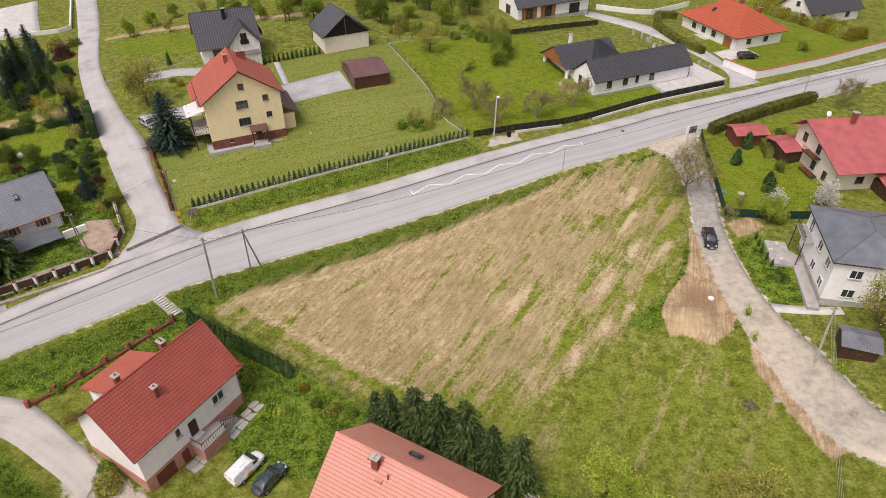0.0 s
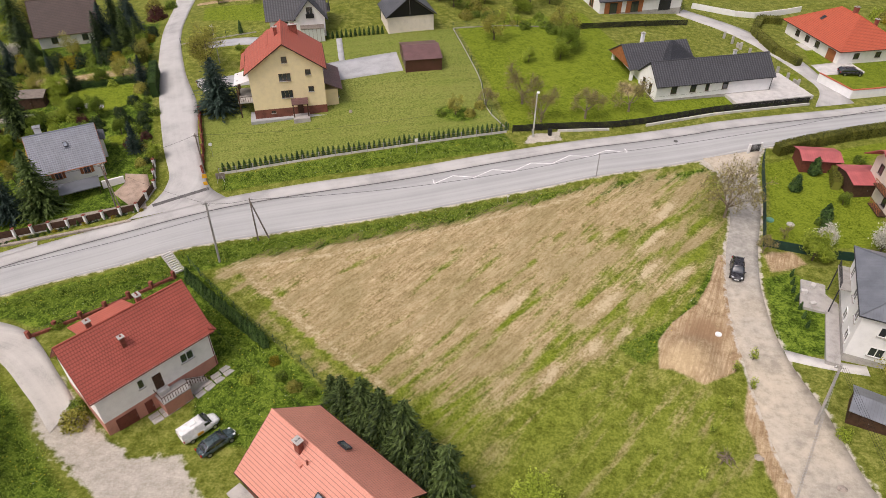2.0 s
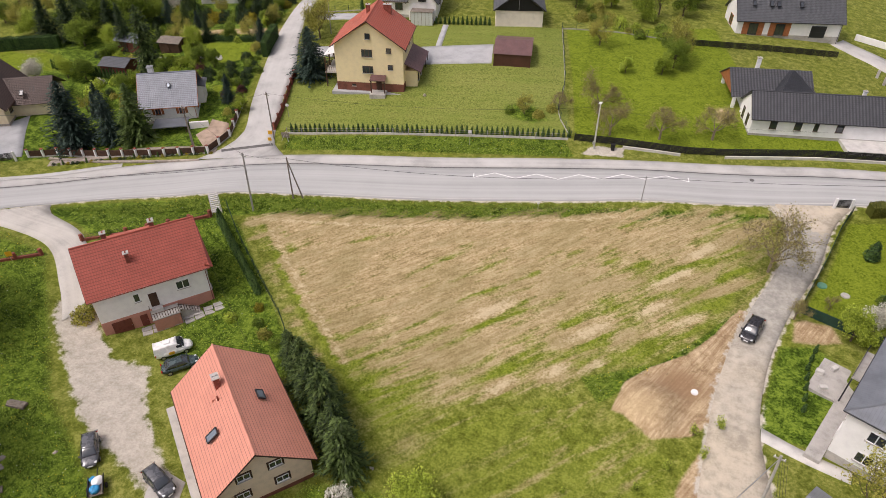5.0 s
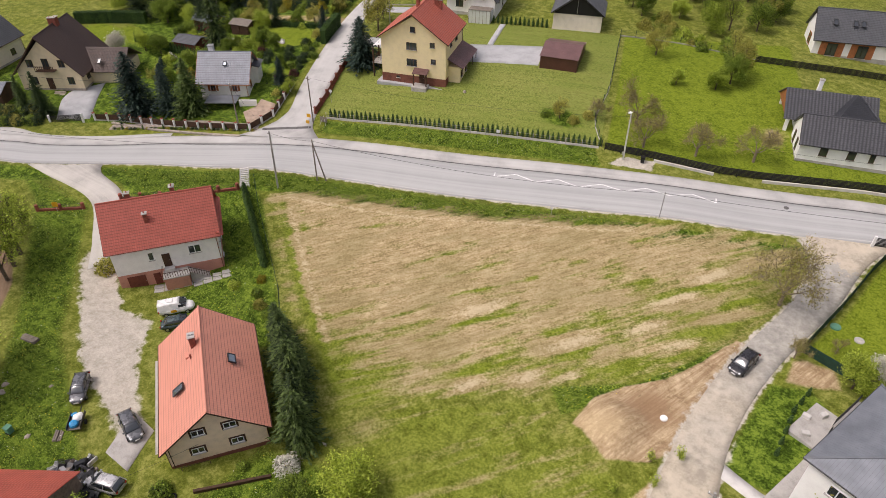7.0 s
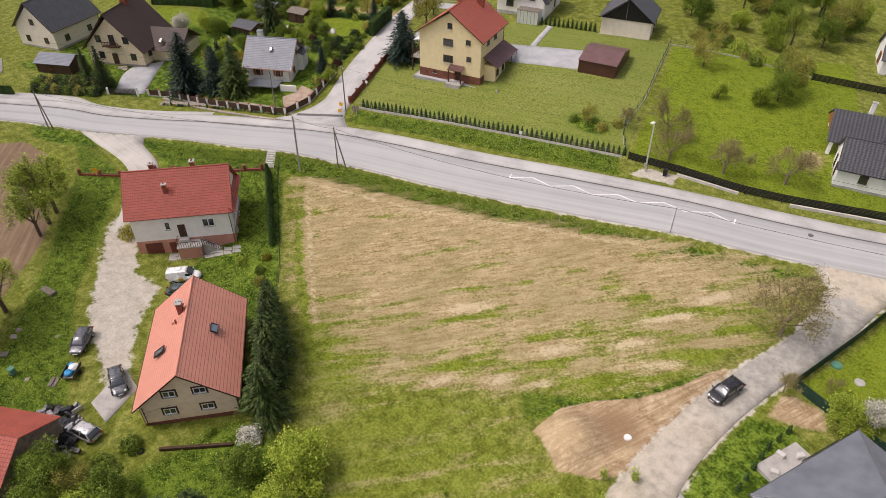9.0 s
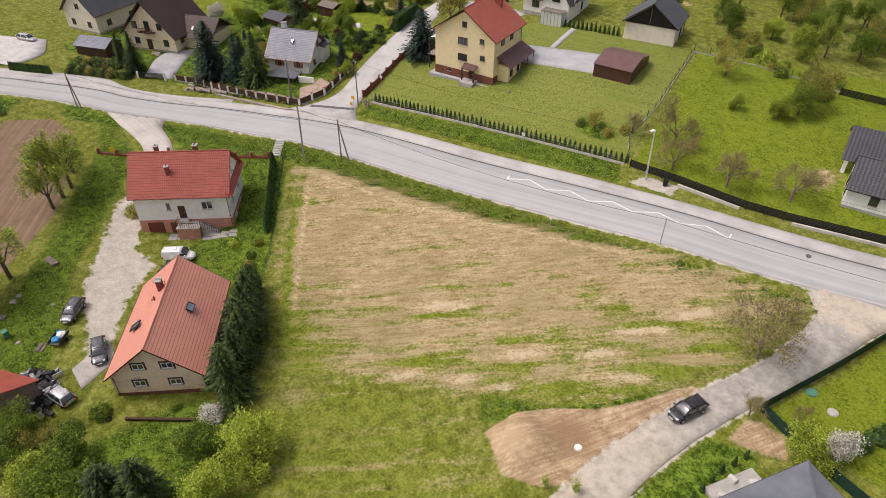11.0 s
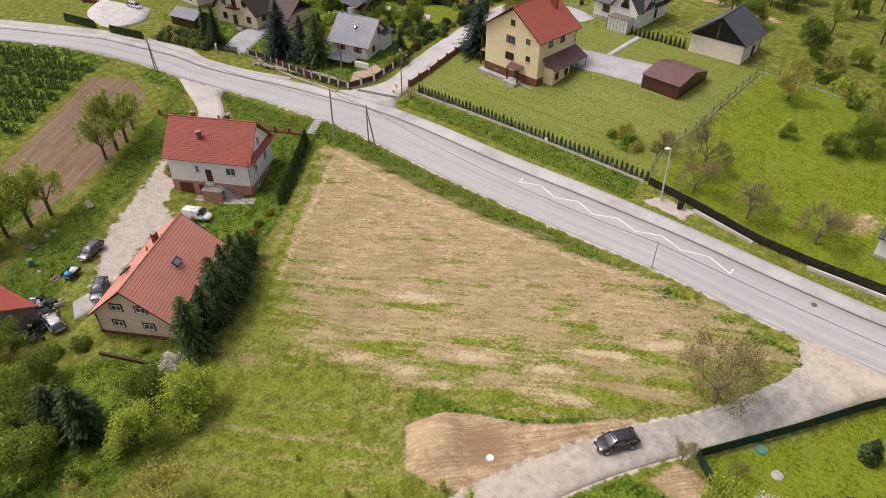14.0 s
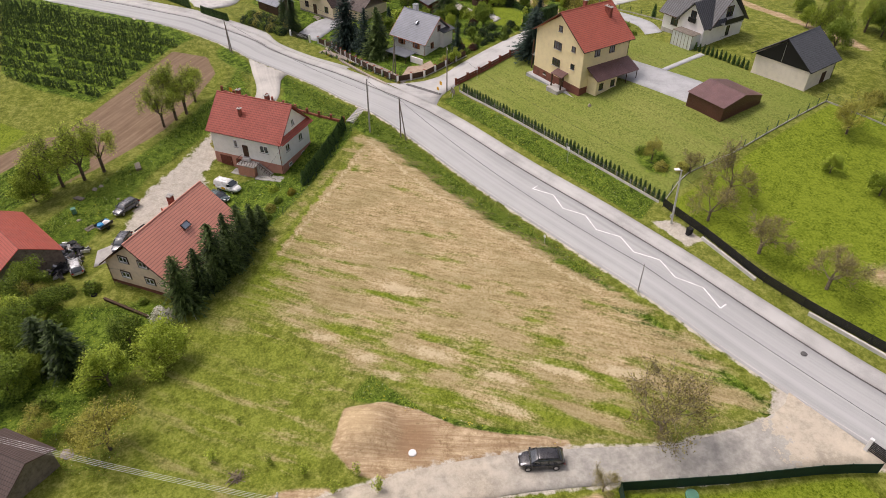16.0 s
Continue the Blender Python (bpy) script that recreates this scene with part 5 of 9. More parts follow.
def house_orange():
    h = thing("house", "white bungalow with wide orange-red hip roof", "house", pose(70.2, 158.8, 8.4, 0, 0, -68))
    L, W = 18.6, 13.8
    part("wall", a_box(-L / 2, L / 2, -W / 2, W / 2, -1, 3.1), M["plaster_white"], h)
    hip_roof(h, L, W, 3.0, 4.6, M["tile_orange"], 0.8, 6.0, M["wood_dark"])
    for x in (-5, -1.5, 2.0):
        window(h, x, -W / 2, 1.6, 1.3, 1.3, -90, M["wood_dark"], 2)
    door(h, 6.8, -W / 2 - 0.02, 0, 2.5, 2.3, -90, M["wood_warm"], "garage_door")
    for y in (-3, 2):
        window(h, L / 2, y, 1.6, 1.2, 1.2, 0, M["wood_dark"], 2)
    part("porch", a_box(-2.6, 1.2, -W / 2 - 1.6, -W / 2, -0.4, 0.15), M["concrete_pale"], h)
    chimney(h, 1.0, 0.3, 6.8, 8.8, 0.8, 0.8)
    chimney(h, 4.4, 3.2, 4.9, 7.2, 0.6, 0.6)
    skylight(h, (-3.0, -3.6, 5.5), (1, 0, 0), (0, 1, 0.65), 0.8, 1.2)


def house_clad():
    """White house with timber-clad bays, up the slope behind the orchard."""
    h = gable_house("house", "white house with timber cladding and dark roof with skylights", pose(25.5, 167.5, 11.4, 0, 0, 26), 21.0, 9.0, 3.4, 4.3, (M["plaster_pure"], M["tile_slate"], M["concrete"], M["black_paint"]), 0.5, 0.3, 1.5, 0.4)
    for x in (-7.2, -1.8):
        part("cladding", a_box(x - 2.1, x + 2.1, -4.62, -4.5, 0.1, 2.9), M["wood_warm"], h, "warm brown timber cladding")
        window(h, x, -4.63, 1.4, 1.8, 2.4, -90, M["black_paint"], 2)
    door(h, 6.0, -4.54, 0, 3.0, 2.4, -90, M["metal_dark"], "garage_door")
    window(h, -10.5, 0, 1.8, 2.0, 2.2, 180, M["wood_warm"], 2)
    for x in (-7.5, -4.0, -2.6, 2.0):
        skylight(h, (x, -2.5, 6.0), (1, 0, 0), (0, 1, 0.86), 0.8, 1.2)
    chimney(h, 2.2, 0.4, 7.0, 8.6, 0.6, 0.6, M["metal_dark"])


def house_slate_west():
    """White cottage with grey tiles at the corner of the side road."""
    a, b = Vector((-62.2, 72.9)), Vector((-56.0, 78.3))
    mx, my, L, deg = along(a, b)
    n = Vector((-(b - a).y, (b - a).x)).normalized()
    W = 8.4
    c = Vector((mx, my)) + n * W / 2
    h = gable_house("house", "white cottage with grey tiled roof and brown shutters", pose(c.x, c.y, 6.8, 0, 0, deg), 8.8, W, 3.5, 3.9, (M["plaster_white"], M["tile_grey"], M["concrete"], M["wood_warm"]), 0.6, 0.5, 1.2)
    for x in (-2.0, 2.0):
        w = window(h, x, -W / 2, 2.2, 0.9, 1.1, -90, M["wood_warm"], 2)
        for s in (-1, 1):
            part("shutter", a_box(s * 0.75 - 0.2, s * 0.75 + 0.2, -0.08, -0.02, -0.55, 0.55), M["wood_warm"], w)
    for y, z in ((0.2, 5.2), (-2.0, 2.2)):
        window(h, 4.4, y, z, 0.9, 1.2, 0, M["wood_warm"], 2)
    part("side_dormer", a_box(2.2, 5.4, 0.5, 3.4, -1.0, 4.6), M["plaster_white"], h)
    part("side_roof", slope_mesh([(5.9, 0.1, 4.5), (5.9, 3.8, 4.5), (2.0, 3.8, 5.4), (2.0, 0.1, 5.4)]), M["tile_slate"], h)
    part("carport_roof", a_box(-2.5, 3.2, -W / 2 - 4.6, -W / 2 - 1.2, 1.3, 1.45), M["metal_grey"], h, "flat grey carport roof")
    for x in (-2.2, 2.9):
        for y in (-W / 2 - 4.4, -W / 2 - 1.4):
            part("carport_post", a_tube((x, y, -1.2), (x, y, 1.3), 0.06, n=6), M["wood_dark"], h)
    part("garden_wall", a_box(3.4, 6.6, -W / 2 - 3.4, -W / 2 - 3.1, -1.2, 1.4), M["plaster_white"], h)
    part("paved_yard", a_box(3.2, 8.0, -W / 2 - 5.0, 0.5, -1.4, -0.12), M["paving"], h)
    chimney(h, -2.8, 1.2, 6.2, 8.2, 0.9, 0.9, M["white_paint"], M["metal_light"])
    skylight(h, (0.3, -2.0, 6.0), (1, 0, 0), (0, 1, 0.8), 0.6, 0.8, "glass_sky")


def house_brown():
    """Cream house with a steep brown roof beyond the firs."""
    h = gable_house("house", "cream house with steep dark brown roof and balcony", pose(-92.6, 61.0, 6.0, 0, 0, 131), 12.0, 12.0, 3.9, 6.6, (M["plaster_cream"], M["tile_brown"], M["stone"], M["wood_dark"]), 0.8, 0.4, 1.5)
    g = -6.0
    for y, z in ((-3.8, 2.0), (3.2, 2.0), (-3.0, 5.4), (3.0, 5.4)):
        window(h, g, y, z, 1.2, 1.4, 180, M["wood_dark"], 2)
    door(h, g - 0.02, 0.3, 0.3, 1.2, 2.2, 180, M["wood_dark"])
    window(h, g, 0, 5.3, 1.2, 2.1, 180, M["wood_dark"], 2)
    part("balcony", a_box(g - 1.1, g, -1.8, 1.8, 4.1, 4.25), M["wood_dark"], h)
    bm = bmesh.new()
    for k in range(11):
        box(bm, g - 1.1, g - 1.05, -1.8 + k * 0.35, -1.7 + k * 0.35, 4.25, 5.1)
    box(bm, g - 1.12, g - 1.02, -1.8, 1.8, 5.1, 5.2)
    part("balcony_rail", bm, M["wood_dark"], h)
    window(h, -3.5, -6.0, 2.2, 1.2, 1.4, -90, M["wood_dark"], 2)
    # garage wing to the east
    part("wing_wall", a_box(-2.6, 5.6, -12.4, -6.0, -1.5, 2.8), M["plaster_cream"], h)
    for s in (-1, 1):
        part("wing_roof", slope_mesh([(1.5 + s * 4.9, -13.0, 2.6), (1.5 + s * 4.9, -3.0, 2.6), (1.5, -3.0, 5.8), (1.5, -13.0, 5.8)]), M["tile_brown"], h)
    for x in (-1.2, 0.2):
        skylight(h, (x - 0.8, -9.4 - x, 4.3), (0, -1, 0), (1, 0, 0.65), 0.7, 1.1)
    chimney(h, 1.5, -0.3, 9.4, 11.6, 1.2, 0.7)
    chimney(h, 4.0, 2.2, 7.8, 10.6, 0.7, 0.7)
    bm = bmesh.new()
    for k in range(9):
        box(bm, g - 1.4 - 0.33 * k, g - 1.07 - 0.33 * k, -2.6, -0.6, -1.8, 0.3 - 0.18 * k)
    part("steps", bm, M["stone"], h)


def house_far(name, label, x, y, deg, L, W, eave, rise, wall, roof, z=None, wins=2):
    zz = float(gz(x, y)) if z is None else z
    h = gable_house(name, label, pose(x, y, zz, 0, 0, deg), L, W, eave, rise, (wall, roof, M["concrete"], M["wood_dark"]), 0.6, 0.3, 1.5)
    for k in range(wins):
        px = -L / 2 + L * (k + 0.5) / wins
        window(h, px, -W / 2, 1.8, 1.2, 1.3, -90, M["wood_dark"], 2)
    for s, f in ((-1, 180), (1, 0)):
        for py in (-W / 4, W / 4):
            window(h, s * L / 2, py, 1.8, 1.1, 1.3, f, M["wood_dark"], 2)
        window(h, s * L / 2, 0, eave + 1.0, 1.1, 1.2, f, M["wood_dark"], 2)
    chimney(h, L * 0.15, W * 0.08, eave + rise * 0.6, eave + rise + 0.9)
    return h


def house_rose():
    """Cream house with a broad rose-red sheet roof east of the lane; the gable with balconies looks west."""
    h = thing("house", "cream house with broad rose-red metal roof and wooden balconies", "house", pose(66.0, 93.6, 8.0, 0, 0, 6))
    L, W = 11.5, 12.0
    bm = bmesh.new()
    prism(bm, [(-W / 2, -1.0), (W / 2, -1.0), (W / 2, 5.3), (3.5, 7.3), (-W / 2, 4.0)], 0, L)
    wall = part("wall", bm, M["plaster_cream_pale"], h)
    wall.matrix_basis = Matrix.Rotation(radians(90), 4, "Z") @ Matrix.Translation((0, -L / 2, 0))
    part("roof_slope", slope_mesh([(-L / 2 - 1.0, -W / 2 - 1.6, 3.7), (L / 2 + 1, -W / 2 - 1.6, 3.7), (L / 2 + 1, 3.6, 7.6), (-L / 2 - 1.0, 3.6, 7.6)], 0.14, 0), M["metal_rose"], h)
    part("roof_slope", slope_mesh([(L / 2 + 1, W / 2 + 1.0, 5.2), (-L / 2 - 1.4, W / 2 + 1.0, 5.2), (-L / 2 - 1.4, 3.6, 7.6), (L / 2 + 1, 3.6, 7.6)], 0.14, 0), M["metal_rose"], h)
    g = -L / 2
    for y, z in ((3.6, 1.4), (3.6, 4.4), (-0.4, 1.4), (-0.4, 4.2), (-3.6, 1.2)):
        window(h, g, y, z, 1.0, 1.5, 180, M["wood_dark"], 1)
    for z, y0, y1 in ((0.0, -2.2, 1.2), (2.9, -1.6, 2.0)):
        part("balcony", a_box(g - 1.2, g, y0, y1, z, z + 0.15), M["wood_dark"], h)
        bm = bmesh.new()
        n = int((y1 - y0) / 0.5)
        for k in range(n):
            ya = y0 + (y1 - y0) * k / n
            yb = y0 + (y1 - y0) * (k + 1) / n
            tube(bm, (g - 1.15, ya, z + 0.15), (g - 1.15, yb, z + 1.0), 0.035, n=4)
            tube(bm, (g - 1.15, yb, z + 0.15), (g - 1.15, ya, z + 1.0), 0.035, n=4)
        tube(bm, (g - 1.15, y0, z + 1.0), (g - 1.15, y1, z + 1.0), 0.05, n=5)
        part("balcony_rail", bm, M["wood_warm"], h, "crossed timber rail")
    window(h, -1.5, -W / 2, 1.6, 1.3, 1.2, -90, M["wood_dark"], 2)
    window(h, 2.5, -W / 2, 1.6, 1.3, 1.2, -90, M["wood_dark"], 2)
    part("lean_to", slope_mesh([(0.5, -W / 2 - 4.0, 1.9), (6.5, -W / 2 - 4.0, 1.9), (6.5, -W / 2, 3.0), (0.5, -W / 2, 3.0)], 0.1, 0), M["metal_rose"], h)
    part("lean_to_wall", a_box(0.9, 6.2, -W / 2 - 3.6, -W / 2, -1, 1.9), M["wood_dark"], h)
    chimney(h, 0.5, 2.4, 6.8, 9.0, 0.7, 0.7, M["brick"])
    bm = bmesh.new()
    bmesh.ops.create_uvsphere(bm, u_segments=12, v_segments=6, radius=0.45, matrix=Matrix.Translation((-3.2, 3.6, 8.4)) @ Matrix.Rotation(radians(60), 4, "X") @ Matrix.Diagonal((1, 1, 0.25, 1)))
    tube(bm, (-3.2, 3.7, 7.4), (-3.2, 3.7, 8.4), 0.04, n=5)
    part("satellite_dish", bm, M["white_paint"], h, "white dish aerial")


def house_grey():
    """White two-storey house with a low grey hip roof east of the lane."""
    a, b = Vector((47.8, 62.3)), Vector((50.6, 75.3))
    mx, my, L, deg = along(a, b)
    n = Vector((-(b - a).y, (b - a).x)).normalized()
    W = 11.0
    c = Vector((mx, my)) - n * (W / 2) + n * 0.0
    h = thing("house", "white two-storey house with low grey standing-seam roof", "house", pose(c.x, c.y, 6.0, 0, 0, deg))
    LL = L - 1.0
    part("wall", a_box(-LL / 2, LL / 2, -W / 2 + 0.5, W / 2 - 0.5, 0.9, 6.9), M["plaster_pure"], h)
    part("plinth", a_box(-LL / 2 + 0.05, LL / 2 - 0.05, -W / 2 + 0.55, W / 2 - 0.55, -1.5, 0.9), M["concrete"], h)
    hip_roof(h, L - 1.0, W - 1.0, 7.0, 2.0, M["metal_grey"], 0.5, 3.0, M["metal_dark"], 0)
    f = W / 2 - 0.5
    # the west front looks along +y
    for x in (-4.3, -0.6):
        for z in (2.1, 5.2):
            window(h, x, f, z, 1.4, 1.4, 90, M["white_paint"], 2)
    window(h, 4.0, f, 5.2, 1.2, 2.0, 90, M["white_paint"], 2)
    part("balcony", a_box(1.4, 6.2, f, f + 1.3, 3.9, 4.1), M["concrete"], h)
    bm = bmesh.new()
    for k in range(17):
        x = 1.45 + k * 0.29
        tube(bm, (x, f + 1.25, 4.1), (x, f + 1.25, 5.0), 0.03, n=4)
    tube(bm, (1.4, f + 1.25, 5.0), (6.2, f + 1.25, 5.0), 0.04, n=5)
    for x in (1.6, 6.0):
        tube(bm, (x, f + 1.2, -0.5), (x, f + 1.2, 4.0), 0.08, n=6)
    part("balcony_rail", bm, M["metal_dark"], h)
    for y in (-2.5, 2.2):
        window(h, -LL / 2, y, 5.2, 1.5, 1.3, 180, M["white_paint"], 2)
        window(h, -LL / 2, y, 2.2, 1.5, 1.3, 180, M["white_paint"], 2)
    part("path", a_box(-LL / 2 - 1.2, LL / 2, f, f + 1.5, -1.0, 0.12), M["concrete"], h, "grey concrete path along the wall")
    part("terrace", a_box(1.2, 6.8, f + 1.5, f + 4.4, -1.2, 0.2), M["concrete"], h)


def small_shed(label, x, y, deg, L, W, eave, rise, wall, roof, z=None, course=0.0):
    zz = float(gz(x, y)) if z is None else z
    s = thing("shed", label, "shed", pose(x, y, zz, 0, 0, deg))
    bm = bmesh.new()
    prism(bm, [(-W / 2, -0.6), (W / 2, -0.6), (W / 2, eave), (0, eave + rise), (-W / 2, eave)], -L / 2, L / 2)
    w = part("wall", bm, wall, s)
    w.matrix_basis = Matrix.Rotation(radians(90), 4, "Z")
    for k in (-1, 1):
        part("roof_slope", slope_mesh([(-L / 2 - .3, k * (W / 2 + .35), eave - 0.05), (L / 2 + .3, k * (W / 2 + .35), eave - 0.05), (L / 2 + .3, 0, eave + rise + .1), (-L / 2 - .3, 0, eave + rise + .1)], 0.08, course), roof, s)
    door(s, -L / 2 * 0.2, -W / 2 - 0.02, 0, 0.9, min(2.0, eave - 0.1), -90, M["wood_dark"])
    return s


house_red()
house_salmon()
house_yellow()
garage_brown()
barn_white()
house_anthracite()
house_long()
house_orange()
house_clad()
house_slate_west()
house_brown()
house_rose()
house_grey()
house_far("house", "pale house with grey roof far along the road", -112, 52, 120, 13, 10, 4.5, 5, M["plaster_cream_pale"], M["tile_slate"], 6.2)
house_far("house", "white chalet with dark roof among tall conifers", -96, 126, 35, 12, 10, 3.4, 5.5, M["plaster_white"], M["tile_brown"], 8.8)
house_far("house", "white house with dark roof at the edge of the village", 98, 172, 20, 16, 10, 3.2, 4.0, M["plaster_pure"], M["tile_black"], 8.4)
small_shed("red-brown timber shed with rose metal roof", 53.6, 103.6, 5, 5.6, 4.0, 2.1, 0.5, M["wood_red"], M["metal_rose"])
small_shed("dark timber carport with rose metal roof", 58.6, 98.4, 10, 4.6, 5.2, 2.2, 0.4, M["wood_dark"], M["metal_rose"])
small_shed("low timber shed with dark blue-grey roof", 49.3, 54.8, -20, 3.8, 3.4, 1.9, 0.6, M["wood_dark"], M["metal_grey"])
small_shed("weathered barn with red tiled roof", -6.2, 13.6, 40, 13.0, 9.0, 2.6, 2.9, M["wood_grey"], M["tile_red"], 1.7, 0.38)
small_shed("old shed with grey tiled roof below the meadow", 31.4, 27.0, 60, 6.0, 5.0, 2.0, 1.4, M["wood_grey"], M["tile_brown"], 4.2, 0.34)
small_shed("small pinkish outbuilding beside the lane", 47.0, 32.5, 60, 7.0, 5.0, 2.4, 1.6, M["plaster_cream_pale"], M["tile_brown"], None, 0.34)
small_shed("open woodshed with grey tiled roof beside the brown house", -93.5, 46.8, 40, 7.5, 5.0, 2.2, 1.1, M["wood_dark"], M["tile_grey"], None, 0.34)
small_shed("timber garden shed with dark grey sheet roof", -83.6, 83.8, 20, 5.4, 4.2, 2.3, 0.7, M["wood_red"], M["tile_slate"])
small_shed("red-brown timber shed with grey tiled roof", -90.8, 93.0, 15, 5.4, 4.2, 2.3, 1.0, M["wood_red"], M["tile_grey"], None, 0.34)
small_shed("open timber garden shelter", -81.8, 96.0, 20, 4.4, 3.4, 2.2, 0.5, M["wood_dark"], M["wood_grey"])
small_shed("small garden hut with brown tiled roof", -114.0, 118.6, 40, 5.0, 4.4, 2.2, 1.6, M["wood_red"], M["tile_brown"], None, 0.34)

# ---- plants ----
def quads_mesh(name, centres, normals, ups, widths, heights, mat):
    """Many small pointed leaf blades in one mesh."""
    c, n, u = (np.asarray(v, float) for v in (centres, normals, ups))
    n = n / np.maximum(1e-6, np.linalg.norm(n, axis=1, keepdims=True))
    s = np.cross(u, n)
    s = s / np.maximum(1e-6, np.linalg.norm(s, axis=1, keepdims=True))
    u = np.cross(n, s)
    w, h = np.asarray(widths)[:, None] / 2, np.asarray(heights)[:, None] / 2
    verts = np.stack([c - u * h - s * w, c - u * h * 0.6 + s * w, c + u * h], 1).reshape(-1, 3)
    faces = np.arange(len(verts)).reshape(-1, 3)
    me = bpy.data.meshes.new(name)
    me.from_pydata(verts.tolist(), [], faces.tolist())
    me.materials.append(mat)
    return me


def limbs(rng, h, spread, fork=0.3, order=3, first=7, lean=0.0):
    """A trunk with limbs: segments (a, b, r0, r1) and the tips where leaves grow."""
    segs, tips = [], []

    def grow(a, d, length, r, depth):
        p = Vector(a)
        n = 3
        for k in range(n):
            d = (d + Vector(rng.normal(0, 0.16, 3)) + Vector((0, 0, 0.06))).normalized()
            q = p + d * length / n
            r2 = r * 0.78
            segs.append((p.copy(), q.copy(), r, r2))
            p, r = q, r2
            if depth > 0 and k > 0:
                for _ in range(2):
                    t = Vector(rng.normal(0, 1, 3))
                    e = (d * 0.75 + (t - d * t.dot(d)).normalized() * 0.75).normalized()
                    grow(p, e, length * rng.uniform(0.5, 0.75), r * 0.65, depth - 1)
            if depth <= 1:
                tips.append((p.copy(), d.copy()))
        tips.append((p.copy(), d.copy()))

    top = Vector((lean * h * 0.2, 0, h * fork))
    segs.append((Vector((0, 0, -0.3)), top, h * 0.024, h * 0.02))
    for k in range(first):
        a = 2 * math.pi * k / first + rng.uniform(-0.4, 0.4)
        el = rng.uniform(0.35, 1.25)
        d = Vector((math.cos(a) * math.cos(el), math.sin(a) * math.cos(el), math.sin(el)))
        grow(top * rng.uniform(0.75, 1.0), d, (h * (1 - fork)) * (0.75 if el > 0.7 else spread * 0.55 / h * 1.6) * rng.uniform(0.7, 0.95), h * 0.012, order - 1)
    return segs, tips


def wood_mesh(name, segs, mat, thin=0.0):
    verts, faces = [], []
    for a, b, r0, r1 in segs:
        d = (b - a)
        if d.length < 1e-4:
            continue
        q = d.to_track_quat("Z", "Y")
        n = 6 if r0 > 0.06 else 3
        i = len(verts)
        for p, r in ((a, max(r0, thin)), (b, max(r1, thin))):
            for k in range(n):
                t = 2 * math.pi * k / n
                verts.append(p + q @ Vector((math.cos(t) * r, math.sin(t) * r, 0)))
        for k in range(n):
            faces.append((i + k, i + (k + 1) % n, i + n + (k + 1) % n, i + n + k))
    me = bpy.data.meshes.new(name)
    me.from_pydata([tuple(v) for v in verts], [], faces)
    me.materials.append(mat)
    return me


def broadleaf(seed, h, spread, leaf, per_tip, size, bark="bark", order=3, first=7, fork=0.28, jitter=0.3, thin=1.0):
    rng = np.random.default_rng(seed)
    segs, tips = limbs(rng, h, spread, fork, order, first)
    T = np.array([t[0] for t in tips])
    kz, kr = h * 0.94 / T[:, 2].max(), spread * 0.52 / np.percentile(np.hypot(T[:, 0], T[:, 1]), 92)

    def fit(p):
        return Vector((p.x * kr, p.y * kr, p.z * kz))

    segs = [(fit(a), fit(b), r0, r1) for a, b, r0, r1 in segs]
    tips = [(fit(p), d) for p, d in tips]
    wood = wood_mesh("trunk", segs, M[bark], 0.014)
    P = np.array([t[0] for t in tips])
    gaps = np.array([noise.noise((float(p[0]) * 0.9 + seed, float(p[1]) * 0.9, float(p[2]) * 0.9)) for p in P])
    P = P[gaps <= np.quantile(gaps, thin)]
    c = np.repeat(P, per_tip, 0) + rng.normal(0, jitter, (len(P) * per_tip, 3))
    c[:, 2] = np.maximum(c[:, 2], h * 0.14)
    n = rng.normal(0, 1, c.shape) + np.array([0, 0, 0.5])
    u = rng.normal(0, 1, c.shape)
    w = rng.uniform(0.6, 1.2, len(c)) * size
    return wood, quads_mesh("crown", c, n, u, w, w * 1.5, M[leaf])


def spruce(seed, h, r, leaf, droop=0.25, dense=1.0, power=0.85, ragged=0.2):
    rng = np.random.default_rng(seed)
    wood = wood_mesh("trunk", [(Vector((0, 0, -0.3)), Vector((0, 0, h * 0.5)), h * 0.018, h * 0.011), (Vector((0, 0, h * 0.5)), Vector((0, 0, h * 0.98)), h * 0.011, 0.02)], M["bark"])
    C, N, U, W, H = [], [], [], [], []
    levels = int(h / 0.26)
    for i in range(levels):
        f = (i + 0.3) / levels
        z = h * (0.04 + 0.95 * f)
        R = r * (1 - f) ** power * (0.85 + 0.15 * math.sin(i * 2.1)) + 0.08
        nb = max(5, int(17 * (1 - f * 0.6) * dense))
        a0 = rng.uniform(0, 6.28)
        for k in range(nb):
            a = a0 + 2 * math.pi * k / nb + rng.normal(0, 0.15)
            reach = R * rng.uniform(0.75, 1.12) * (1 + ragged * 2.2 * noise.noise((math.cos(a) * 1.6 + seed, math.sin(a) * 1.6, z * 0.55)))
            m = max(3, int(reach / 0.15))
            for j in range(m):
                s = reach * (j + 0.7) / m
                z2 = z - droop * s + 0.12 * s * s / max(reach, .1) * 0.5 + rng.normal(0, 0.06)
                p = (math.cos(a) * s + rng.normal(0, .07), math.sin(a) * s + rng.normal(0, .07), z2)
                C.append(p)
                N.append((math.cos(a) * 0.3 + rng.normal(0, .35), math.sin(a) * 0.3 + rng.normal(0, .35), 1))
                U.append((math.cos(a), math.sin(a), -droop))
                W.append(rng.uniform(0.16, 0.3))
                H.append(rng.uniform(0.32, 0.58))
    return wood, quads_mesh("crown", C, N, U, W, H, M[leaf])


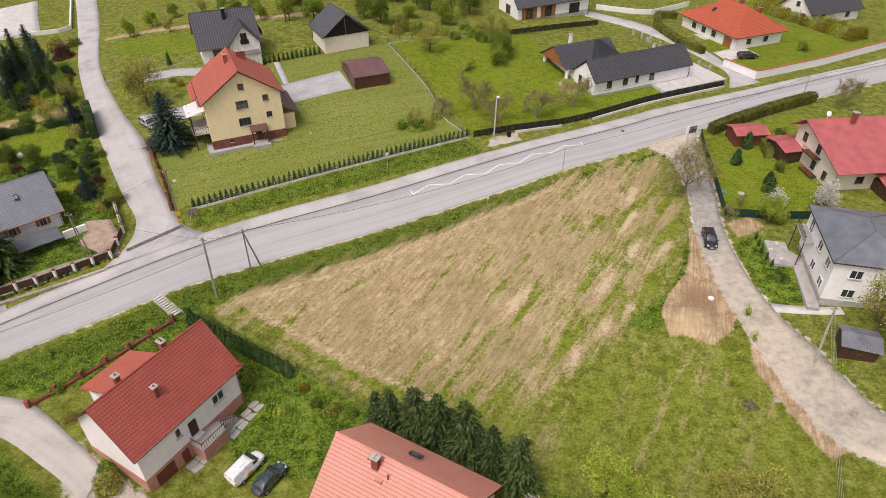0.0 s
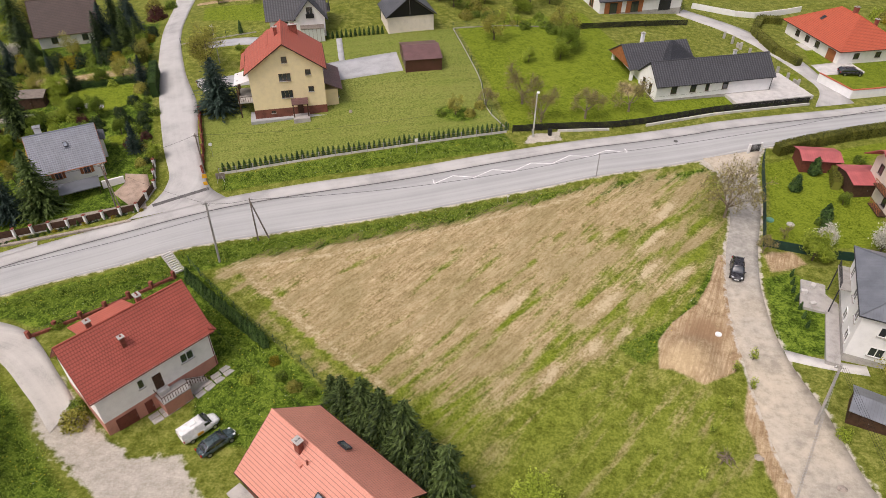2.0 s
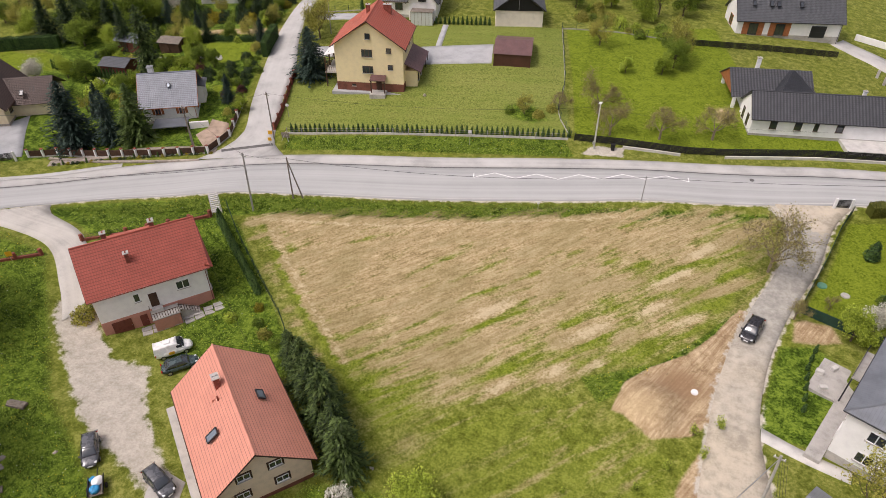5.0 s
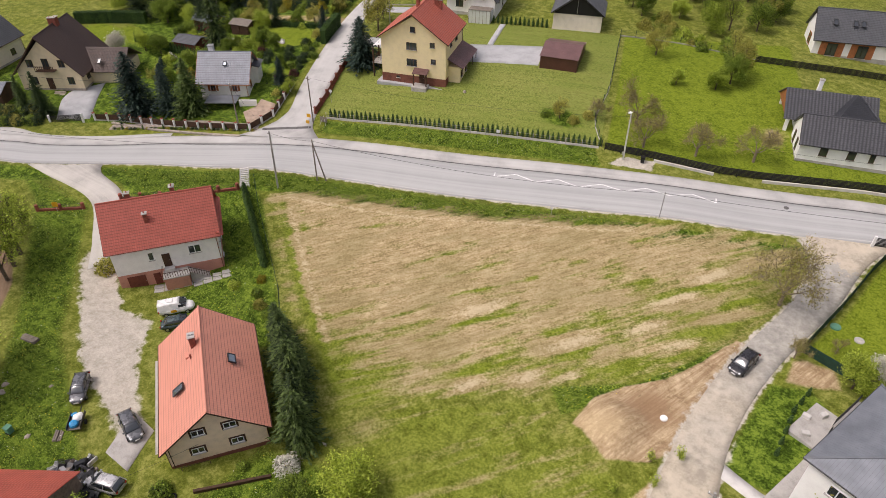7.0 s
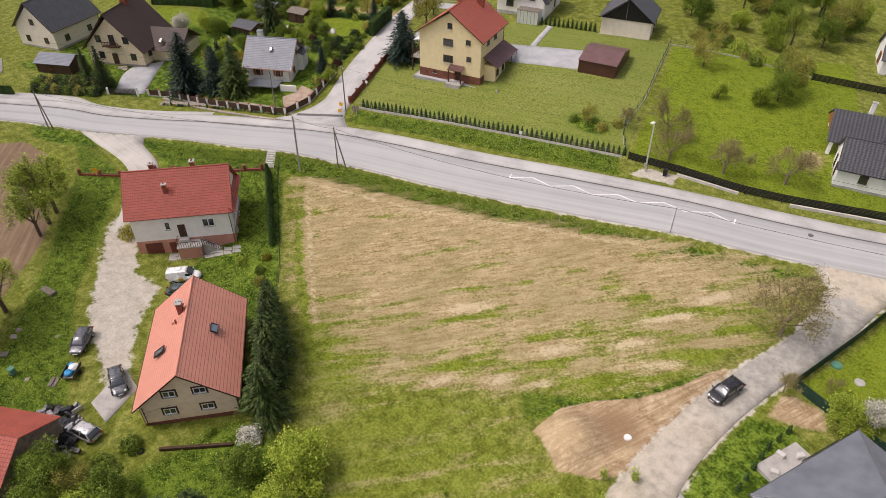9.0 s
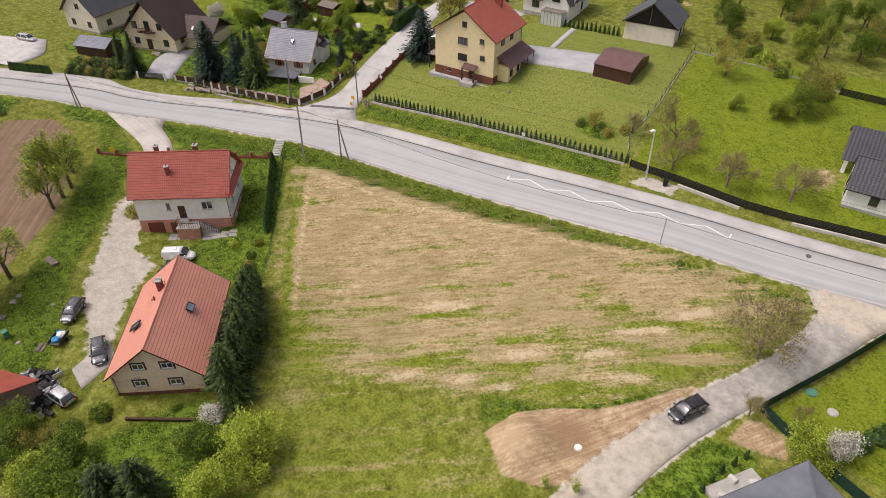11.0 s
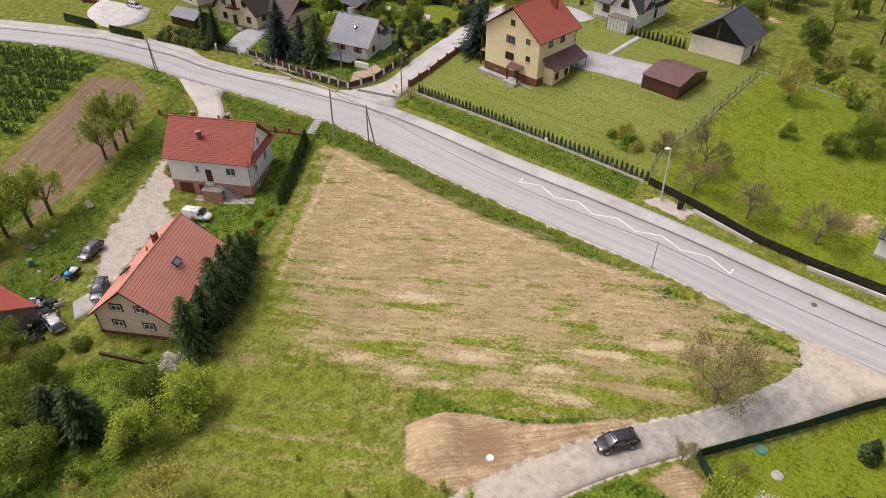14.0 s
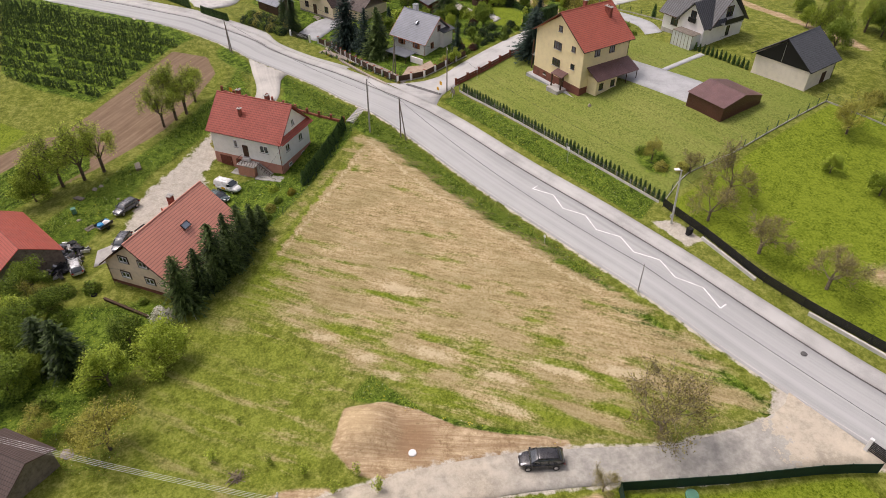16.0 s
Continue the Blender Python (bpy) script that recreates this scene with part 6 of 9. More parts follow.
def column(seed, h, r, leaf, n=320, size=0.12, power=0.6):
    """A dense upright shrub: blades on a pointed column round a dark core."""
    rng = np.random.default_rng(seed)
    f = rng.uniform(0, 1, n)
    a = rng.uniform(0, 2 * math.pi, n)
    prof = r * np.minimum(1, 0.55 + f * 2) * (1 - f) ** power
    prof = prof * (1 + 0.12 * np.sin(a * 3 + f * 7)) * rng.uniform(0.8, 1.08, n)
    c = np.stack([np.cos(a) * prof, np.sin(a) * prof, 0.02 + f * h], -1)
    nn = np.stack([np.cos(a), np.sin(a), np.full(n, 0.4)], -1) + rng.normal(0, 0.35, (n, 3))
    u = np.tile([0, 0, 1.0], (n, 1)) + rng.normal(0, 0.25, (n, 3))
    w = rng.uniform(0.7, 1.3, n) * size
    crown = quads_mesh("crown", c, nn, u, w, w * 2.2, M[leaf])
    segs = [(Vector((0, 0, -0.2)), Vector((0, 0, h * 0.3)), r * 0.6, r * 0.72), (Vector((0, 0, h * 0.3)), Vector((0, 0, h * 0.9)), r * 0.72, 0.02)]
    return wood_mesh("trunk", segs, M[leaf]), crown


def shrub(seed, h, r, leaf, n=700, size=0.16):
    rng = np.random.default_rng(seed)
    d = rng.normal(0, 1, (n, 3))
    d /= np.linalg.norm(d, axis=1, keepdims=True)
    d[:, 2] = np.abs(d[:, 2])
    lump = np.array([0.8 + 0.45 * noise.noise((float(v[0]) * 1.7 + seed, float(v[1]) * 1.7, float(v[2]) * 1.7)) for v in d])
    c = d * (lump * rng.uniform(0.72, 1.08, n))[:, None] * np.array([r, r, h])
    nn = d + rng.normal(0, 0.5, d.shape)
    w = rng.uniform(0.6, 1.3, n) * size
    crown = quads_mesh("crown", c, nn, rng.normal(0, 1, d.shape), w, w * 1.5, M[leaf])
    stems = []
    for k in range(7):
        a = k * 0.9
        stems.append((Vector((0, 0, -0.2)), Vector((math.cos(a) * r * 0.5, math.sin(a) * r * 0.5, h * 0.65)), 0.05, 0.02))
    return wood_mesh("trunk", stems, M["bark"]), crown


STOCK = {}


def stock(key, maker, label, category, name="tree"):
    """Grow one plant of a kind, kept out of the way below until it is first planted."""
    wood, crown = maker
    STOCK[key] = (wood, crown, label, category, name)


def plant(key, x, y, size=1.0, turn=None, label="", group="", wide=1.0, dz=0.0):
    wood, crown, lab, cat, name = STOCK[key]
    t = random.uniform(0, 360) if turn is None else turn
    e = new(name)
    e.empty_display_size = 0.3
    e.matrix_basis = at(x, y, t, dz - 0.04) @ Matrix.Diagonal((size * wide, size * wide, size, 1))
    tagged(e, label or lab, cat, group)
    for n, me in (("trunk", wood), ("crown", crown)):
        o = new(n, me)
        o.parent = e
    return e


# each stock plant is 1 unit = its natural size in metres
stock("spring_a", broadleaf(3, 5.5, 3.4, "leaf_spring", 24, 0.14, thin=0.72), "broadleaf tree in fresh bright green spring leaf", "tree")
stock("spring_b", broadleaf(8, 5.0, 3.6, "leaf_spring", 24, 0.14, thin=0.7), "young tree in bright yellow-green leaf", "tree")
stock("mid_a", broadleaf(5, 6.0, 3.6, "leaf_mid", 22, 0.15, thin=0.75), "broadleaf tree in mid-green leaf", "tree")
stock("olive_a", broadleaf(11, 6.5, 4.2, "leaf_olive", 13, 0.13, thin=0.68), "old fruit tree with olive-brown opening leaves", "tree")
stock("bronze_a", broadleaf(17, 6.5, 5.0, "leaf_bronze", 2, 0.1, "bark_pale", 4, 7, jitter=0.2), "walnut tree with sparse bronze young leaves", "tree")
stock("bare_a", broadleaf(23, 5.2, 3.4, "leaf_bronze", 2, 0.075, "bark_pale", 4, 5, jitter=0.2), "almost bare fruit tree with fine twigs", "tree")
stock("bare_b", broadleaf(29, 6.8, 3.0, "leaf_spring", 3, 0.1, "bark", 4, 5, 0.35, jitter=0.2), "tall fruit tree with thin fresh leaves", "tree")
stock("sapling", broadleaf(37, 5.0, 2.2, "leaf_spring", 3, 0.3, "bark", 2, 5, 0.2, jitter=0.3), "young sapling with a few bright leaves", "tree")
stock("white_a", broadleaf(31, 4.6, 3.0, "leaf_white", 7, 0.16), "fruit tree in white blossom", "tree")
stock("spruce_a", spruce(2, 10.0, 2.9, "needle_dark", 0.35, 1.1, 0.7), "tall dark green spruce tree", "conifer")
stock("spruce_b", spruce(4, 9.0, 2.5, "needle_green", 0.5, 1.2, 0.7), "dense dark conifer with drooping boughs", "conifer")
stock("shaggy_a", spruce(14, 8.5, 2.3, "needle_green", 0.75, 1.15, 0.42, 0.5), "shaggy green conifer with drooping boughs", "conifer")
stock("shaggy_b", spruce(19, 8.0, 2.2, "needle_green", 0.85, 1.1, 0.46, 0.55), "ragged green conifer with hanging branches", "conifer")
stock("blue_a", spruce(6, 9.5, 3.1, "needle_blue", 0.3, 1.15, 0.66), "broad blue-green garden spruce", "conifer")
for _k in range(3):
    stock(f"thuja_{_k}", column(40 + _k, 1.55, 0.3, "needle_thuja"), "small pointed thuja in a clipped row", "shrub", "thuja")
stock("thuja_tall", column(50, 2.6, 0.5, "needle_thuja", 520, 0.14), "dark green pointed thuja shrub", "shrub", "thuja")
for _k, _l, _d in ((0, "leaf_mid", "rounded green garden shrub"), (1, "leaf_spring", "bright green garden shrub"), (2, "leaf_olive", "loose olive-green garden shrub"), (3, "leaf_purple", "dark purple-leaved garden shrub"), (4, "leaf_white", "shrub in white blossom"), (5, "leaf_yellow", "golden-yellow leaved garden shrub"), (6, "needle_dark", "low dark conifer shrub")):
    stock(f"shrub_{_k}", shrub(60 + _k, 1.5, 1.2, _l, 1300, 0.12), _d, "shrub", "shrub")

# conifers along the salmon-roofed house
for x, y, s, k in ((7.6, 38.9, 0.92, "shaggy_a"), (5.0, 40.8, 0.86, "shaggy_b"), (2.2, 42.5, 0.98, "shaggy_a"), (-0.6, 44.0, 0.96, "shaggy_b"), (-3.2, 45.4, 0.84, "shaggy_a"), (-5.8, 46.6, 0.7, "shaggy_b"), (3.8, 42.6, 0.62, "shaggy_b"), (0.8, 44.6, 0.6, "shaggy_a"), (-7.6, 47.6, 0.5, "shaggy_a")):
    plant(k, x, y, s * 1.15, group="conifers along the house wall", wide=1.05)
# meadow trees below
plant("shaggy_b", 17.0, 27.8, 1.02, wide=1.35, label="dark spruce among the orchard trees")
plant("shaggy_a", 15.0, 25.0, 0.85, wide=1.35, label="dark conifer beside the orchard trees")
for k, x, y, s in (("spring_a", 19.9, 32.6, 1.0), ("spring_b", 16.8, 38.0, 1.05), ("olive_a", 29.2, 35.0, 0.95), ("mid_a", 13.4, 33.4, 0.75), ("olive_a", 26.8, 27.8, 0.55), ("mid_a", 11.5, 20.6, 0.95), ("spring_a", 8.6, 19.4, 0.85), ("mid_a", 13.5, 22.6, 0.8), ("mid_a", 1.0, 18.4, 0.8), ("spring_b", 17.6, 23.6, 0.7), ("mid_a", 20.0, 22.5, 0.9), ("mid_a", 4.2, 17.0, 0.75), ("mid_a", 6.6, 22.6, 0.7), ("olive_a", 4.5, 20.6, 0.6), ("spring_b", 14.8, 19.4, 0.85), ("mid_a", 22.6, 18.6, 0.9)):
    plant(k, x, y, s * 1.12, wide=1.15)
plant("shrub_4", 8.9, 36.2, 1.35, label="lilac shrub in pale blossom by the house corner")
for x, y, s, k in ((2.2, 26.0, 1.2, 0), (2.6, 23.0, 1.2, 0), (5.5, 33.2, 0.7, 0), (8.5, 23.5, 1.5, 0), (12.0, 21.5, 1.6, 1), (22.5, 26.5, 1.3, 0), (27.0, 31.0, 0.9, 2), (-34.6, 38.6, 1.5, 2), (-35.4, 40.4, 1.1, 0), (-18.6, 48.6, 0.9, 1), (-14.8, 49.6, 0.8, 0), (-12.8, 48.6, 0.9, 2), (-16.5, 51.6, 0.7, 5), (-10.6, 48.2, 0.8, 0), (-44.6, 50.0, 0.9, 0), (-41.6, 46.4, 0.8, 2), (-38.6, 50.0, 0.9, 5)):
    plant(f"shrub_{k}", x, y, s)
# the lane
plant("bronze_a", 38.6, 88.3, 1.5)
plant("bare_a", 42.9, 81.2, 0.75)
plant("bare_a", 46.2, 84.6, 0.5)
for x, y, s in ((49.5, 96.4, 0.95), (53.0, 101.2, 1.0), (51.5, 86.1, 0.8), (52.1, 88.3, 0.9), (52.6, 90.2, 0.8)):
    plant("thuja_tall", x, y, s * 1.15, wide=1.9, label="clipped conifer cone on the lawn")
for x, y, s, k in ((49.0, 80.4, 1.0, "spring_b"), (50.8, 83.3, 0.85, "white_a"), (57.5, 82.4, 1.1, "white_a"), (52.4, 56.6, 1.35, "olive_a"), (77.0, 115.9, 1.0, "bronze_a"), (39.0, 61.3, 0.4, "sapling"), (38.4, 57.2, 0.36, "sapling"), (36.9, 59.4, 0.36, "sapling"), (35.7, 54.4, 0.3, "sapling"), (33.7, 51.0, 0.26, "sapling"), (32.2, 45.3, 0.36, "sapling"), (27.8, 47.4, 0.22, "sapling"), (55.5, 93.5, 0.4, "mid_a")):
    plant(k, x, y, s)
for i in range(7):
    plant("thuja_0", 45.9 - 0.12 * i + 0.3 * (i > 4) * (i - 4), 67.5 + 1.55 * i, 0.85, group="young thujas beside the terrace")
for x, y, s, k in ((46.5, 52.2, 0.8, 1), (51.6, 88.6, 0.9, 0), (56.2, 101.6, 1.1, 0), (57.0, 104.8, 1.1, 1), (60.5, 105.4, 1.0, 0)):
    plant(f"shrub_{k}", x, y, s)
# rows of thujas: the yellow house's front, the red house's side
for i in range(57):
    f = i / 56
    plant(f"thuja_{i % 3}", -38.2 + 42.4 * f, 83.35 + 19.9 * f, random.uniform(0.88, 1.12), group="thuja row along the road", label="small dark thuja in a row along the fence")
for i in range(20):
    f = i / 19
    plant("thuja_tall", -32.2 + 13.6 * f, 60.6 - 7.0 * f, random.uniform(0.9, 1.1), group="thuja row beside the red house", wide=1.15)
for i in range(13):
    f = i / 12
    plant("thuja_0", -35.6 + 10.2 * f, 126.2 + 4.4 * f, random.uniform(0.95, 1.15), group="thuja row before the barn")
# yellow house garden and orchard
plant("blue_a", -45.8, 98.2, 1.02, wide=1.5, label="broad blue spruce beside the yellow house")
plant("olive_a", -54.0, 110.6, 1.45)
plant("olive_a", -57.6, 115.5, 0.9)
for x, y, s, k in ((-7.4, 104.6, 0.9, 0), (-2.4, 105.8, 1.0, 2), (-1.2, 108.4, 1.0, 2), (-44.0, 116.0, 0.7, 6), (-47.0, 119.0, 0.7, 0), (-50.0, 117.5, 0.8, 5), (-52.0, 119.5, 0.8, 0)):
    plant(f"shrub_{k}", x, y, s)
plant("thuja_tall", -55.0, 126.5, 1.1)
for k, x, y, s in (("olive_a", -2.7, 134.0, 1.05), ("olive_a", -5.0, 105.4, 0.62), ("spring_a", 5.3, 126.4, 0.6), ("spring_b", 11.2, 129.6, 0.85), ("mid_a", 12.2, 133.4, 1.05), ("olive_a", 11.6, 136.8, 1.25), ("bare_a", 5.9, 111.6, 1.55), ("bare_a", 17.2, 109.9, 1.35), ("bare_a", 24.6, 114.0, 1.4), ("bare_a", 9.8, 107.0, 1.3), ("bare_a", -0.2, 109.0, 0.85), ("spring_b", 83.0, 147.0, 0.7)):
    plant(k, x, y, s, wide=1.3 if k == "bare_a" else 1.0)
# fruit trees at the ploughed strip
for k, x, y, s in (("bare_b", -40.6, 28.4, 0.95), ("bare_b", -42.8, 30.2, 1.1), ("bare_b", -44.8, 31.8, 1.15), ("bare_b", -49.0, 32.9, 0.85), ("bare_b", -24.2, 15.2, 1.0), ("bare_b", -25.6, 18.2, 1.15), ("bare_b", -27.6, 20.8, 1.1), ("bare_b", -22.8, 13.0, 0.95), ("spring_a", -20.6, 12.2, 0.8)):
    plant(k, x, y, s * 1.4, wide=1.2)
# firs and garden west of the side road
for k, x, y, s in (("spruce_a", -80.5, 51.0, 0.85), ("spruce_b", -83.5, 49.0, 0.8), ("blue_a", -86.0, 133.0, 1.1), ("blue_a", -81.0, 127.5, 0.9), ("spruce_a", -83.5, 119.0, 0.9), ("spruce_b", -76.5, 122.0, 0.7), ("spruce_a", -92.0, 92.0, 1.0)):
    plant(k, x, y, s)
for k, x, y, s, w in (("blue_a", -69.2, 63.2, 1.25, 1.3), ("blue_a", -63.9, 66.8, 1.0, 1.0), ("spruce_b", -60.2, 69.2, 1.15, 1.35)):
    plant(k, x, y, s, wide=w, group="tall firs behind the pillared fence")
def in_poly(x, y, poly):
    odd = False
    for (ax, ay), (bx, by) in zip(poly, poly[1:] + poly[:1]):
        if (ay > y) != (by > y) and x < (bx - ax) * (y - ay) / (by - ay) + ax:
            odd = not odd
    return odd


def box_hedge(label, pts, w, h, leaf, dense=240, group=""):
    """A clipped hedge with flat top and sides, a leafy skin round a dense core."""
    e = thing("hedge", label, "hedge", Matrix(), group)
    line = [Vector(p) for p in pts]
    n = max(2, int(length_of(line) / 1.0) + 1)
    q = evenly(line, n)
    rng = np.random.default_rng(int(abs(pts[0][0]) * 10))
    bm = bmesh.new()
    C, N = [], []
    for a, b in zip(q, q[1:]):
        za, zb = float(gz(a.x, a.y)), float(gz(b.x, b.y))
        slab(bm, Vector((a.x, a.y, za)), Vector((b.x, b.y, zb)), w / 2 - 0.12, -0.2, h - 0.12)
        d = (b - a).normalized()
        side = Vector((-d.y, d.x))
        for k in range(int(dense * (b - a).length * (w + 2 * h) / 3)):
            f, v = rng.random(), rng.random() * (w + 2 * h)
            c = a.lerp(b, f)
            z = za + (zb - za) * f
            swell = 1 + 0.14 * noise.noise((c.x * 0.8, c.y * 0.8, v))
            if v < w:
                off, up, nn = (v - w / 2), h * swell, (0, 0, 1)
            else:
                s = 1 if v < w + h else -1
                off, up, nn = s * w / 2 * swell, (v - w) % h, (side.x * s, side.y * s, 0.3)
            C.append((c.x + side.x * off, c.y + side.y * off, z + up + rng.normal(0, 0.04)))
            N.append(tuple(np.array(nn) + rng.normal(0, 0.45, 3)))
    part("core", bm, M[leaf], e)
    m = len(C)
    size = rng.uniform(0.1, 0.2, m)
    part("foliage", quads_mesh("foliage", C, N, rng.normal(0, 1, (m, 3)), size, size * 1.4, M[leaf]), M[leaf], e)


def slab(bm, a, b, half, z0, z1):
    """An upright slab from a to b following the ground."""
    d = Vector((b.x - a.x, b.y - a.y)).normalized()
    n = Vector((-d.y, d.x, 0)) * half
    v = [bm.verts.new(p) for p in (a - n + Vector((0, 0, z0)), b - n + Vector((0, 0, z0)), b + n + Vector((0, 0, z0)), a + n + Vector((0, 0, z0)), a - n + Vector((0, 0, z1)), b - n + Vector((0, 0, z1)), b + n + Vector((0, 0, z1)), a + n + Vector((0, 0, z1)))]
    for f in ((3, 2, 1, 0), (4, 5, 6, 7), (0, 1, 5, 4), (1, 2, 6, 5), (2, 3, 7, 6), (3, 0, 4, 7)):
        bm.faces.new([v[i] for i in f])


WEST = [(-47.8, 80.0), (-53.0, 78.5), (-60, 82), (-66, 74), (-76, 68), (-78, 76), (-96, 84), (-98, 112), (-84, 122), (-79, 133), (-72, 120)]
FIXED = []


def garden(key, x, y, size, wide=1.0, label="", group=""):
    FIXED.append((x, y, 1.3 * size if "shrub" in key else 1.6))
    plant(key, x, y, size, wide=wide, label=label, group=group)


# clipped shrubs before the chalet, one dark, one golden
for i in range(12):
    f = i / 11
    garden(("shrub_5", "shrub_6", "shrub_0", "thuja_tall", "shrub_6", "shrub_5")[i % 6], -96.0 + 19.6 * f, 110.2 + 3.6 * f, (1.7, 1.8, 1.5, 1.35, 2.0, 1.45)[i % 6], group="clipped shrubs before the chalet")
for k, x, y, s, w in (("blue_a", -95.2, 106.6, 0.75, 1.0), ("spruce_a", -98.0, 114.6, 0.85, 1.2), ("blue_a", -83.4, 121.0, 1.05, 1.1), ("spruce_b", -79.2, 122.0, 0.95, 1.0), ("shaggy_a", -77.4, 86.4, 1.6, 0.95), ("spruce_a", -104.0, 104.0, 1.1, 1.2), ("spruce_a", -110.5, 99.0, 1.15, 1.2), ("shaggy_b", -108.0, 93.0, 1.3, 1.2), ("spruce_b", -115.0, 104.0, 1.2, 1.2), ("spruce_a", -88.6, 131.6, 1.0, 1.1), ("mid_a", -100.4, 101.0, 1.7, 1.1), ("mid_a", -104.6, 97.4, 1.5, 1.2), ("spring_b", -79.6, 99.2, 0.85, 1.1), ("olive_a", -83.6, 100.2, 0.8, 1.2), ("olive_a", -70.2, 106.6, 0.7, 1.2), ("bare_a", -66.4, 105.6, 0.8, 1.0), ("white_a", -99.6, 112.4, 0.8, 1.2), ("white_a", -96.4, 73.6, 0.95, 1.3), ("spring_a", -91.4, 77.2, 0.95, 1.1), ("mid_a", -87.6, 78.6, 0.8, 1.1), ("olive_a", -88.0, 115.6, 0.85, 1.0), ("spring_b", -72.6, 92.6, 0.5, 1.4), ("mid_a", -101.8, 88.6, 1.1, 1.2), ("spring_b", -96.6, 92.0, 0.9, 1.2)):
    garden(k, x, y, s, w)
for x, y, s, k in ((-65.1, 90.2, 1.3, 6), (-60.8, 91.8, 1.4, 6), (-63.2, 94.2, 1.1, 6), (-62.6, 98.0, 1.2, 6), (-60.4, 96.4, 1.1, 0), (-73.8, 90.4, 1.5, 1), (-70.8, 91.6, 1.2, 1), (-68.4, 91.0, 1.0, 3), (-56.2, 86.0, 1.0, 3), (-54.6, 88.2, 1.0, 3), (-53.2, 85.6, 0.8, 2), (-58.6, 85.4, 0.55, 0), (-80.6, 75.2, 1.7, 1), (-82.6, 77.6, 1.3, 1), (-80.2, 80.2, 1.3, 1), (-83.2, 78.6, 1.0, 4), (-57.4, 92.4, 1.2, 6), (-56.8, 95.2, 1.1, 0), (-85.2, 142.4, 2.3, 3), (-89.0, 147.6, 2.2, 2), (-86.6, 150.8, 1.6, 0), (-76.0, 126.8, 1.3, 6), (-75.0, 123.6, 1.2, 5), (-73.6, 119.6, 1.1, 6)):
    garden(f"shrub_{k}", x, y, s)
box_hedge("low dark clipped hedge beside the garden drive", [(-80.2, 101.6), (-72, 103.6), (-63.9, 106.2)], 1.0, 1.0, "needle_thuja")
box_hedge("tall clipped conifer hedge along the side road", [(-59.6, 100.2), (-61.8, 104.0), (-64.0, 108.2)], 1.3, 2.9, "needle_thuja")
box_hedge("golden clipped conifer block by the garden drive", [(-69.6, 112.4), (-71.6, 115.4)], 1.8, 2.6, "leaf_hedge")
box_hedge("tall dark hedge behind the lawn", [(-120, 75.4), (-113, 81.0), (-106.0, 85.6)], 1.4, 2.6, "needle_thuja")
_placed = []
_rng = random.Random(5)


def road_gap(x, y):
    return min(math.hypot(q.x - x, q.y - y) for q in SIDE_W)


def drive_gap(x, y):
    return min(math.hypot(-88 + 24 * k / 12 - x, 104.2 + 7 * k / 12 - y) for k in range(13))


while len(_placed) < 105:
    x, y = _rng.uniform(-98, -47), _rng.uniform(66, 133)
    if not in_poly(x, y, WEST) or road_gap(x, y) < 1.8 or any(math.hypot(x - a, y - b) < 1.7 for a, b in _placed) or math.hypot(x + 60, y - 79) < 8 or math.hypot(x + 92, y - 62) < 13 or drive_gap(x, y) < 2.8:
        continue
    if any(math.hypot(x - a, y - b) < r for a, b, r in FIXED) or any(in_poly(x, y, plot) for plot in WEST_LAWNS) or any(math.hypot(x - a, y - b) < 4.2 for a, b in ((-83.6, 83.8), (-90.8, 93.0), (-81.8, 96.0), (-82, 91))):
        continue
    _placed.append((x, y))
    r = _rng.random()
    if r < 0.14:
        plant(_rng.choice(("shaggy_a", "spruce_a", "blue_a")), x, y, _rng.uniform(0.35, 0.65))
    elif r < 0.26:
        plant("mid_a", x, y, _rng.uniform(0.5, 0.75))
    elif r < 0.34:
        plant("spring_b", x, y, _rng.uniform(0.45, 0.65))
    elif r < 0.42:
        plant("olive_a", x, y, _rng.uniform(0.45, 0.65))
    else:
        plant(f"shrub_{_rng.choice((0, 0, 0, 1, 2, 2, 5, 6, 6, 6))}", x, y, _rng.uniform(0.7, 1.3))
# wooded gardens beyond
_rng = random.Random(21)
_placed = []
while len(_placed) < 46:
    x, y = _rng.uniform(-150, -98), _rng.uniform(86, 150)
    if any(math.hypot(x - a, y - b) < 4.0 for a, b in _placed) or any(in_poly(x, y, plot) for plot in WEST_LAWNS) or any(math.hypot(x - a, y - b) < 3.5 for a, b, r in FIXED) or math.hypot(x + 114, y - 118.6) < 5 or math.hypot(x + 96, y - 126) < 9 or y > 146 + (x + 110) * 0.3:
        continue
    _placed.append((x, y))
    plant(_rng.choice(("mid_a", "mid_a", "spruce_a", "shaggy_a", "olive_a", "spring_b")), x, y, _rng.uniform(0.8, 1.3), wide=1.15)
for i in range(7):
    x, y = -74.5 + 1.05 * i, 95.4 + 0.1 * i + 0.5 * (i % 2)
    bm = bmesh.new()
    bmesh.ops.create_icosphere(bm, subdivisions=2, radius=0.55 + 0.15 * (i % 3))
    for v in bm.verts:
        v.co *= 1 + 0.4 * noise.noise(v.co * 1.8 + Vector((i, 0, 0)))
        v.co.z *= 0.6
    ob = new("stone", mesh_of("stone", bm, M["concrete_pale"]))
    ob.matrix_basis = at(x, y, 50 * i, 0.1)
    tagged(ob, "pale boulder of the garden rockery on the lawn edge", "stone", "rockery boulders")
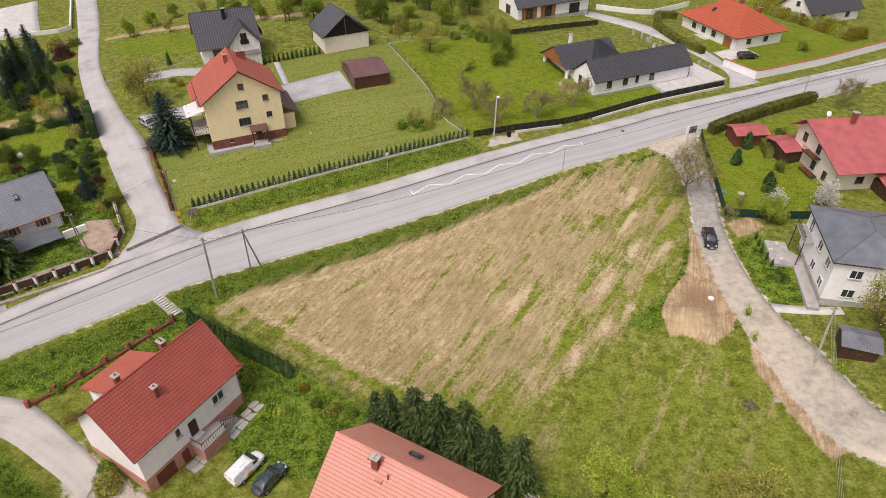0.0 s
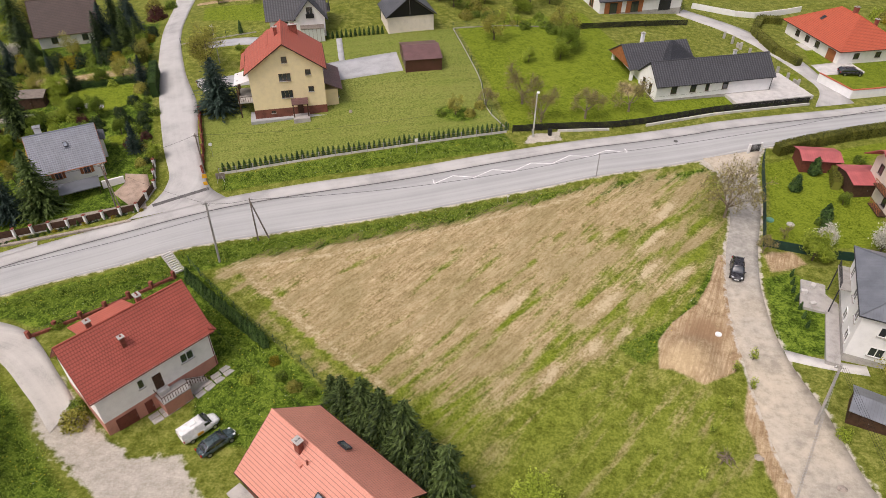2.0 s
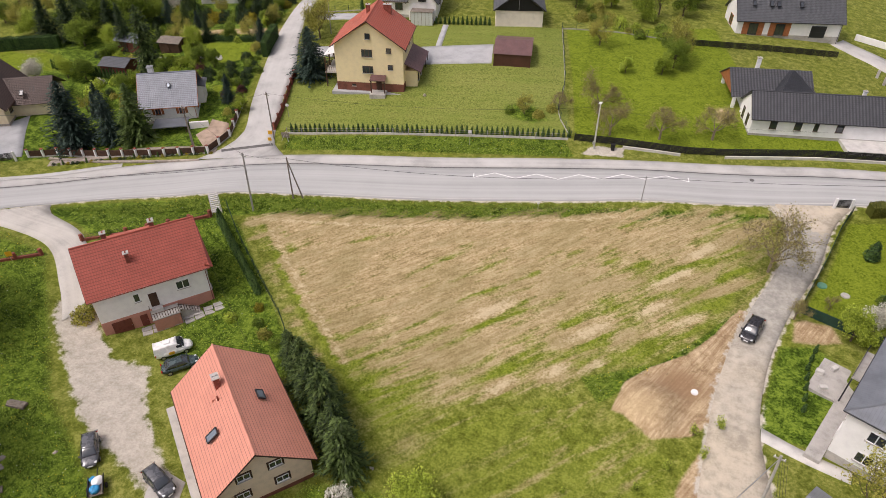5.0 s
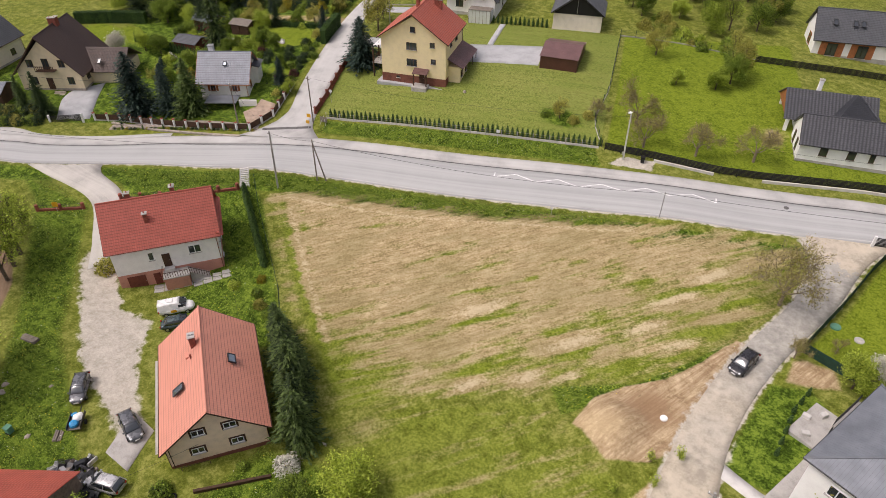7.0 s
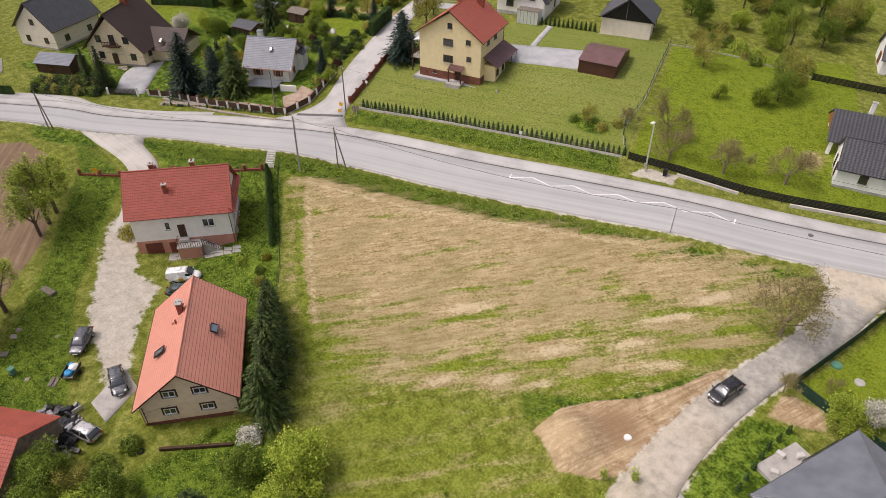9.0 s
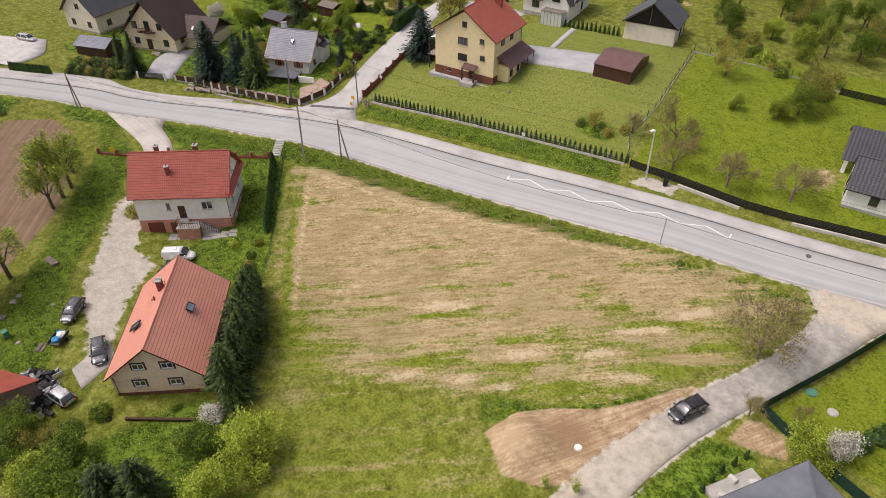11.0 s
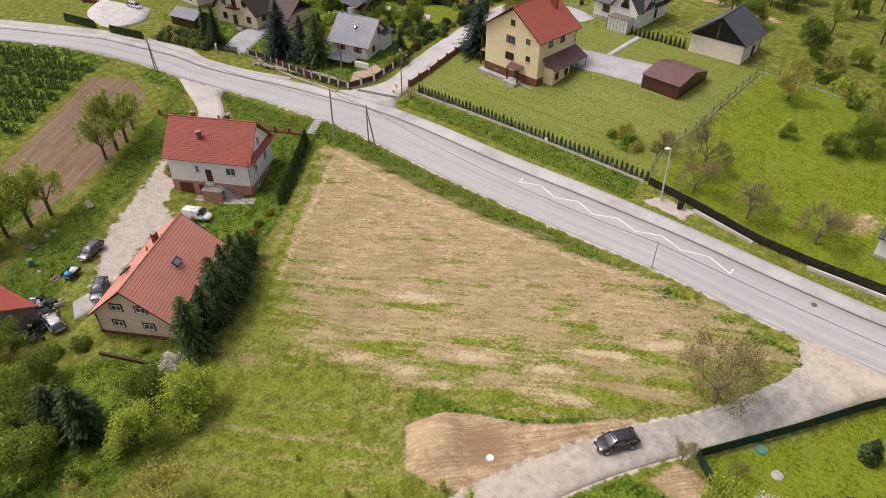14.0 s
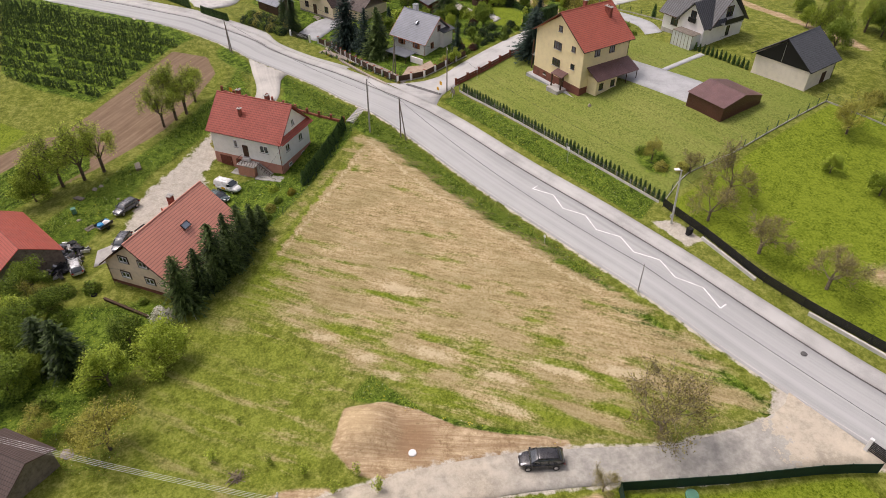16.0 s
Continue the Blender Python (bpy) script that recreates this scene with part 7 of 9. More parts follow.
# hedge along the west side of the side road
for i in range(16):
    f = i / 15
    plant("shrub_6" if i % 3 else "shrub_0", -50.0 - 17.5 * f, 80.8 + 30 * f, 0.75, wide=1.0, group="garden hedge along the side road")
for i in range(22):
    f = (i % 11) / 10
    k = i // 11
    plant(("shrub_6", "shrub_0", "shrub_6", "shrub_2")[i % 4], -78.6 - 6.4 * f - 3.0 * k, 48.6 - 8.6 * f + 1.2 * k, 1.2 + 0.25 * k, wide=1.15, group="hedge beside the western road")
for i in range(30):
    f = i / 29
    plant("thuja_tall", -101.1 + 7.3 * f, 20.0 + 6.4 * f, 0.72, group="thuja hedge before the paved lot")
for i in range(24):
    f = i / 23
    plant("thuja_tall", -90.2 + 4.8 * f, 29.7 + 6.3 * f, 0.72, group="thuja hedge before the paved lot")
for i in range(34):
    f = i / 33
    plant(("shrub_6", "shrub_0", "thuja_1", "shrub_5", "shrub_6")[i % 5], -67.6 + 21.6 * f, 57.4 + 14.6 * f, 0.32 if i % 5 != 2 else 0.6, wide=1.2, group="low plants on the rockery strip")
for i in range(26):
    f = i / 25
    plant("thuja_tall", -98 + 22 * f, 78.5 + 4 * f, 0.8, group="thuja hedge behind the brown house")
# rough wood edge up the slope
_rng = random.Random(9)
for i in range(26):
    plant(f"shrub_{_rng.choice((0, 0, 1, 2))}", _rng.uniform(-14, 12), 141.5 + _rng.uniform(0, 9), _rng.uniform(0.8, 1.8))
for i in range(34):
    x, y = _rng.uniform(-40, 8), _rng.uniform(149, 182)
    if 149 < y < 152 and x > -8:
        continue
    plant(_rng.choice(("mid_a", "mid_a", "spring_b", "olive_a", "bare_b")), x, y, _rng.uniform(0.9, 1.4))
for i in range(12):
    plant(_rng.choice(("spring_a", "mid_a", "olive_a")), -72 + i * 3.3, 146 + _rng.uniform(0, 22), _rng.uniform(0.6, 0.85))
# clipped hedges by the eastern gardens
box_hedge("yellow-green clipped hedge along the road", [(48.2, 106.0), (52.8, 108.9), (62, 113.6), (72.2, 118.6)], 1.7, 1.75, "leaf_hedge")
box_hedge("green clipped hedge beside the carport", [(56.4, 104.2), (55.3, 97.2)], 1.3, 1.5, "leaf_hedge")
box_hedge("clipped hedge round the orange-roofed house", [(60.5, 171), (55.5, 170), (52.8, 161), (55.4, 150.5), (59.2, 144.6)], 1.6, 1.6, "leaf_hedge", 130)
for i in range(30):
    f = (i % 15) / 14
    plant(("shrub_1", "shrub_2", "shrub_5")[i % 3], 84 + 14 * f + 3.0 * (i // 15), 180 - 25 * f + 1.5 * (i // 15), 1.9, group="loose shrub belt")


def access_pillars():
    f = thing("fence", "unfinished row of grey concrete fence pillars", "fence", Matrix())
    for k in range(9):
        x, y = 56.6 - 11.0 * k / 8, 133.0 + 22.4 * k / 8
        z = float(gz(x, y))
        part("pillar", a_box(x - .25, x + .25, y - .25, y + .25, z - .3, z + 1.5, bevel=.03), M["concrete"], f)
        if k % 3 == 0:
            part("panel", a_slab_at(x, y, 0.9), M["concrete"], f)


def a_slab_at(x, y, run):
    """A low base wall running on from a pillar."""
    bm = bmesh.new()
    z = float(gz(x, y))
    slab(bm, Vector((x - .25, y + .3, z)), Vector((x - .25 - run * .44, y + .3 + run * .9, z)), 0.15, -.3, 1.1)
    return bm


access_pillars()


def crop_rows():
    """Rows of young green crops at the end of the ploughed strip."""
    rng = np.random.default_rng(31)
    d, n = Vector((-0.78, 0.62)), Vector((0.62, 0.78))
    C, N, U, W, H = [], [], [], [], []
    for r in range(20):
        for k in range(150):
            q = Vector((-29, 3.6)) + n * (r * 1.15) + d * ((k - 75) * 0.25)
            if not in_poly(q.x, q.y, CROP):
                continue
            z = float(gz(q.x, q.y))
            for j in range(5):
                C.append((q.x + rng.normal(0, .14), q.y + rng.normal(0, .14), z + 0.16))
                N.append((rng.normal(), rng.normal(), 1.4))
                U.append((rng.normal(0, .4), rng.normal(0, .4), 1))
                W.append(rng.uniform(0.1, 0.2))
                H.append(rng.uniform(0.25, 0.45))
    tagged(new("crop_rows", quads_mesh("crop_rows", C, N, U, W, H, M["grass_tuft"])), "rows of young green crops on tilled ground", "crops", "", "stuff")


crop_rows()


def nursery():
    """Rows of small columnar conifers on the western slope."""
    rng = np.random.default_rng(77)
    plot = [(-70.4, 25.1), (-50.6, 13.8), (-57.1, 1.5), (-64.9, -7.1), (-94.5, -16.6), (-125, -38), (-104, -4), (-80, 22), (-74, 28)]
    C, N, U, W, H = [], [], [], [], []
    d, n = Vector((0.454, 0.891)), Vector((-0.891, 0.454))
    for r in range(20):
        keep = rng.uniform(0.75, 0.95)
        for k in range(130):
            q = Vector((-52, -8)) + n * (r * 3.7 + rng.normal(0, 0.08)) + d * ((k - 60) * 0.55 + rng.normal(0, .08))
            if not in_poly(q.x, q.y, plot) or rng.random() > keep:
                continue
            if min(math.hypot(s.x - q.x, s.y - q.y) for s in ROAD_S[::2]) < 4.5:
                continue
            z = float(gz(q.x, q.y))
            h = rng.uniform(1.5, 2.4)
            for j in range(44):
                f = rng.random()
                a = rng.uniform(0, 6.28)
                rr = 0.42 * (1 - f) ** 0.6
                C.append((q.x + math.cos(a) * rr, q.y + math.sin(a) * rr, z + f * h))
                N.append((math.cos(a), math.sin(a), 0.4))
                U.append((0, 0, 1))
                W.append(0.2)
                H.append(0.42)
    me = quads_mesh("nursery_rows", C, N, U, W, H, M["needle_dark"])
    tagged(new("nursery_rows", me), "rows of small dark columnar conifers in a tree nursery", "nursery", "", "stuff")


nursery()


def tufts():
    """Tufts of taller grass and flowers on the banks and meadow edges."""
    rng = np.random.default_rng(12)
    areas = (([(-36.5, 79), (-38, 82.2), (3.8, 102.3), (7, 99.2)], 5200), ([(-62, 42), (-49, 43.5), (-33, 33), (-27, 29), (-15, 25), (0, 20), (-6, 10), (-20, 18), (-36, 28), (-55, 38)], 9000),
             ([(-56, 50), (-37, 63), (-30, 62), (-12, 51), (-5, 46), (-12, 40), (-22, 40), (-27, 53), (-38, 52)], 4200), ([(5, 36), (12, 39), (22, 36), (33, 36), (30, 24), (5, 22)], 5000),
             ([(-59, 48), (-37.5, 64), (-28, 70.2), (-8, 79.6), (16, 91.4), (16, 89.4), (6, 84.0), (-8, 76), (-28, 66), (-36, 61.5)], 4500), ([(24, 61.5), (31, 67), (34, 72.6), (36.5, 79), (37.5, 79), (32, 66.5), (27, 59)], 1500))
    C, N, U, W, H = [], [], [], [], []
    F = {"flower_yellow": [], "flower_white": []}
    for poly, count in areas:
        xs, ys = [p[0] for p in poly], [p[1] for p in poly]
        got = 0
        while got < count:
            x, y = rng.uniform(min(xs), max(xs)), rng.uniform(min(ys), max(ys))
            if not in_poly(x, y, poly):
                continue
            got += 1
            z = float(gz(x, y)) - 0.12
            if rng.random() < 0.045:
                F["flower_yellow" if rng.random() < 0.75 else "flower_white"].append((x, y, z + 0.3))
            for j in range(4):
                a = rng.uniform(0, 6.28)
                C.append((x + rng.normal(0, .16), y + rng.normal(0, .16), z + 0.13))
                N.append((math.cos(a), math.sin(a), rng.uniform(0.8, 2.0)))
                U.append((rng.normal(0, .4), rng.normal(0, .4), 1))
                W.append(rng.uniform(0.07, 0.15))
                H.append(rng.uniform(0.14, 0.28))
    tagged(new("grass_tufts", quads_mesh("grass_tufts", C, N, U, W, H, M["grass_tuft"])), "tufts of long green grass on banks and meadow", "grass", "", "stuff")
    for key, pts in F.items():
        n = len(pts)
        me = quads_mesh(key, pts, np.tile([0, 0, 1.0], (n, 1)) + rng.normal(0, .2, (n, 3)), rng.normal(0, 1, (n, 3)), np.full(n, 0.11), np.full(n, 0.11), M[key])
        tagged(new("meadow_flowers", me), "yellow dandelions in the grass" if key == "flower_yellow" else "white flowers in the grass", "flowers", "", "stuff")


tufts()

# ---- cars ----
def loft(bm, sections):
    """Skin over rings of equal length."""
    rings = [[bm.verts.new(p) for p in s] for s in sections]
    n = len(rings[0])
    for a, b in zip(rings, rings[1:]):
        for i in range(n):
            bm.faces.new((a[i], a[(i + 1) % n], b[(i + 1) % n], b[i]))
    bm.faces.new(rings[0][::-1])
    bm.faces.new(rings[-1])
    bmesh.ops.recalc_face_normals(bm, faces=bm.faces)


def car(label, m, paint, L=4.2, W=1.76, shape="hatch", marks=False):
    """A car, nose towards +x, wheels on z = 0."""
    c = thing("car", label, "car", m)
    prof = {
        "hatch": [(-0.5, .42, .62), (-.485, .3, .86), (-.4, .26, .92), (0.0, .24, .92), (.2, .24, .93), (.36, .26, .84), (.46, .3, .72), (.5, .4, .58)],
        "sedan": [(-0.5, .42, .66), (-.485, .3, .88), (-.36, .26, .93), (0.0, .24, .9), (.2, .24, .9), (.36, .26, .82), (.46, .3, .7), (.5, .4, .56)],
        "van": [(-0.5, .36, 1.0), (-.49, .3, 1.1), (-.4, .26, 1.1), (0.0, .24, 1.1), (.2, .24, 1.08), (.36, .26, .98), (.46, .3, .84), (.5, .4, .66)],
    }[shape]
    secs = []
    for k in range(25):
        fx = -0.5 + k / 24
        z0, z1 = (float(np.interp(fx, [p[0] for p in prof], [p[j] for p in prof])) for j in (1, 2))
        w = W / 2 * (1 - (0.42 if fx > 0 else 0.26) * max(0.0, (abs(fx) - 0.24) / 0.26) ** 2.4)
        zc, hz = (z0 + z1) / 2, (z1 - z0) / 2
        ring = []
        for i in range(16):
            t = 2 * math.pi * (i + 0.5) / 16
            c_, s_ = math.cos(t), math.sin(t)
            ring.append((fx * L, -w * math.copysign(abs(c_) ** 0.5, c_), zc - hz * math.copysign(abs(s_) ** 0.5, s_)))
        secs.append(ring)
    bm = bmesh.new()
    loft(bm, secs)
    part("body", bm, paint, c, smooth=True)
    roof = {"hatch": (-.495, -.37, -.02, .09, .27, 1.48), "sedan": (-.4, -.24, 0.0, .09, .27, 1.42), "van": (-.495, -.47, .08, .12, .3, 1.84)}[shape]
    b0, r0, rm, r1, b1, zt = roof
    zb = prof[3][2] - 0.02
    w, wt = W / 2 * .93, W / 2 * .74
    if shape == "van":
        bm = bmesh.new()
        loft(bm, [[(b0 * L, -w, zb), (b0 * L, w, zb), (b0 * L + .02, w, zb + .02), (b0 * L + .02, -w, zb + .02)], [(r0 * L, -w, zb), (r0 * L, w, zb), (r0 * L, wt, zt - .05), (r0 * L, -wt, zt - .05)], [(r1 * L, -w, zb), (r1 * L, w, zb), (r1 * L, wt, zt - .03), (r1 * L, -wt, zt - .03)], [(b1 * L - .02, -w, zb), (b1 * L - .02, w, zb), (b1 * L, w, zb + .02), (b1 * L, -w, zb + .02)]])
        part("cabin", bm, paint, c)
    else:
        def arch(f, grow):
            """A cross-section of the greenhouse at a share f along it, bulging by grow."""
            x = (b0 + (b1 - b0) * f) * L
            up = float(np.interp(x / L, [b0, (b0 + r0) / 2, r0, (r0 + r1) / 2, r1, (r1 + b1) / 2, b1], [0.03, 0.6, 0.93, 1.0, 0.95, 0.52, 0.03]))
            taper = 1 - 0.16 * abs(2 * f - 1) ** 3
            z = zb + (zt - zb) * up + grow
            wa, wb = w * taper, (w + (wt - w) * up) * taper + grow
            return [(x, -wa, zb), (x, -wb, zb + (z - zb) * .86), (x, -wb * .8, z - .02), (x, 0, z + .02), (x, wb * .8, z - .02), (x, wb, zb + (z - zb) * .86), (x, wa, zb)]

        bm = bmesh.new()
        loft(bm, [arch(k / 14, 0.0) for k in range(15)])
        part("cabin", bm, M["glass"], c, "dark glazed cabin", True)
    bm = bmesh.new()
    dome = []
    for k in range(9):
        f = k / 8
        x = r0 * L - .06 + (r1 * L - r0 * L + .1) * f
        if shape == "van":
            up = zt - 0.06 + 0.1 * math.sin(math.pi * (0.12 + 0.76 * f)) ** 0.6
            v = wt * (1 - 0.12 * (2 * f - 1) ** 4)
            dome.append([(x, -v - .01, zt - .09), (x, -v * .86, up - .03), (x, -v * .5, up), (x, v * .5, up), (x, v * .86, up - .03), (x, v + .01, zt - .09)])
        else:
            ring = arch((x / L - b0) / (b1 - b0), 0.015)[1:6]
            dome.append(ring + [(x, ring[2][1], ring[2][2] - .1)])
    loft(bm, dome)
    part("roof", bm, paint, c, smooth=True)
    for s in (-1, 1):
        for fx, ft in ((b0, r0), ((b0 + b1) / 2 - .02, (r0 + r1) / 2 - .02), (b1, r1)):
            part("pillar", a_tube((fx * L, s * (w - .01), zb), (ft * L, s * (wt + .0), zt - .03), .05, n=5), paint, c)
        part("mirror", a_box(b1 * L - .25, b1 * L - .08, s * (w + .02), s * (w + .2), zb + .05, zb + .2, bevel=.03), paint, c)
        part("headlight", a_box(L * .4, L * .47, s * W * .24, s * W * .38, .6, .74, bevel=.03), M["lamp_glass"], c)
        part("tail_light", a_box(-L * .5, -L * .47, s * W * .3, s * W * .44, .7, .9, bevel=.02), M["tail_red"], c)
        if shape == "van":
            part("side_window", a_box(.1 * L, .26 * L, s * (w - .16), s * (w - .02), zb + .1, zt - .3), M["glass"], c)
        for fx in (-.3, .31):
            bm = bmesh.new()
            tube(bm, (fx * L, s * (W / 2 - .2), .31), (fx * L, s * (W / 2 + .01), .31), .31, n=16)
            t = part("wheel", bm, M["rubber"], c)
            part("rim", a_tube((fx * L, s * (W / 2 + .005), .31), (fx * L, s * (W / 2 + .025), .31), .2, n=12), M["metal_light"], t)
    bm = bmesh.new()
    if shape == "van":
        v = [(b1 * L - .05, -w * .95, zb + .06), (b1 * L - .05, w * .95, zb + .06), (r1 * L + .1, wt, zt - .1), (r1 * L + .1, -wt, zt - .1)]
        f = [bm.verts.new(Vector(p) + Vector((.05, 0, .03))) for p in v]
        g = [bm.verts.new(Vector(p)) for p in v]
        bm.faces.new(f)
        bm.faces.new(g[::-1])
        for i in range(4):
            bm.faces.new((f[i], g[i], g[(i + 1) % 4], f[(i + 1) % 4]))
        bmesh.ops.recalc_face_normals(bm, faces=bm.faces)
        part("windscreen", bm, M["glass"], c)
        part("roof_pod", a_box(-.9, -.1, -.35, .35, zt, zt + .16, bevel=.05), M["white_paint"], c)
    else:
        bm.free()
    if marks:
        for s in (-1, 1):
            part("panel_mark", a_box(-.14 * L, .02 * L, s * (W / 2 - .02), s * (W / 2 + .006), .55, .95), M["yellow_sign"], c, "faded yellow panel on the side")
    part("bumper", a_box(L * .44, L * .505, -W * .29, W * .29, .28, .48, bevel=.05), M["rubber"] if shape == "van" else paint, c)
    part("plate", a_box(L * .5, L * .512, -.26, .26, .42, .53), M["white_paint"], c)
    return c


def parked(label, x, y, deg, paint, L=4.2, W=1.76, shape="hatch", marks=False, dz=0.04):
    nx, ny = math.cos(radians(deg)), math.sin(radians(deg))
    dz_dx = (float(gz(x + nx, y + ny)) - float(gz(x - nx, y - ny))) / 2
    dz_dy = (float(gz(x - ny, y + nx)) - float(gz(x + ny, y - nx))) / 2
    m = pose(x, y, float(gz(x, y)) + dz, math.degrees(math.atan(dz_dy)), -math.degrees(math.atan(dz_dx)), deg)
    return car(label, m, paint, L, W, shape, marks)


parked("black hatchback parked on the gravel lane", 39.0, 76.6, -98, M["paint_black"], 4.25, 1.8)
parked("white delivery van parked on the grass by the house", -21.0, 41.3, 57, M["paint_white"], 4.4, 1.85, "van", True)
parked("dark slate saloon parked beside the white van", -18.2, 39.9, 57, M["paint_slate"], 4.3, 1.72, "sedan")
parked("grey estate car parked on the grass", -16.3, 26.6, -36, M["paint_grey"], 4.2, 1.74)
parked("dark grey hatchback parked on the concrete apron", -7.3, 27.9, -10, M["paint_grey"], 4.3, 1.76)
parked("red saloon parked on the paved lot", -113.6, 24.6, 60, M["paint_red"], 4.3, 1.75, "sedan")
parked("silver estate car parked on the paved lot", -107.2, 34.6, 40, M["paint_silver"], 4.4, 1.78)
parked("silver scrapped car among scattered parts", -2.8, 22.8, 205, M["paint_silver"], 4.2, 1.74)
parked("black car parked before the orange-roofed house", 68.6, 142.6, 8, M["paint_black"], 4.8, 1.9, "hatch")
parked("silver car parked behind the blue spruce", -51.6, 104.0, -40, M["paint_silver"], 4.2, 1.74)


# ---- fences, walls and hedges' frames ----
def run_fence(name, label, pts, post_gap, builder, group=""):
    """A fence through the points; builder(fence, a, b, i) makes each bay in world coordinates."""
    f = thing(name, label, "fence", Matrix(), group)
    line = [Vector(p) for p in pts]
    n = max(2, int(length_of(line) / post_gap) + 1)
    q = evenly(line, n)
    g = [Vector((p.x, p.y, float(gz(p.x, p.y)))) for p in q]
    for i, (a, b) in enumerate(zip(g, g[1:])):
        builder(f, a, b, i)
    return f, g


def a_slab(a, b, half, z0, z1):
    bm = bmesh.new()
    slab(bm, a, b, half, z0, z1)
    return bm


def post(f, a, r, h, mat, name="post", cap=None):
    p = part(name, a_box(a.x - r, a.x + r, a.y - r, a.y + r, a.z - 0.3, a.z + h, bevel=min(.02, r * .2)), mat, f)
    if cap:
        part("cap", a_box(a.x - r - .05, a.x + r + .05, a.y - r - .05, a.y + r + .05, a.z + h, a.z + h + .1), cap, p)


def bay_black(f, a, b, i):
    d = (b - a).normalized()
    for k in range(6):
        part("slat", a_slab(a + d * .06, b - d * .06, 0.015, 0.22 + k * .2, 0.39 + k * .2), M["black_paint"], f)
    post(f, a, 0.05, 1.5, M["black_paint"])


run_fence("fence", "black slatted metal fence along the road", [(5.4, 102.8), (12.6, 105.2)], 2.4, bay_black)
run_fence("fence", "black slatted metal fence on a pale concrete base", [(12.6, 105.2), (21.3, 107.6), (27.4, 110.4), (39.6, 117.2), (57.0, 125.2)], 2.4, bay_black)
for a, b in (((12.9, 104.7), (21.4, 107.2)), ((27.6, 110.0), (39.8, 116.7)), ((39.8, 116.7), (57.0, 124.8))):
    p, q = Vector(a), Vector(b)
    n = 6
    bm = bmesh.new()
    for i in range(n):
        s, e = p.lerp(q, i / n), p.lerp(q, (i + 1) / n)
        slab(bm, Vector((s.x, s.y, float(gz(s.x, s.y)))), Vector((e.x, e.y, float(gz(e.x, e.y)))), 0.13, -0.4, 0.42)
    tagged(new("retaining_wall", mesh_of("retaining_wall", bm, M["concrete_pale"])), "low pale concrete wall below the black fence", "wall", "", "structure")
run_fence("fence", "black slatted metal fence above the orchard", [(12.1, 145.2), (26.9, 154.0), (38, 160)], 2.6, bay_black)


def bay_hedgebase(f, a, b, i):
    part("board", a_slab(a, b, 0.04, -0.2, 0.38), M["concrete_pale"], f)
    post(f, a, 0.05, 1.2, M["metal_pole"])
    bm = bmesh.new()
    for z in (0.7, 1.1):
        tube(bm, a + Vector((0, 0, z)), b + Vector((0, 0, z)), 0.012, n=4)
    part("wire", bm, M["metal_pole"], f)


run_fence("fence", "low concrete base boards with wire fence before the thuja row", [(-38.6, 82.6), (4.4, 102.6)], 2.5, bay_hedgebase)


def bay_wire(f, a, b, i):
    part("board", a_slab(a, b, 0.04, -0.2, 0.22), M["concrete"], f)
    post(f, a, 0.04, 1.4, M["green_fence"])
    bm = bmesh.new()
    for z in (0.4, 0.7, 1.0, 1.3):
        tube(bm, a + Vector((0, 0, z)), b + Vector((0, 0, z)), 0.01, n=3)
    part("wire", bm, M["green_fence"], f)


run_fence("fence", "green wire mesh fence on concrete boards between gardens", [(4.6, 103.2), (0, 108), (-2.6, 117), (-11.8, 136.6)], 2.5, bay_wire)
def bay_mesh(f, a, b, i):
    post(f, a, 0.03, 1.5, M["green_fence"])
    bm = bmesh.new()
    for k in range(8):
        tube(bm, a + Vector((0, 0, .1 + k * .18)), b + Vector((0, 0, .1 + k * .18)), 0.008, n=3)
    for k in range(9):
        p = a.lerp(b, k / 9)
        tube(bm, p + Vector((0, 0, .05)), p + Vector((0, 0, 1.4)), 0.008, n=3)
    part("mesh", bm, M["green_fence"], f)


run_fence("fence", "green wire mesh fence beside the field", [(-33.6, 63.4), (-28.5, 60.2), (-12.9, 51.8), (-9.0, 49.0)], 2.5, bay_mesh)
run_fence("fence", "wire fence behind the orchard", [(-11.8, 136.6), (-2, 142), (12, 146.5)], 2.6, bay_wire)
run_fence("fence", "wire fence before the garden strip", [(-66, 121), (-52, 127.5)], 2.6, bay_wire)


def bay_green(f, a, b, i):
    part("panel", a_slab(a, b, 0.02, 0.05, 1.45), M["green_fence"], f)
    post(f, a, 0.04, 1.55, M["green_fence"])


run_fence("fence", "dark green screened fence along the lane", [(46.2, 105.0), (45.4, 101), (44.6, 92.9), (43.2, 82.6)], 2.4, bay_green)
run_fence("fence", "dark green screened fence across the garden", [(43.2, 82.6), (50, 81.2), (57, 80.4)], 2.4, bay_green)


def bay_brown(f, a, b, i):
    for k in range(2):
        part("board", a_slab(a.lerp(b, .06), a.lerp(b, .94), 0.02, 0.25 + k * .42, 0.62 + k * .42), M["wood_red"], f)
    part("base", a_slab(a, b, 0.12, -0.3, 0.22), M["brick"], f)
    post(f, a, 0.18, 1.25, M["brick"], "pillar", M["wood_red"])


run_fence("fence", "brown boarded fence with brick pillars along the side road", [(-41.3, 82.4), (-43.8, 87.6), (-47.8, 94.6), (-50.2, 99.0)], 2.4, bay_brown)


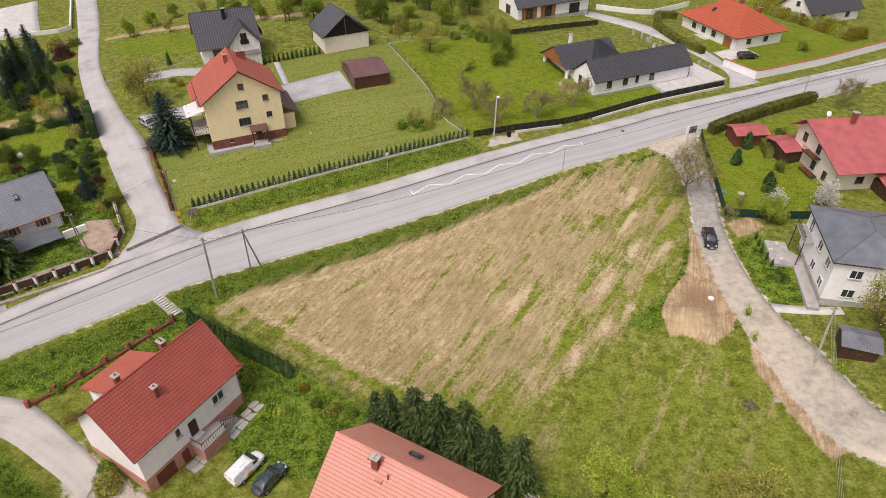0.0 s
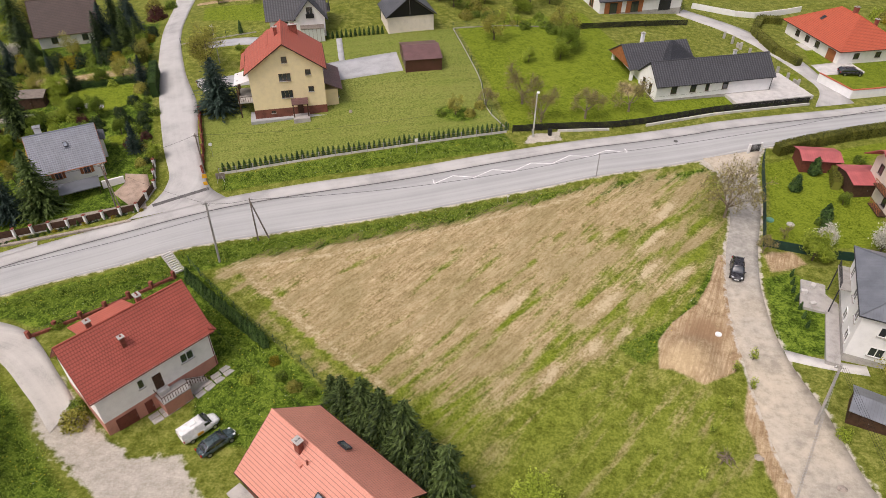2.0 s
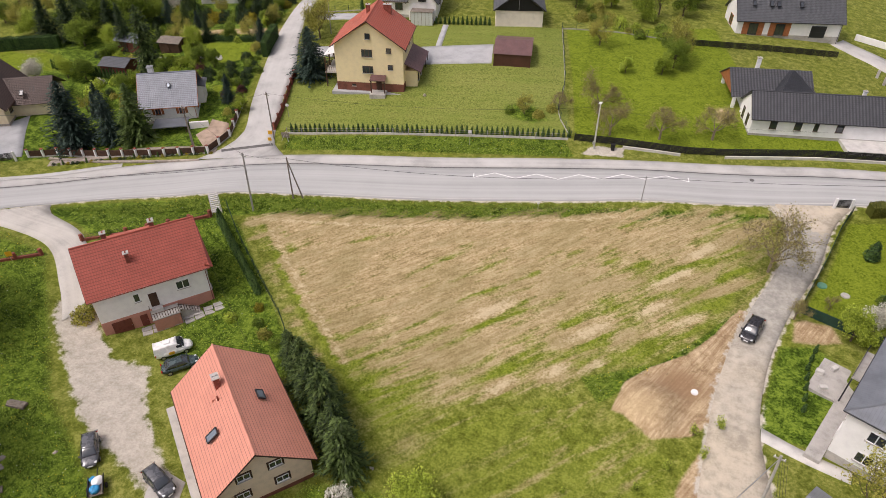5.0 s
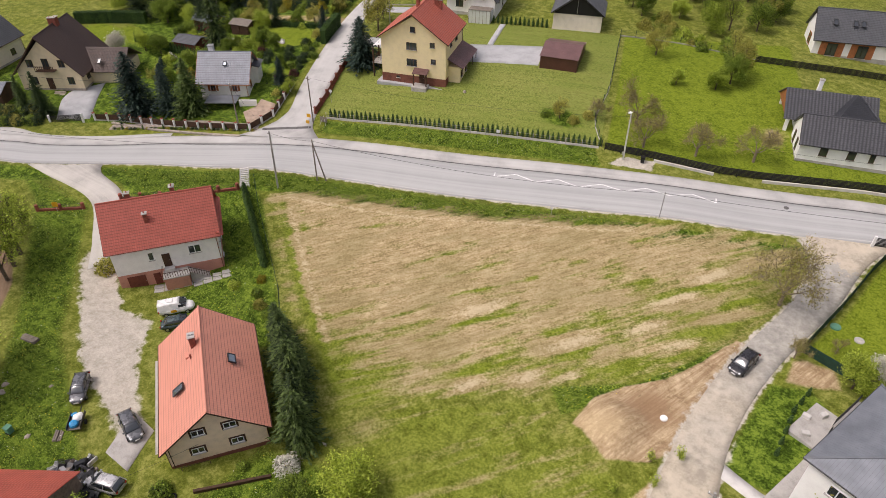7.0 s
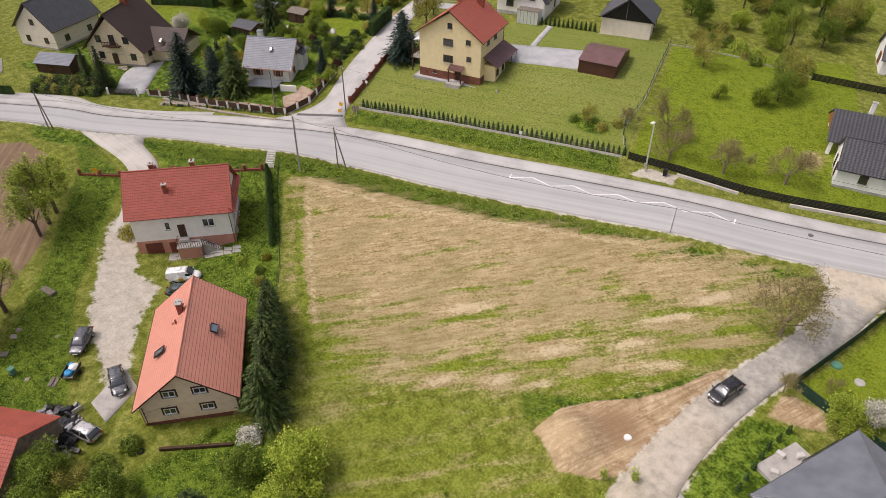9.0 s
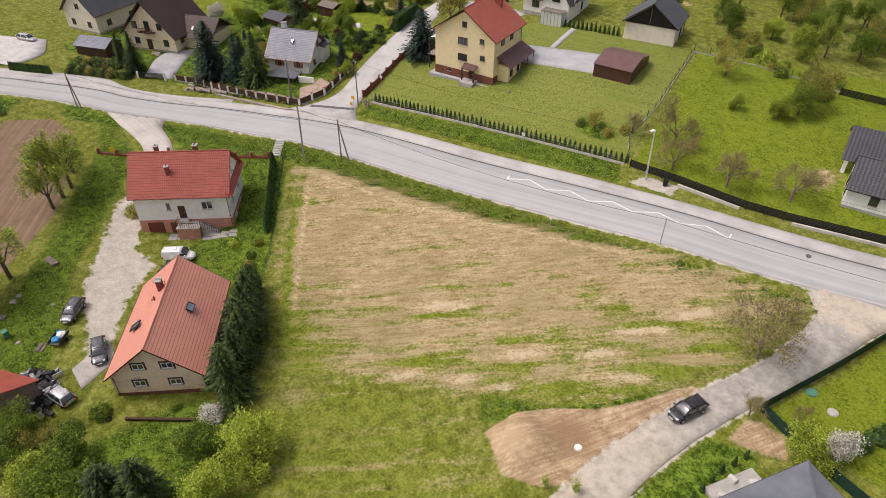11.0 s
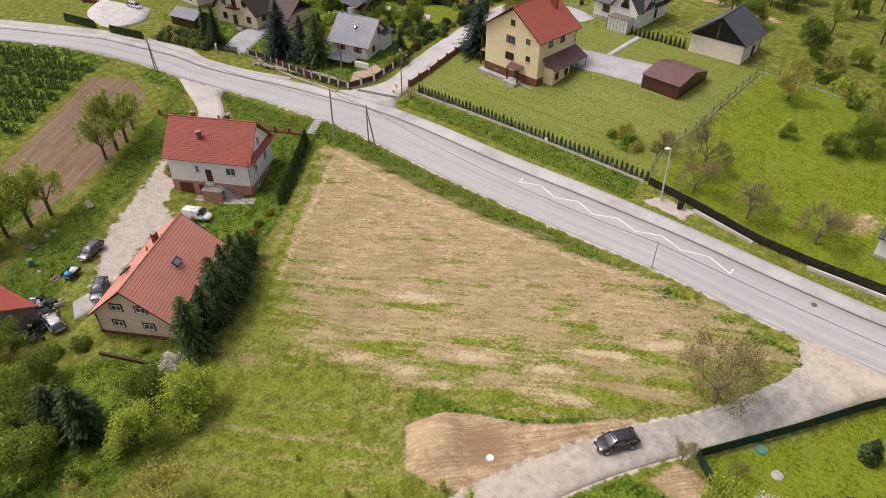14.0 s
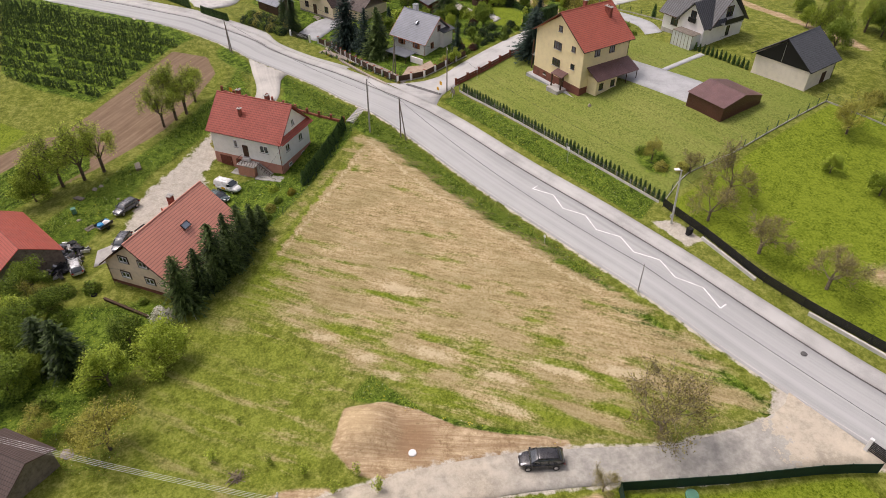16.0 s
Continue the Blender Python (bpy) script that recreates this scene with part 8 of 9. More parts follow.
def bay_white(f, a, b, i):
    part("panel", a_slab(a.lerp(b, .1), a.lerp(b, .9), 0.03, 0.2, 1.25), M["wood_dark"], f)
    part("base", a_slab(a, b, 0.12, -0.4, 0.18), M["concrete"], f)
    post(f, a, 0.17, 1.45, M["white_paint"], "pillar", M["brick"])


run_fence("fence", "dark boarded fence with white pillars and brick caps", [(-73.2, 56.6), (-69.6, 59.6), (-61.4, 62.9), (-53.8, 66.8), (-46.4, 71.8)], 2.3, bay_white)
run_fence("fence", "dark boarded fence with white pillars along the side road", [(-46.4, 71.8), (-46.6, 77.0), (-52.0, 86.4)], 2.3, bay_white)


def bay_brick(f, a, b, i):
    part("base", a_slab(a, b, 0.15, -0.4, 0.35), M["brick"], f)
    bm = bmesh.new()
    for k in range(8):
        p = a.lerp(b, (k + .5) / 8)
        tube(bm, p + Vector((0, 0, .35)), p + Vector((0, 0, 1.0)), 0.014, n=4)
    for z in (.5, .98):
        tube(bm, a + Vector((0, 0, z)), b + Vector((0, 0, z)), 0.02, n=4)
    part("railing", bm, M["black_paint"], f)
    post(f, a, 0.22, 1.1, M["brick"], "pillar")


for pts in ([(-52.6, 37.6), (-48.6, 42.6)], [(-46.6, 47.6), (-41.4, 53.4), (-36.8, 58.4), (-34.6, 60.8)]):
    f, g = run_fence("fence", "brick fence with iron railing before the red-roofed house", pts, 2.6, bay_brick)
    post(f, g[-1], 0.22, 1.1, M["brick"], "pillar")


def wall_line(label, pts, half, h, mat, cap=None):
    w = thing("garden_wall", label, "wall", Matrix())
    q = evenly([Vector(p) for p in pts], max(2, int(length_of([Vector(p) for p in pts]) / 4)))
    g = [Vector((p.x, p.y, float(gz(p.x, p.y)))) for p in q]
    for a, b in zip(g, g[1:]):
        part("panel", a_slab(a, b, half, -0.5, h), mat, w)
        if cap:
            part("coping", a_slab(a, b, half + .06, h, h + .12), cap, w)


wall_line("white rendered garden wall with red coping along the road", [(61.3, 137.6), (65.2, 129.4), (83, 138.2), (104, 149.6)], 0.12, 1.7, M["plaster_pure"], M["tile_orange"])
wall_line("white garden wall with open panels", [(40, 173.5), (53, 171.5), (67, 181.5)], 0.12, 1.3, M["plaster_pure"])
wall_line("white garden wall beside the far side road", [(-107, 154), (-92, 160.5), (-104, 187)], 0.15, 1.0, M["plaster_pure"])
wall_line("low stone retaining edge below the pavement hedge", [(-70, 58.2), (-61, 61.4), (-53.4, 65.2), (-46.2, 69.6)], 0.25, 0.25, M["stone"])


def sliding_gate(x, y, deg, L, label, slats=7, mat="black_paint"):
    g = thing("gate", label, "gate", at(x, y, deg))
    for k in range(slats):
        part("slat", a_box(-L / 2, L / 2, -.02, .02, .15 + k * .19, .28 + k * .19), M[mat], g)
    for s in (-1, 1):
        part("post", a_box(s * L / 2 - .16, s * L / 2 + .16, -.16, .16, -.4, 1.6), M["white_paint"], g)


sliding_gate(-75.6, 52.6, 50, 5.6, "black slatted driveway gate between white posts")
sliding_gate(44.9, 106.0, 25, 2.2, "dark garden gate between pale posts")


# ---- poles, lamps and cables ----
def pole(x, y, h, label, r=0.14, mat="metal_pole", cross=True, brace=None, lean=(0, 0)):
    p = thing("utility_pole", label, "pole", at(x, y))
    part("shaft", a_tube((0, 0, -.5), (lean[0], lean[1], h), r, r * .7, 8), M[mat], p)
    if brace:
        part("brace", a_tube((brace[0], brace[1], -.5), (lean[0] * .9, lean[1] * .9, h * .93), r, r * .7, 8), M[mat], p)
    if cross:
        part("crossarm", a_box(lean[0] - .5, lean[0] + .5, lean[1] - .05, lean[1] + .05, h - .5, h - .38), M[mat], p)
        for k in (-.4, 0, .4):
            part("insulator", a_tube((lean[0] + k, lean[1], h - .38), (lean[0] + k, lean[1], h - .2), .05, n=6), M["white_paint"], p)
    return Vector((x + lean[0], y + lean[1], float(gz(x, y)) + h - .25))


P1 = pole(-30.2, 65.2, 9.7, "tall grey concrete utility pole on the road bank", 0.16, lean=(.2, .1))
P2 = pole(-26.7, 70.3, 7.2, "braced wooden utility pole on the road bank", 0.12, "wood_grey", brace=(1.4, .8), cross=False)
P3 = pole(-39.6, 80.4, 8.6, "wooden utility pole at the side road corner", 0.12, "wood_grey")
P4 = pole(-70.2, 37.7, 6.8, "braced wooden utility pole beside the western road", 0.12, "wood_grey", brace=(1.2, .6), cross=False)
P5 = pole(-50.0, 71.8, 7.6, "braced pole in the cottage garden", 0.11, "wood_grey", brace=(1.6, -.8))
P6 = pole(19.8, 93.6, 4.3, "thin grey steel post at the road edge", 0.07, cross=False)
P7 = pole(44.1, 53.3, 8.8, "leaning concrete utility pole beside the lane", 0.17, "concrete", lean=(-.5, .3))
P8 = pole(70.8, 120.0, 4.6, "thin grey steel post at the road edge", 0.07, cross=False)
P10 = pole(-53.4, 113.5, 7.5, "street pole by the side road", 0.1)



def street_lamp():
    l = thing("street_lamp", "pale concrete street lamp with a single head", "street lamp", at(8.9, 102.5))
    part("shaft", a_tube((0, 0, -.5), (.1, -.6, 8.3), .15, .09, 8), M["concrete_pale"], l)
    part("arm", a_tube((.1, -.6, 8.2), (.25, -1.2, 8.6), .04, n=6), M["metal_light"], l)
    part("head", a_box(.05, .5, -1.7, -1.0, 8.5, 8.65, bevel=.04), M["white_paint"], l)
    part("box", a_box(-.25, .05, -.35, -.15, .9, 1.4), M["metal_light"], l)


street_lamp()


def cable(label, a, b, sag=0.6, r=0.014, mat="rubber"):
    cu = bpy.data.curves.new("cable", "CURVE")
    cu.dimensions, cu.bevel_depth, cu.bevel_resolution = "3D", r, 1
    s = cu.splines.new("POLY")
    s.points.add(14)
    for i in range(15):
        f = i / 14
        p = a.lerp(b, f) - Vector((0, 0, sag * 4 * f * (1 - f)))
        s.points[i].co = (*p, 1)
    ob = new("cable", cu)
    cu.materials.append(M[mat])
    tagged(ob, label, "cable", "overhead cables")


EAST = Vector((150, 158, 14.0))
cable("dark overhead cable along the road", P4, P1 + Vector((0, 0, -2)), 1.0, 0.02)
cable("dark overhead cable along the road", P1, P2, 0.3, 0.02)
cable("dark overhead cable along the road", P2, P6, 1.4, 0.022)
cable("dark overhead cable along the road", P6, P8, 0.8, 0.022)
cable("dark overhead cable along the road", P8, EAST, 1.2, 0.022)
cable("overhead cable across the road", P1, P5, 0.5)
cable("overhead cable across the road", P5, P3, 0.4)
cable("overhead cable to the western gardens", P5, Vector((-95, 45, 12)), 0.8)
cable("overhead cable above the yellow house's lawn", P3, Vector((9, 101.9, 16.4)), 1.4)
cable("overhead cable above the orchard", Vector((9, 101.9, 16.4)), Vector((40, 118.5, 13.2)), 1.0)
for k in range(4):
    cable("pale overhead wire above the meadow", P7 + Vector((0, .1 * k, -.3 * k)), Vector((32.3, 27.4, 12.2 - .35 * k)), 0.5, 0.012, "metal_light")
    cable("overhead wire beside the lane", P7 + Vector((.2 * k, 0, 0)), Vector((47 + .3 * k, 20, 13)), 0.5, 0.012)
cable("overhead cable to the salmon-roofed house", Vector((2.0, 31.0, 4.6)), Vector((-2.4, 18.6, 4.4)), 0.3, 0.014)
cable("overhead cable across the yard", Vector((-22.4, 50.6, 7.2)), Vector((-8.0, 43.0, 5.4)), 0.7)


# ---- road markings and steps ----
def zigzag():
    a, b = Vector((-5.0, 88.0)), Vector((24.3, 101.9))
    bm = bmesh.new()
    d = (b - a).normalized()
    n = Vector((-d.y, d.x))
    N = 10
    pts = [a + (b - a) * (i / N) + n * (0.55 if i % 2 else -0.55) for i in range(N + 1)]
    pts = [pts[0] + n * 1.0] + pts + [pts[-1] + n * 1.0]
    for p, q in zip(pts, pts[1:]):
        e = (q - p).normalized()
        s = Vector((-e.y, e.x)) * 0.09
        m = 4
        for k in range(m):
            u, v = p.lerp(q, k / m), p.lerp(q, (k + 1) / m)
            f = [bm.verts.new((w.x, w.y, float(gz(w.x, w.y)) + 0.05)) for w in (u - s, v - s, v + s, u + s)]
            bm.faces.new(f)
    tagged(new("road_marking", mesh_of("road_marking", bm, M["road_paint"])), "white zigzag bus stop marking painted on asphalt", "road marking", "", "structure")


zigzag()
band("road_line", [q.lerp(p, 0.035) for q, p in zip(ROAD_S, ROAD_N)], [q.lerp(p, 0.055) for q, p in zip(ROAD_S, ROAD_N)], M["asphalt_pale"], 0.042, 1, 2.0, 0, "faint white edge line", "road marking")
band("joint", smooth_line([(-45.2, 73.6), (-39.0, 79.4)]), smooth_line([(-44.7, 73.1), (-38.5, 78.9)]), M["tar"], 0.06, 1, 1.0, 0, "dark drain channel across the side road", "drain")
band("path", smooth_line([(-34.0, 126.4), (-30.4, 117.6)]), smooth_line([(-32.9, 126.8), (-29.3, 118.0)]), M["paving"], 0.07, 2, 1.0, 0.15, "narrow paved garden path", "path")
band("yard", smooth_line([(-35.0, 107.0), (-27.6, 111.2), (-17.2, 116.2)]), smooth_line([(-36.8, 113.8), (-31.5, 116.8), (-20.4, 123.0)]), M["paving"], 0.08, 5, 1.2, 0.2, "grey paved yard between house and garage", "paving")
band("yard", smooth_line([(-52, 103.5), (-46, 106), (-41.5, 108)]), smooth_line([(-53, 107.5), (-47, 110), (-43.2, 112)]), M["paving"], 0.07, 4, 1.2, 0.2, "grey paved entrance by the side road", "paving")
band("yard", smooth_line([(-61, 118.5), (-52, 121.5), (-46, 121.0)]), smooth_line([(-62.5, 121.5), (-53, 124.8), (-46, 124.5)]), M["paving"], 0.07, 4, 1.2, 0.2, "grey paved drive to the anthracite-roofed house", "paving")
band("yard", smooth_line([(-74.2, 56.0), (-80, 60.5), (-84.5, 64.5)]), smooth_line([(-77.6, 51.6), (-84, 55.6), (-86, 58.5)]), M["paving"], 0.06, 4, 1.2, 0.2, "grey paved forecourt behind the gate", "paving")
band("yard", smooth_line([(-48.5, 72.7), (-46.4, 75.3), (-49.5, 79.8)]), smooth_line([(-52.2, 74.5), (-51.8, 77.0), (-53.0, 79.2)]), M["brick_paving"], 0.07, 4, 0.8, 0.2, "reddish brick-paved entrance yard", "paving")
band("yard", smooth_line([(-92.6, 29.6), (-97.0, 36.0), (-106.0, 38.2)]), smooth_line([(-94.3, 27.5), (-104.5, 24.2), (-114.0, 27.0)]), M["concrete_pale"], 0.22, 5, 1.2, 0.4, "pale paved lot with parked cars", "paving")
band("yard", smooth_line([(-98, 157.6), (-107, 174), (-113, 186)]), smooth_line([(-106.5, 154), (-113, 166), (-120, 178)]), M["concrete_pale"], 0.07, 5, 1.5, 0.2, "pale paved lot behind the white wall", "paving")
band("rockery", smooth_line([(-68.2, 56.6), (-56.5, 66.0), (-45.4, 72.6)]), smooth_line([(-69.2, 57.9), (-57.6, 67.3), (-46.4, 73.9)]), M["stone"], 0.1, 3, 0.8, 0.2, "stone rockery strip below the pillared fence", "rockery")
band("access", smooth_line([(58.0, 124.2), (60.5, 134), (56, 146), (48, 158), (36, 167)]), smooth_line([(65.5, 127.6), (63.5, 136), (60, 149), (51, 163), (38, 171.5)]), M["asphalt_pale"], 0.06, 4, 1.5, 0.2, "pale access road to the far houses", "road")
band("yard", smooth_line([(63.2, 141), (72, 144.5)]), smooth_line([(62, 146), (70, 150)]), M["concrete_pale"], 0.08, 4, 1.2, 0.2, "pale concrete forecourt", "paving")
band("path", smooth_line([(42.6, 63.4), (46, 62.6), (51, 62.0)]), smooth_line([(42.9, 61.8), (46, 61.2), (51, 60.6)]), M["concrete_pale"], 0.07, 2, 1.0, 0.15, "pale slab path from the lane", "path")
band("yard", smooth_line([(-5.4, 29.4), (-2.8, 25.0)]), smooth_line([(-9.4, 29.2), (-6.6, 24.6)]), M["concrete"], 0.06, 4, 0.8, 0.2, "worn concrete apron beside the house", "paving")


def bank_steps():
    s = thing("steps", "concrete garden steps down the road bank", "steps", Matrix())
    a, b = Vector((-37.6, 64.3)), Vector((-34.2, 61.8))
    d = (b - a).normalized()
    n = Vector((-d.y, d.x))
    N = 10
    za, zb = float(gz(a.x, a.y)) + 0.1, float(gz(b.x, b.y)) + 0.05
    for k in range(N):
        p = a.lerp(b, k / N)
        q = a.lerp(b, (k + .62) / N)
        z = za + (zb - za) * k / N
        bm = bmesh.new()
        slab(bm, Vector((p.x, p.y, z)), Vector((q.x, q.y, z)), 0.6, -.25, .03)
        part("step", bm, M["concrete_pale"], s)
    for sgn in (-1, 1):
        bm = bmesh.new()
        o = n * sgn * 0.68
        slab(bm, Vector((a.x + o.x, a.y + o.y, za)), Vector((b.x + o.x, b.y + o.y, zb)), 0.06, -.3, .05)
        part("kerb", bm, M["concrete"], s)


bank_steps()


# ---- yard clutter ----
def slab_path():
    p = thing("slab_path", "loose concrete slabs along the red house's wall", "path", Matrix())
    rng = random.Random(3)
    u = Vector((0.507, 0.863))
    o = Vector((-25.4, 45.0))
    for k in range(2, 10):
        for j in range(2):
            c = o + u * (-6.0 + k * 1.3) + Vector((0.863, -0.507)) * (j * 0.8 - 0.15 + 0.5 * (k > 5))
            z = float(gz(c.x, c.y))
            bm = bmesh.new()
            box(bm, -.6, .6, -.36, .36, -.06, .09, bevel=.02)
            ob = part("slab", bm, M["concrete"], p)
            ob.matrix_basis = pose(c.x, c.y, z, rng.uniform(-2, 2), rng.uniform(-2, 2), 59.6 + rng.uniform(-6, 6))


slab_path()


def trailer():
    t = thing("trailer", "small car trailer loaded with blue tarpaulin bundles", "trailer", at(-12.2, 24.3, 142))
    part("bed", a_box(-1.1, 1.1, -.7, .7, .45, .55), M["wood_grey"], t)
    for y in (-.7, .7):
        part("side", a_box(-1.1, 1.1, y - .03, y + .03, .55, .9), M["metal_dark"], t)
        part("wheel", a_tube((0, y * 1.15, .28), (0, y * 1.35, .28), .28, n=12), M["rubber"], t)
    part("drawbar", a_tube((1.1, 0, .45), (2.2, 0, .4), .05, n=6), M["metal_dark"], t)
    rng = np.random.default_rng(4)
    for k, (x, y, r) in enumerate(((-.5, 0.1, .5), (.4, -.15, .55), (.75, .3, .35))):
        bm = bmesh.new()
        bmesh.ops.create_icosphere(bm, subdivisions=2, radius=r)
        for v in bm.verts:
            v.co *= 1 + 0.3 * noise.noise(v.co * 4 + Vector((k, 0, 0)))
            v.co.z *= .7
            v.co += Vector((x, y, .75))
        part("load_sack", bm, M["blue_tarp"] if k != 1 else M["white_paint"], t)


trailer()


def lump(name, label, category, x, y, r, h, mat, seed=0, flat=1.0):
    bm = bmesh.new()
    bmesh.ops.create_icosphere(bm, subdivisions=2, radius=1)
    for v in bm.verts:
        v.co *= 1 + 0.4 * noise.noise(v.co * 1.8 + Vector((seed, 0, 0)))
        v.co = Vector((v.co.x * r, v.co.y * r * flat, v.co.z * h))
    ob = new(name, mesh_of(name, bm, mat))
    ob.matrix_basis = at(x, y, seed * 37)
    return tagged(ob, label, category)


def timber_stack(x, y, deg, label, n=8, L=2.2):
    t = thing("timber_stack", label, "timber", at(x, y, deg))
    rng = random.Random(int(x * 7))
    for k in range(n):
        yy, zz = (k % 4) * .22 - .33, .06 + (k // 4) * .12
        part("plank", a_box(-L / 2 + rng.uniform(-.15, .15), L / 2, yy - .09, yy + .09, zz - .05, zz + .05), M["wood_grey"], t)


timber_stack(-28.3, 26.0, 20, "weathered planks stacked on the grass", 12)
timber_stack(-12.2, 22.2, -40, "old timber pallet beside the trailer", 6, 1.3)


def brush_pile(x, y, r, n):
    """A heap of cut branches lying criss-cross."""
    t = thing("brush_pile", "heap of cut grey branches on the meadow", "branches", at(x, y))
    rng = random.Random(14)
    for k in range(n):
        a, d = rng.uniform(0, 6.28), rng.uniform(0, 0.6) * r
        z, half, turn = rng.uniform(.05, .4), rng.uniform(.4, .9) * r, rng.uniform(0, 6.28)
        cx, cy, dx, dy = d * math.cos(a), d * math.sin(a), half * math.cos(turn), half * math.sin(turn)
        part("branch", a_tube((cx - dx, cy - dy, max(.04, z - .15)), (cx + dx, cy + dy, z + .1), rng.uniform(.03, .06), .015, 5), M["bark_pale" if k % 3 else "bark"], t)


brush_pile(34.7, 47.9, 1.2, 26)
timber_stack(-20.4, 18.6, 60, "grey boards lying at the field edge", 6, 1.6)


def junk():
    rng = random.Random(8)
    spots = [(-5.6, 21.0), (-4.2, 20.0), (-6.4, 19.4), (-3.6, 18.6), (-1.6, 20.8), (-7.2, 21.4), (-5.0, 18.4), (-2.2, 19.2), (-6.2, 22.6), (-8.0, 20.2), (-3.0, 20.8), (-4.8, 22.2)]
    mats = ["metal_dark", "paint_black", "paint_grey", "metal_light", "rubber", "wood_grey", "paint_silver", "paint_black"]
    for i, (x, y) in enumerate(spots):
        s = thing("scrap_heap", "scrap car parts and sheet metal heaped on the ground", "scrap", at(x, y, rng.uniform(0, 360)), "scrap beside the barn")
        for k in range(10):
            a, b, c = rng.uniform(.2, .8), rng.uniform(.05, .4), rng.uniform(.04, .3)
            bm = bmesh.new()
            box(bm, -a, a, -b, b, -c, c, bevel=.03)
            ob = part("scrap", bm, M[rng.choice(mats)], s)
            ob.matrix_basis = pose(rng.uniform(-.7, .7), rng.uniform(-.7, .7), rng.uniform(.1, .6), rng.uniform(-35, 35), rng.uniform(-35, 35), rng.uniform(0, 180))
    for i, (x, y) in enumerate(((1.2, 25.6), (1.9, 25.9), (2.6, 26.2), (3.3, 26.6))):
        bm = bmesh.new()
        n, R, r = 14, .3, .1
        rings = []
        for a in range(n):
            t = 2 * math.pi * a / n
            rings.append([bm.verts.new(((R + r * math.cos(q)) * math.cos(t), (R + r * math.cos(q)) * math.sin(t), .1 + r * math.sin(q))) for q in (0, 1.57, 3.14, 4.71)])
        for a in range(n):
            p, q = rings[a], rings[(a + 1) % n]
            for k in range(4):
                bm.faces.new((p[k], q[k], q[(k + 1) % 4], p[(k + 1) % 4]))
        ob = new("tyre", mesh_of("tyre", bm, M["rubber"], True))
        ob.matrix_basis = at(x, y, 0, 0.02)
        tagged(ob, "old black tyre lying by the garden wall", "tyre", "tyres by the wall")


junk()
wall_line("low dark wall below the gable of the beige house", [(4.4, 28.2), (8.6, 34.4)], 0.15, 0.4, M["wood_dark"])
for i, (x, y, r, l) in enumerate(((-22.6, 20.4, .5, "grey rubble"), (-23.4, 21.2, .4, "pale stone"), (-17.0, 27.5, .3, "pale stone"), (31.8, 66.6, .25, "pale stone"), (44.9, 45.8, .5, "grey boulder"), (29.4, 31.0, .8, "heap of pale gravel"), (-19.5, 24.6, .25, "pale stone"), (-14.6, 20.0, .35, "pale stone"), (38.0, 48.4, .5, "heap of cut twigs"))):
    lump("stone", f"{l} lying in the grass", "stone", x, y, r, r * .5, M["stone"], i + 1, .8)


def lid(name, label, x, y, r, mat, h=.12, dz=0.0):
    bm = bmesh.new()
    tube(bm, (0, 0, -.3), (0, 0, h), r, r * .97, 20)
    tube(bm, (0, 0, h), (0, 0, h + .05), r * .8, r * .75, 20)
    ob = new(name, mesh_of(name, bm, mat))
    ob.matrix_basis = at(x, y, 0, dz)
    tagged(ob, label, "manhole cover")


lid("manhole_cover", "white round manhole cover on bare soil", 35.6, 64.8, .4, M["white_paint"], .12)
lid("manhole_cover", "green plastic tank lid in the lawn", 44.9, 88.6, .6, M["green_plastic"], .15)
lid("manhole_cover", "pale green tank lid in the lawn", 47.6, 88.0, .55, M["concrete"], .08)
lid("manhole_cover", "dark drain grate in the asphalt", 32.5, 106.6, .35, M["tar"], .08)


def bin_at(x, y, mat, label):
    b = thing("bin", label, "bin", at(x, y, 20))
    bm = bmesh.new()
    prism(bm, [(-.26, 0.06), (.26, 0.06), (.32, .95), (-.32, .95)], -.3, .3)
    part("body", bm, mat, b)
    part("lid", a_box(-.36, .36, -.36, .34, .95, 1.02, bevel=.02), mat, b)
    part("wheel", a_tube((-.25, -.3, .1), (.25, -.3, .1), .1, n=8), M["rubber"], b)


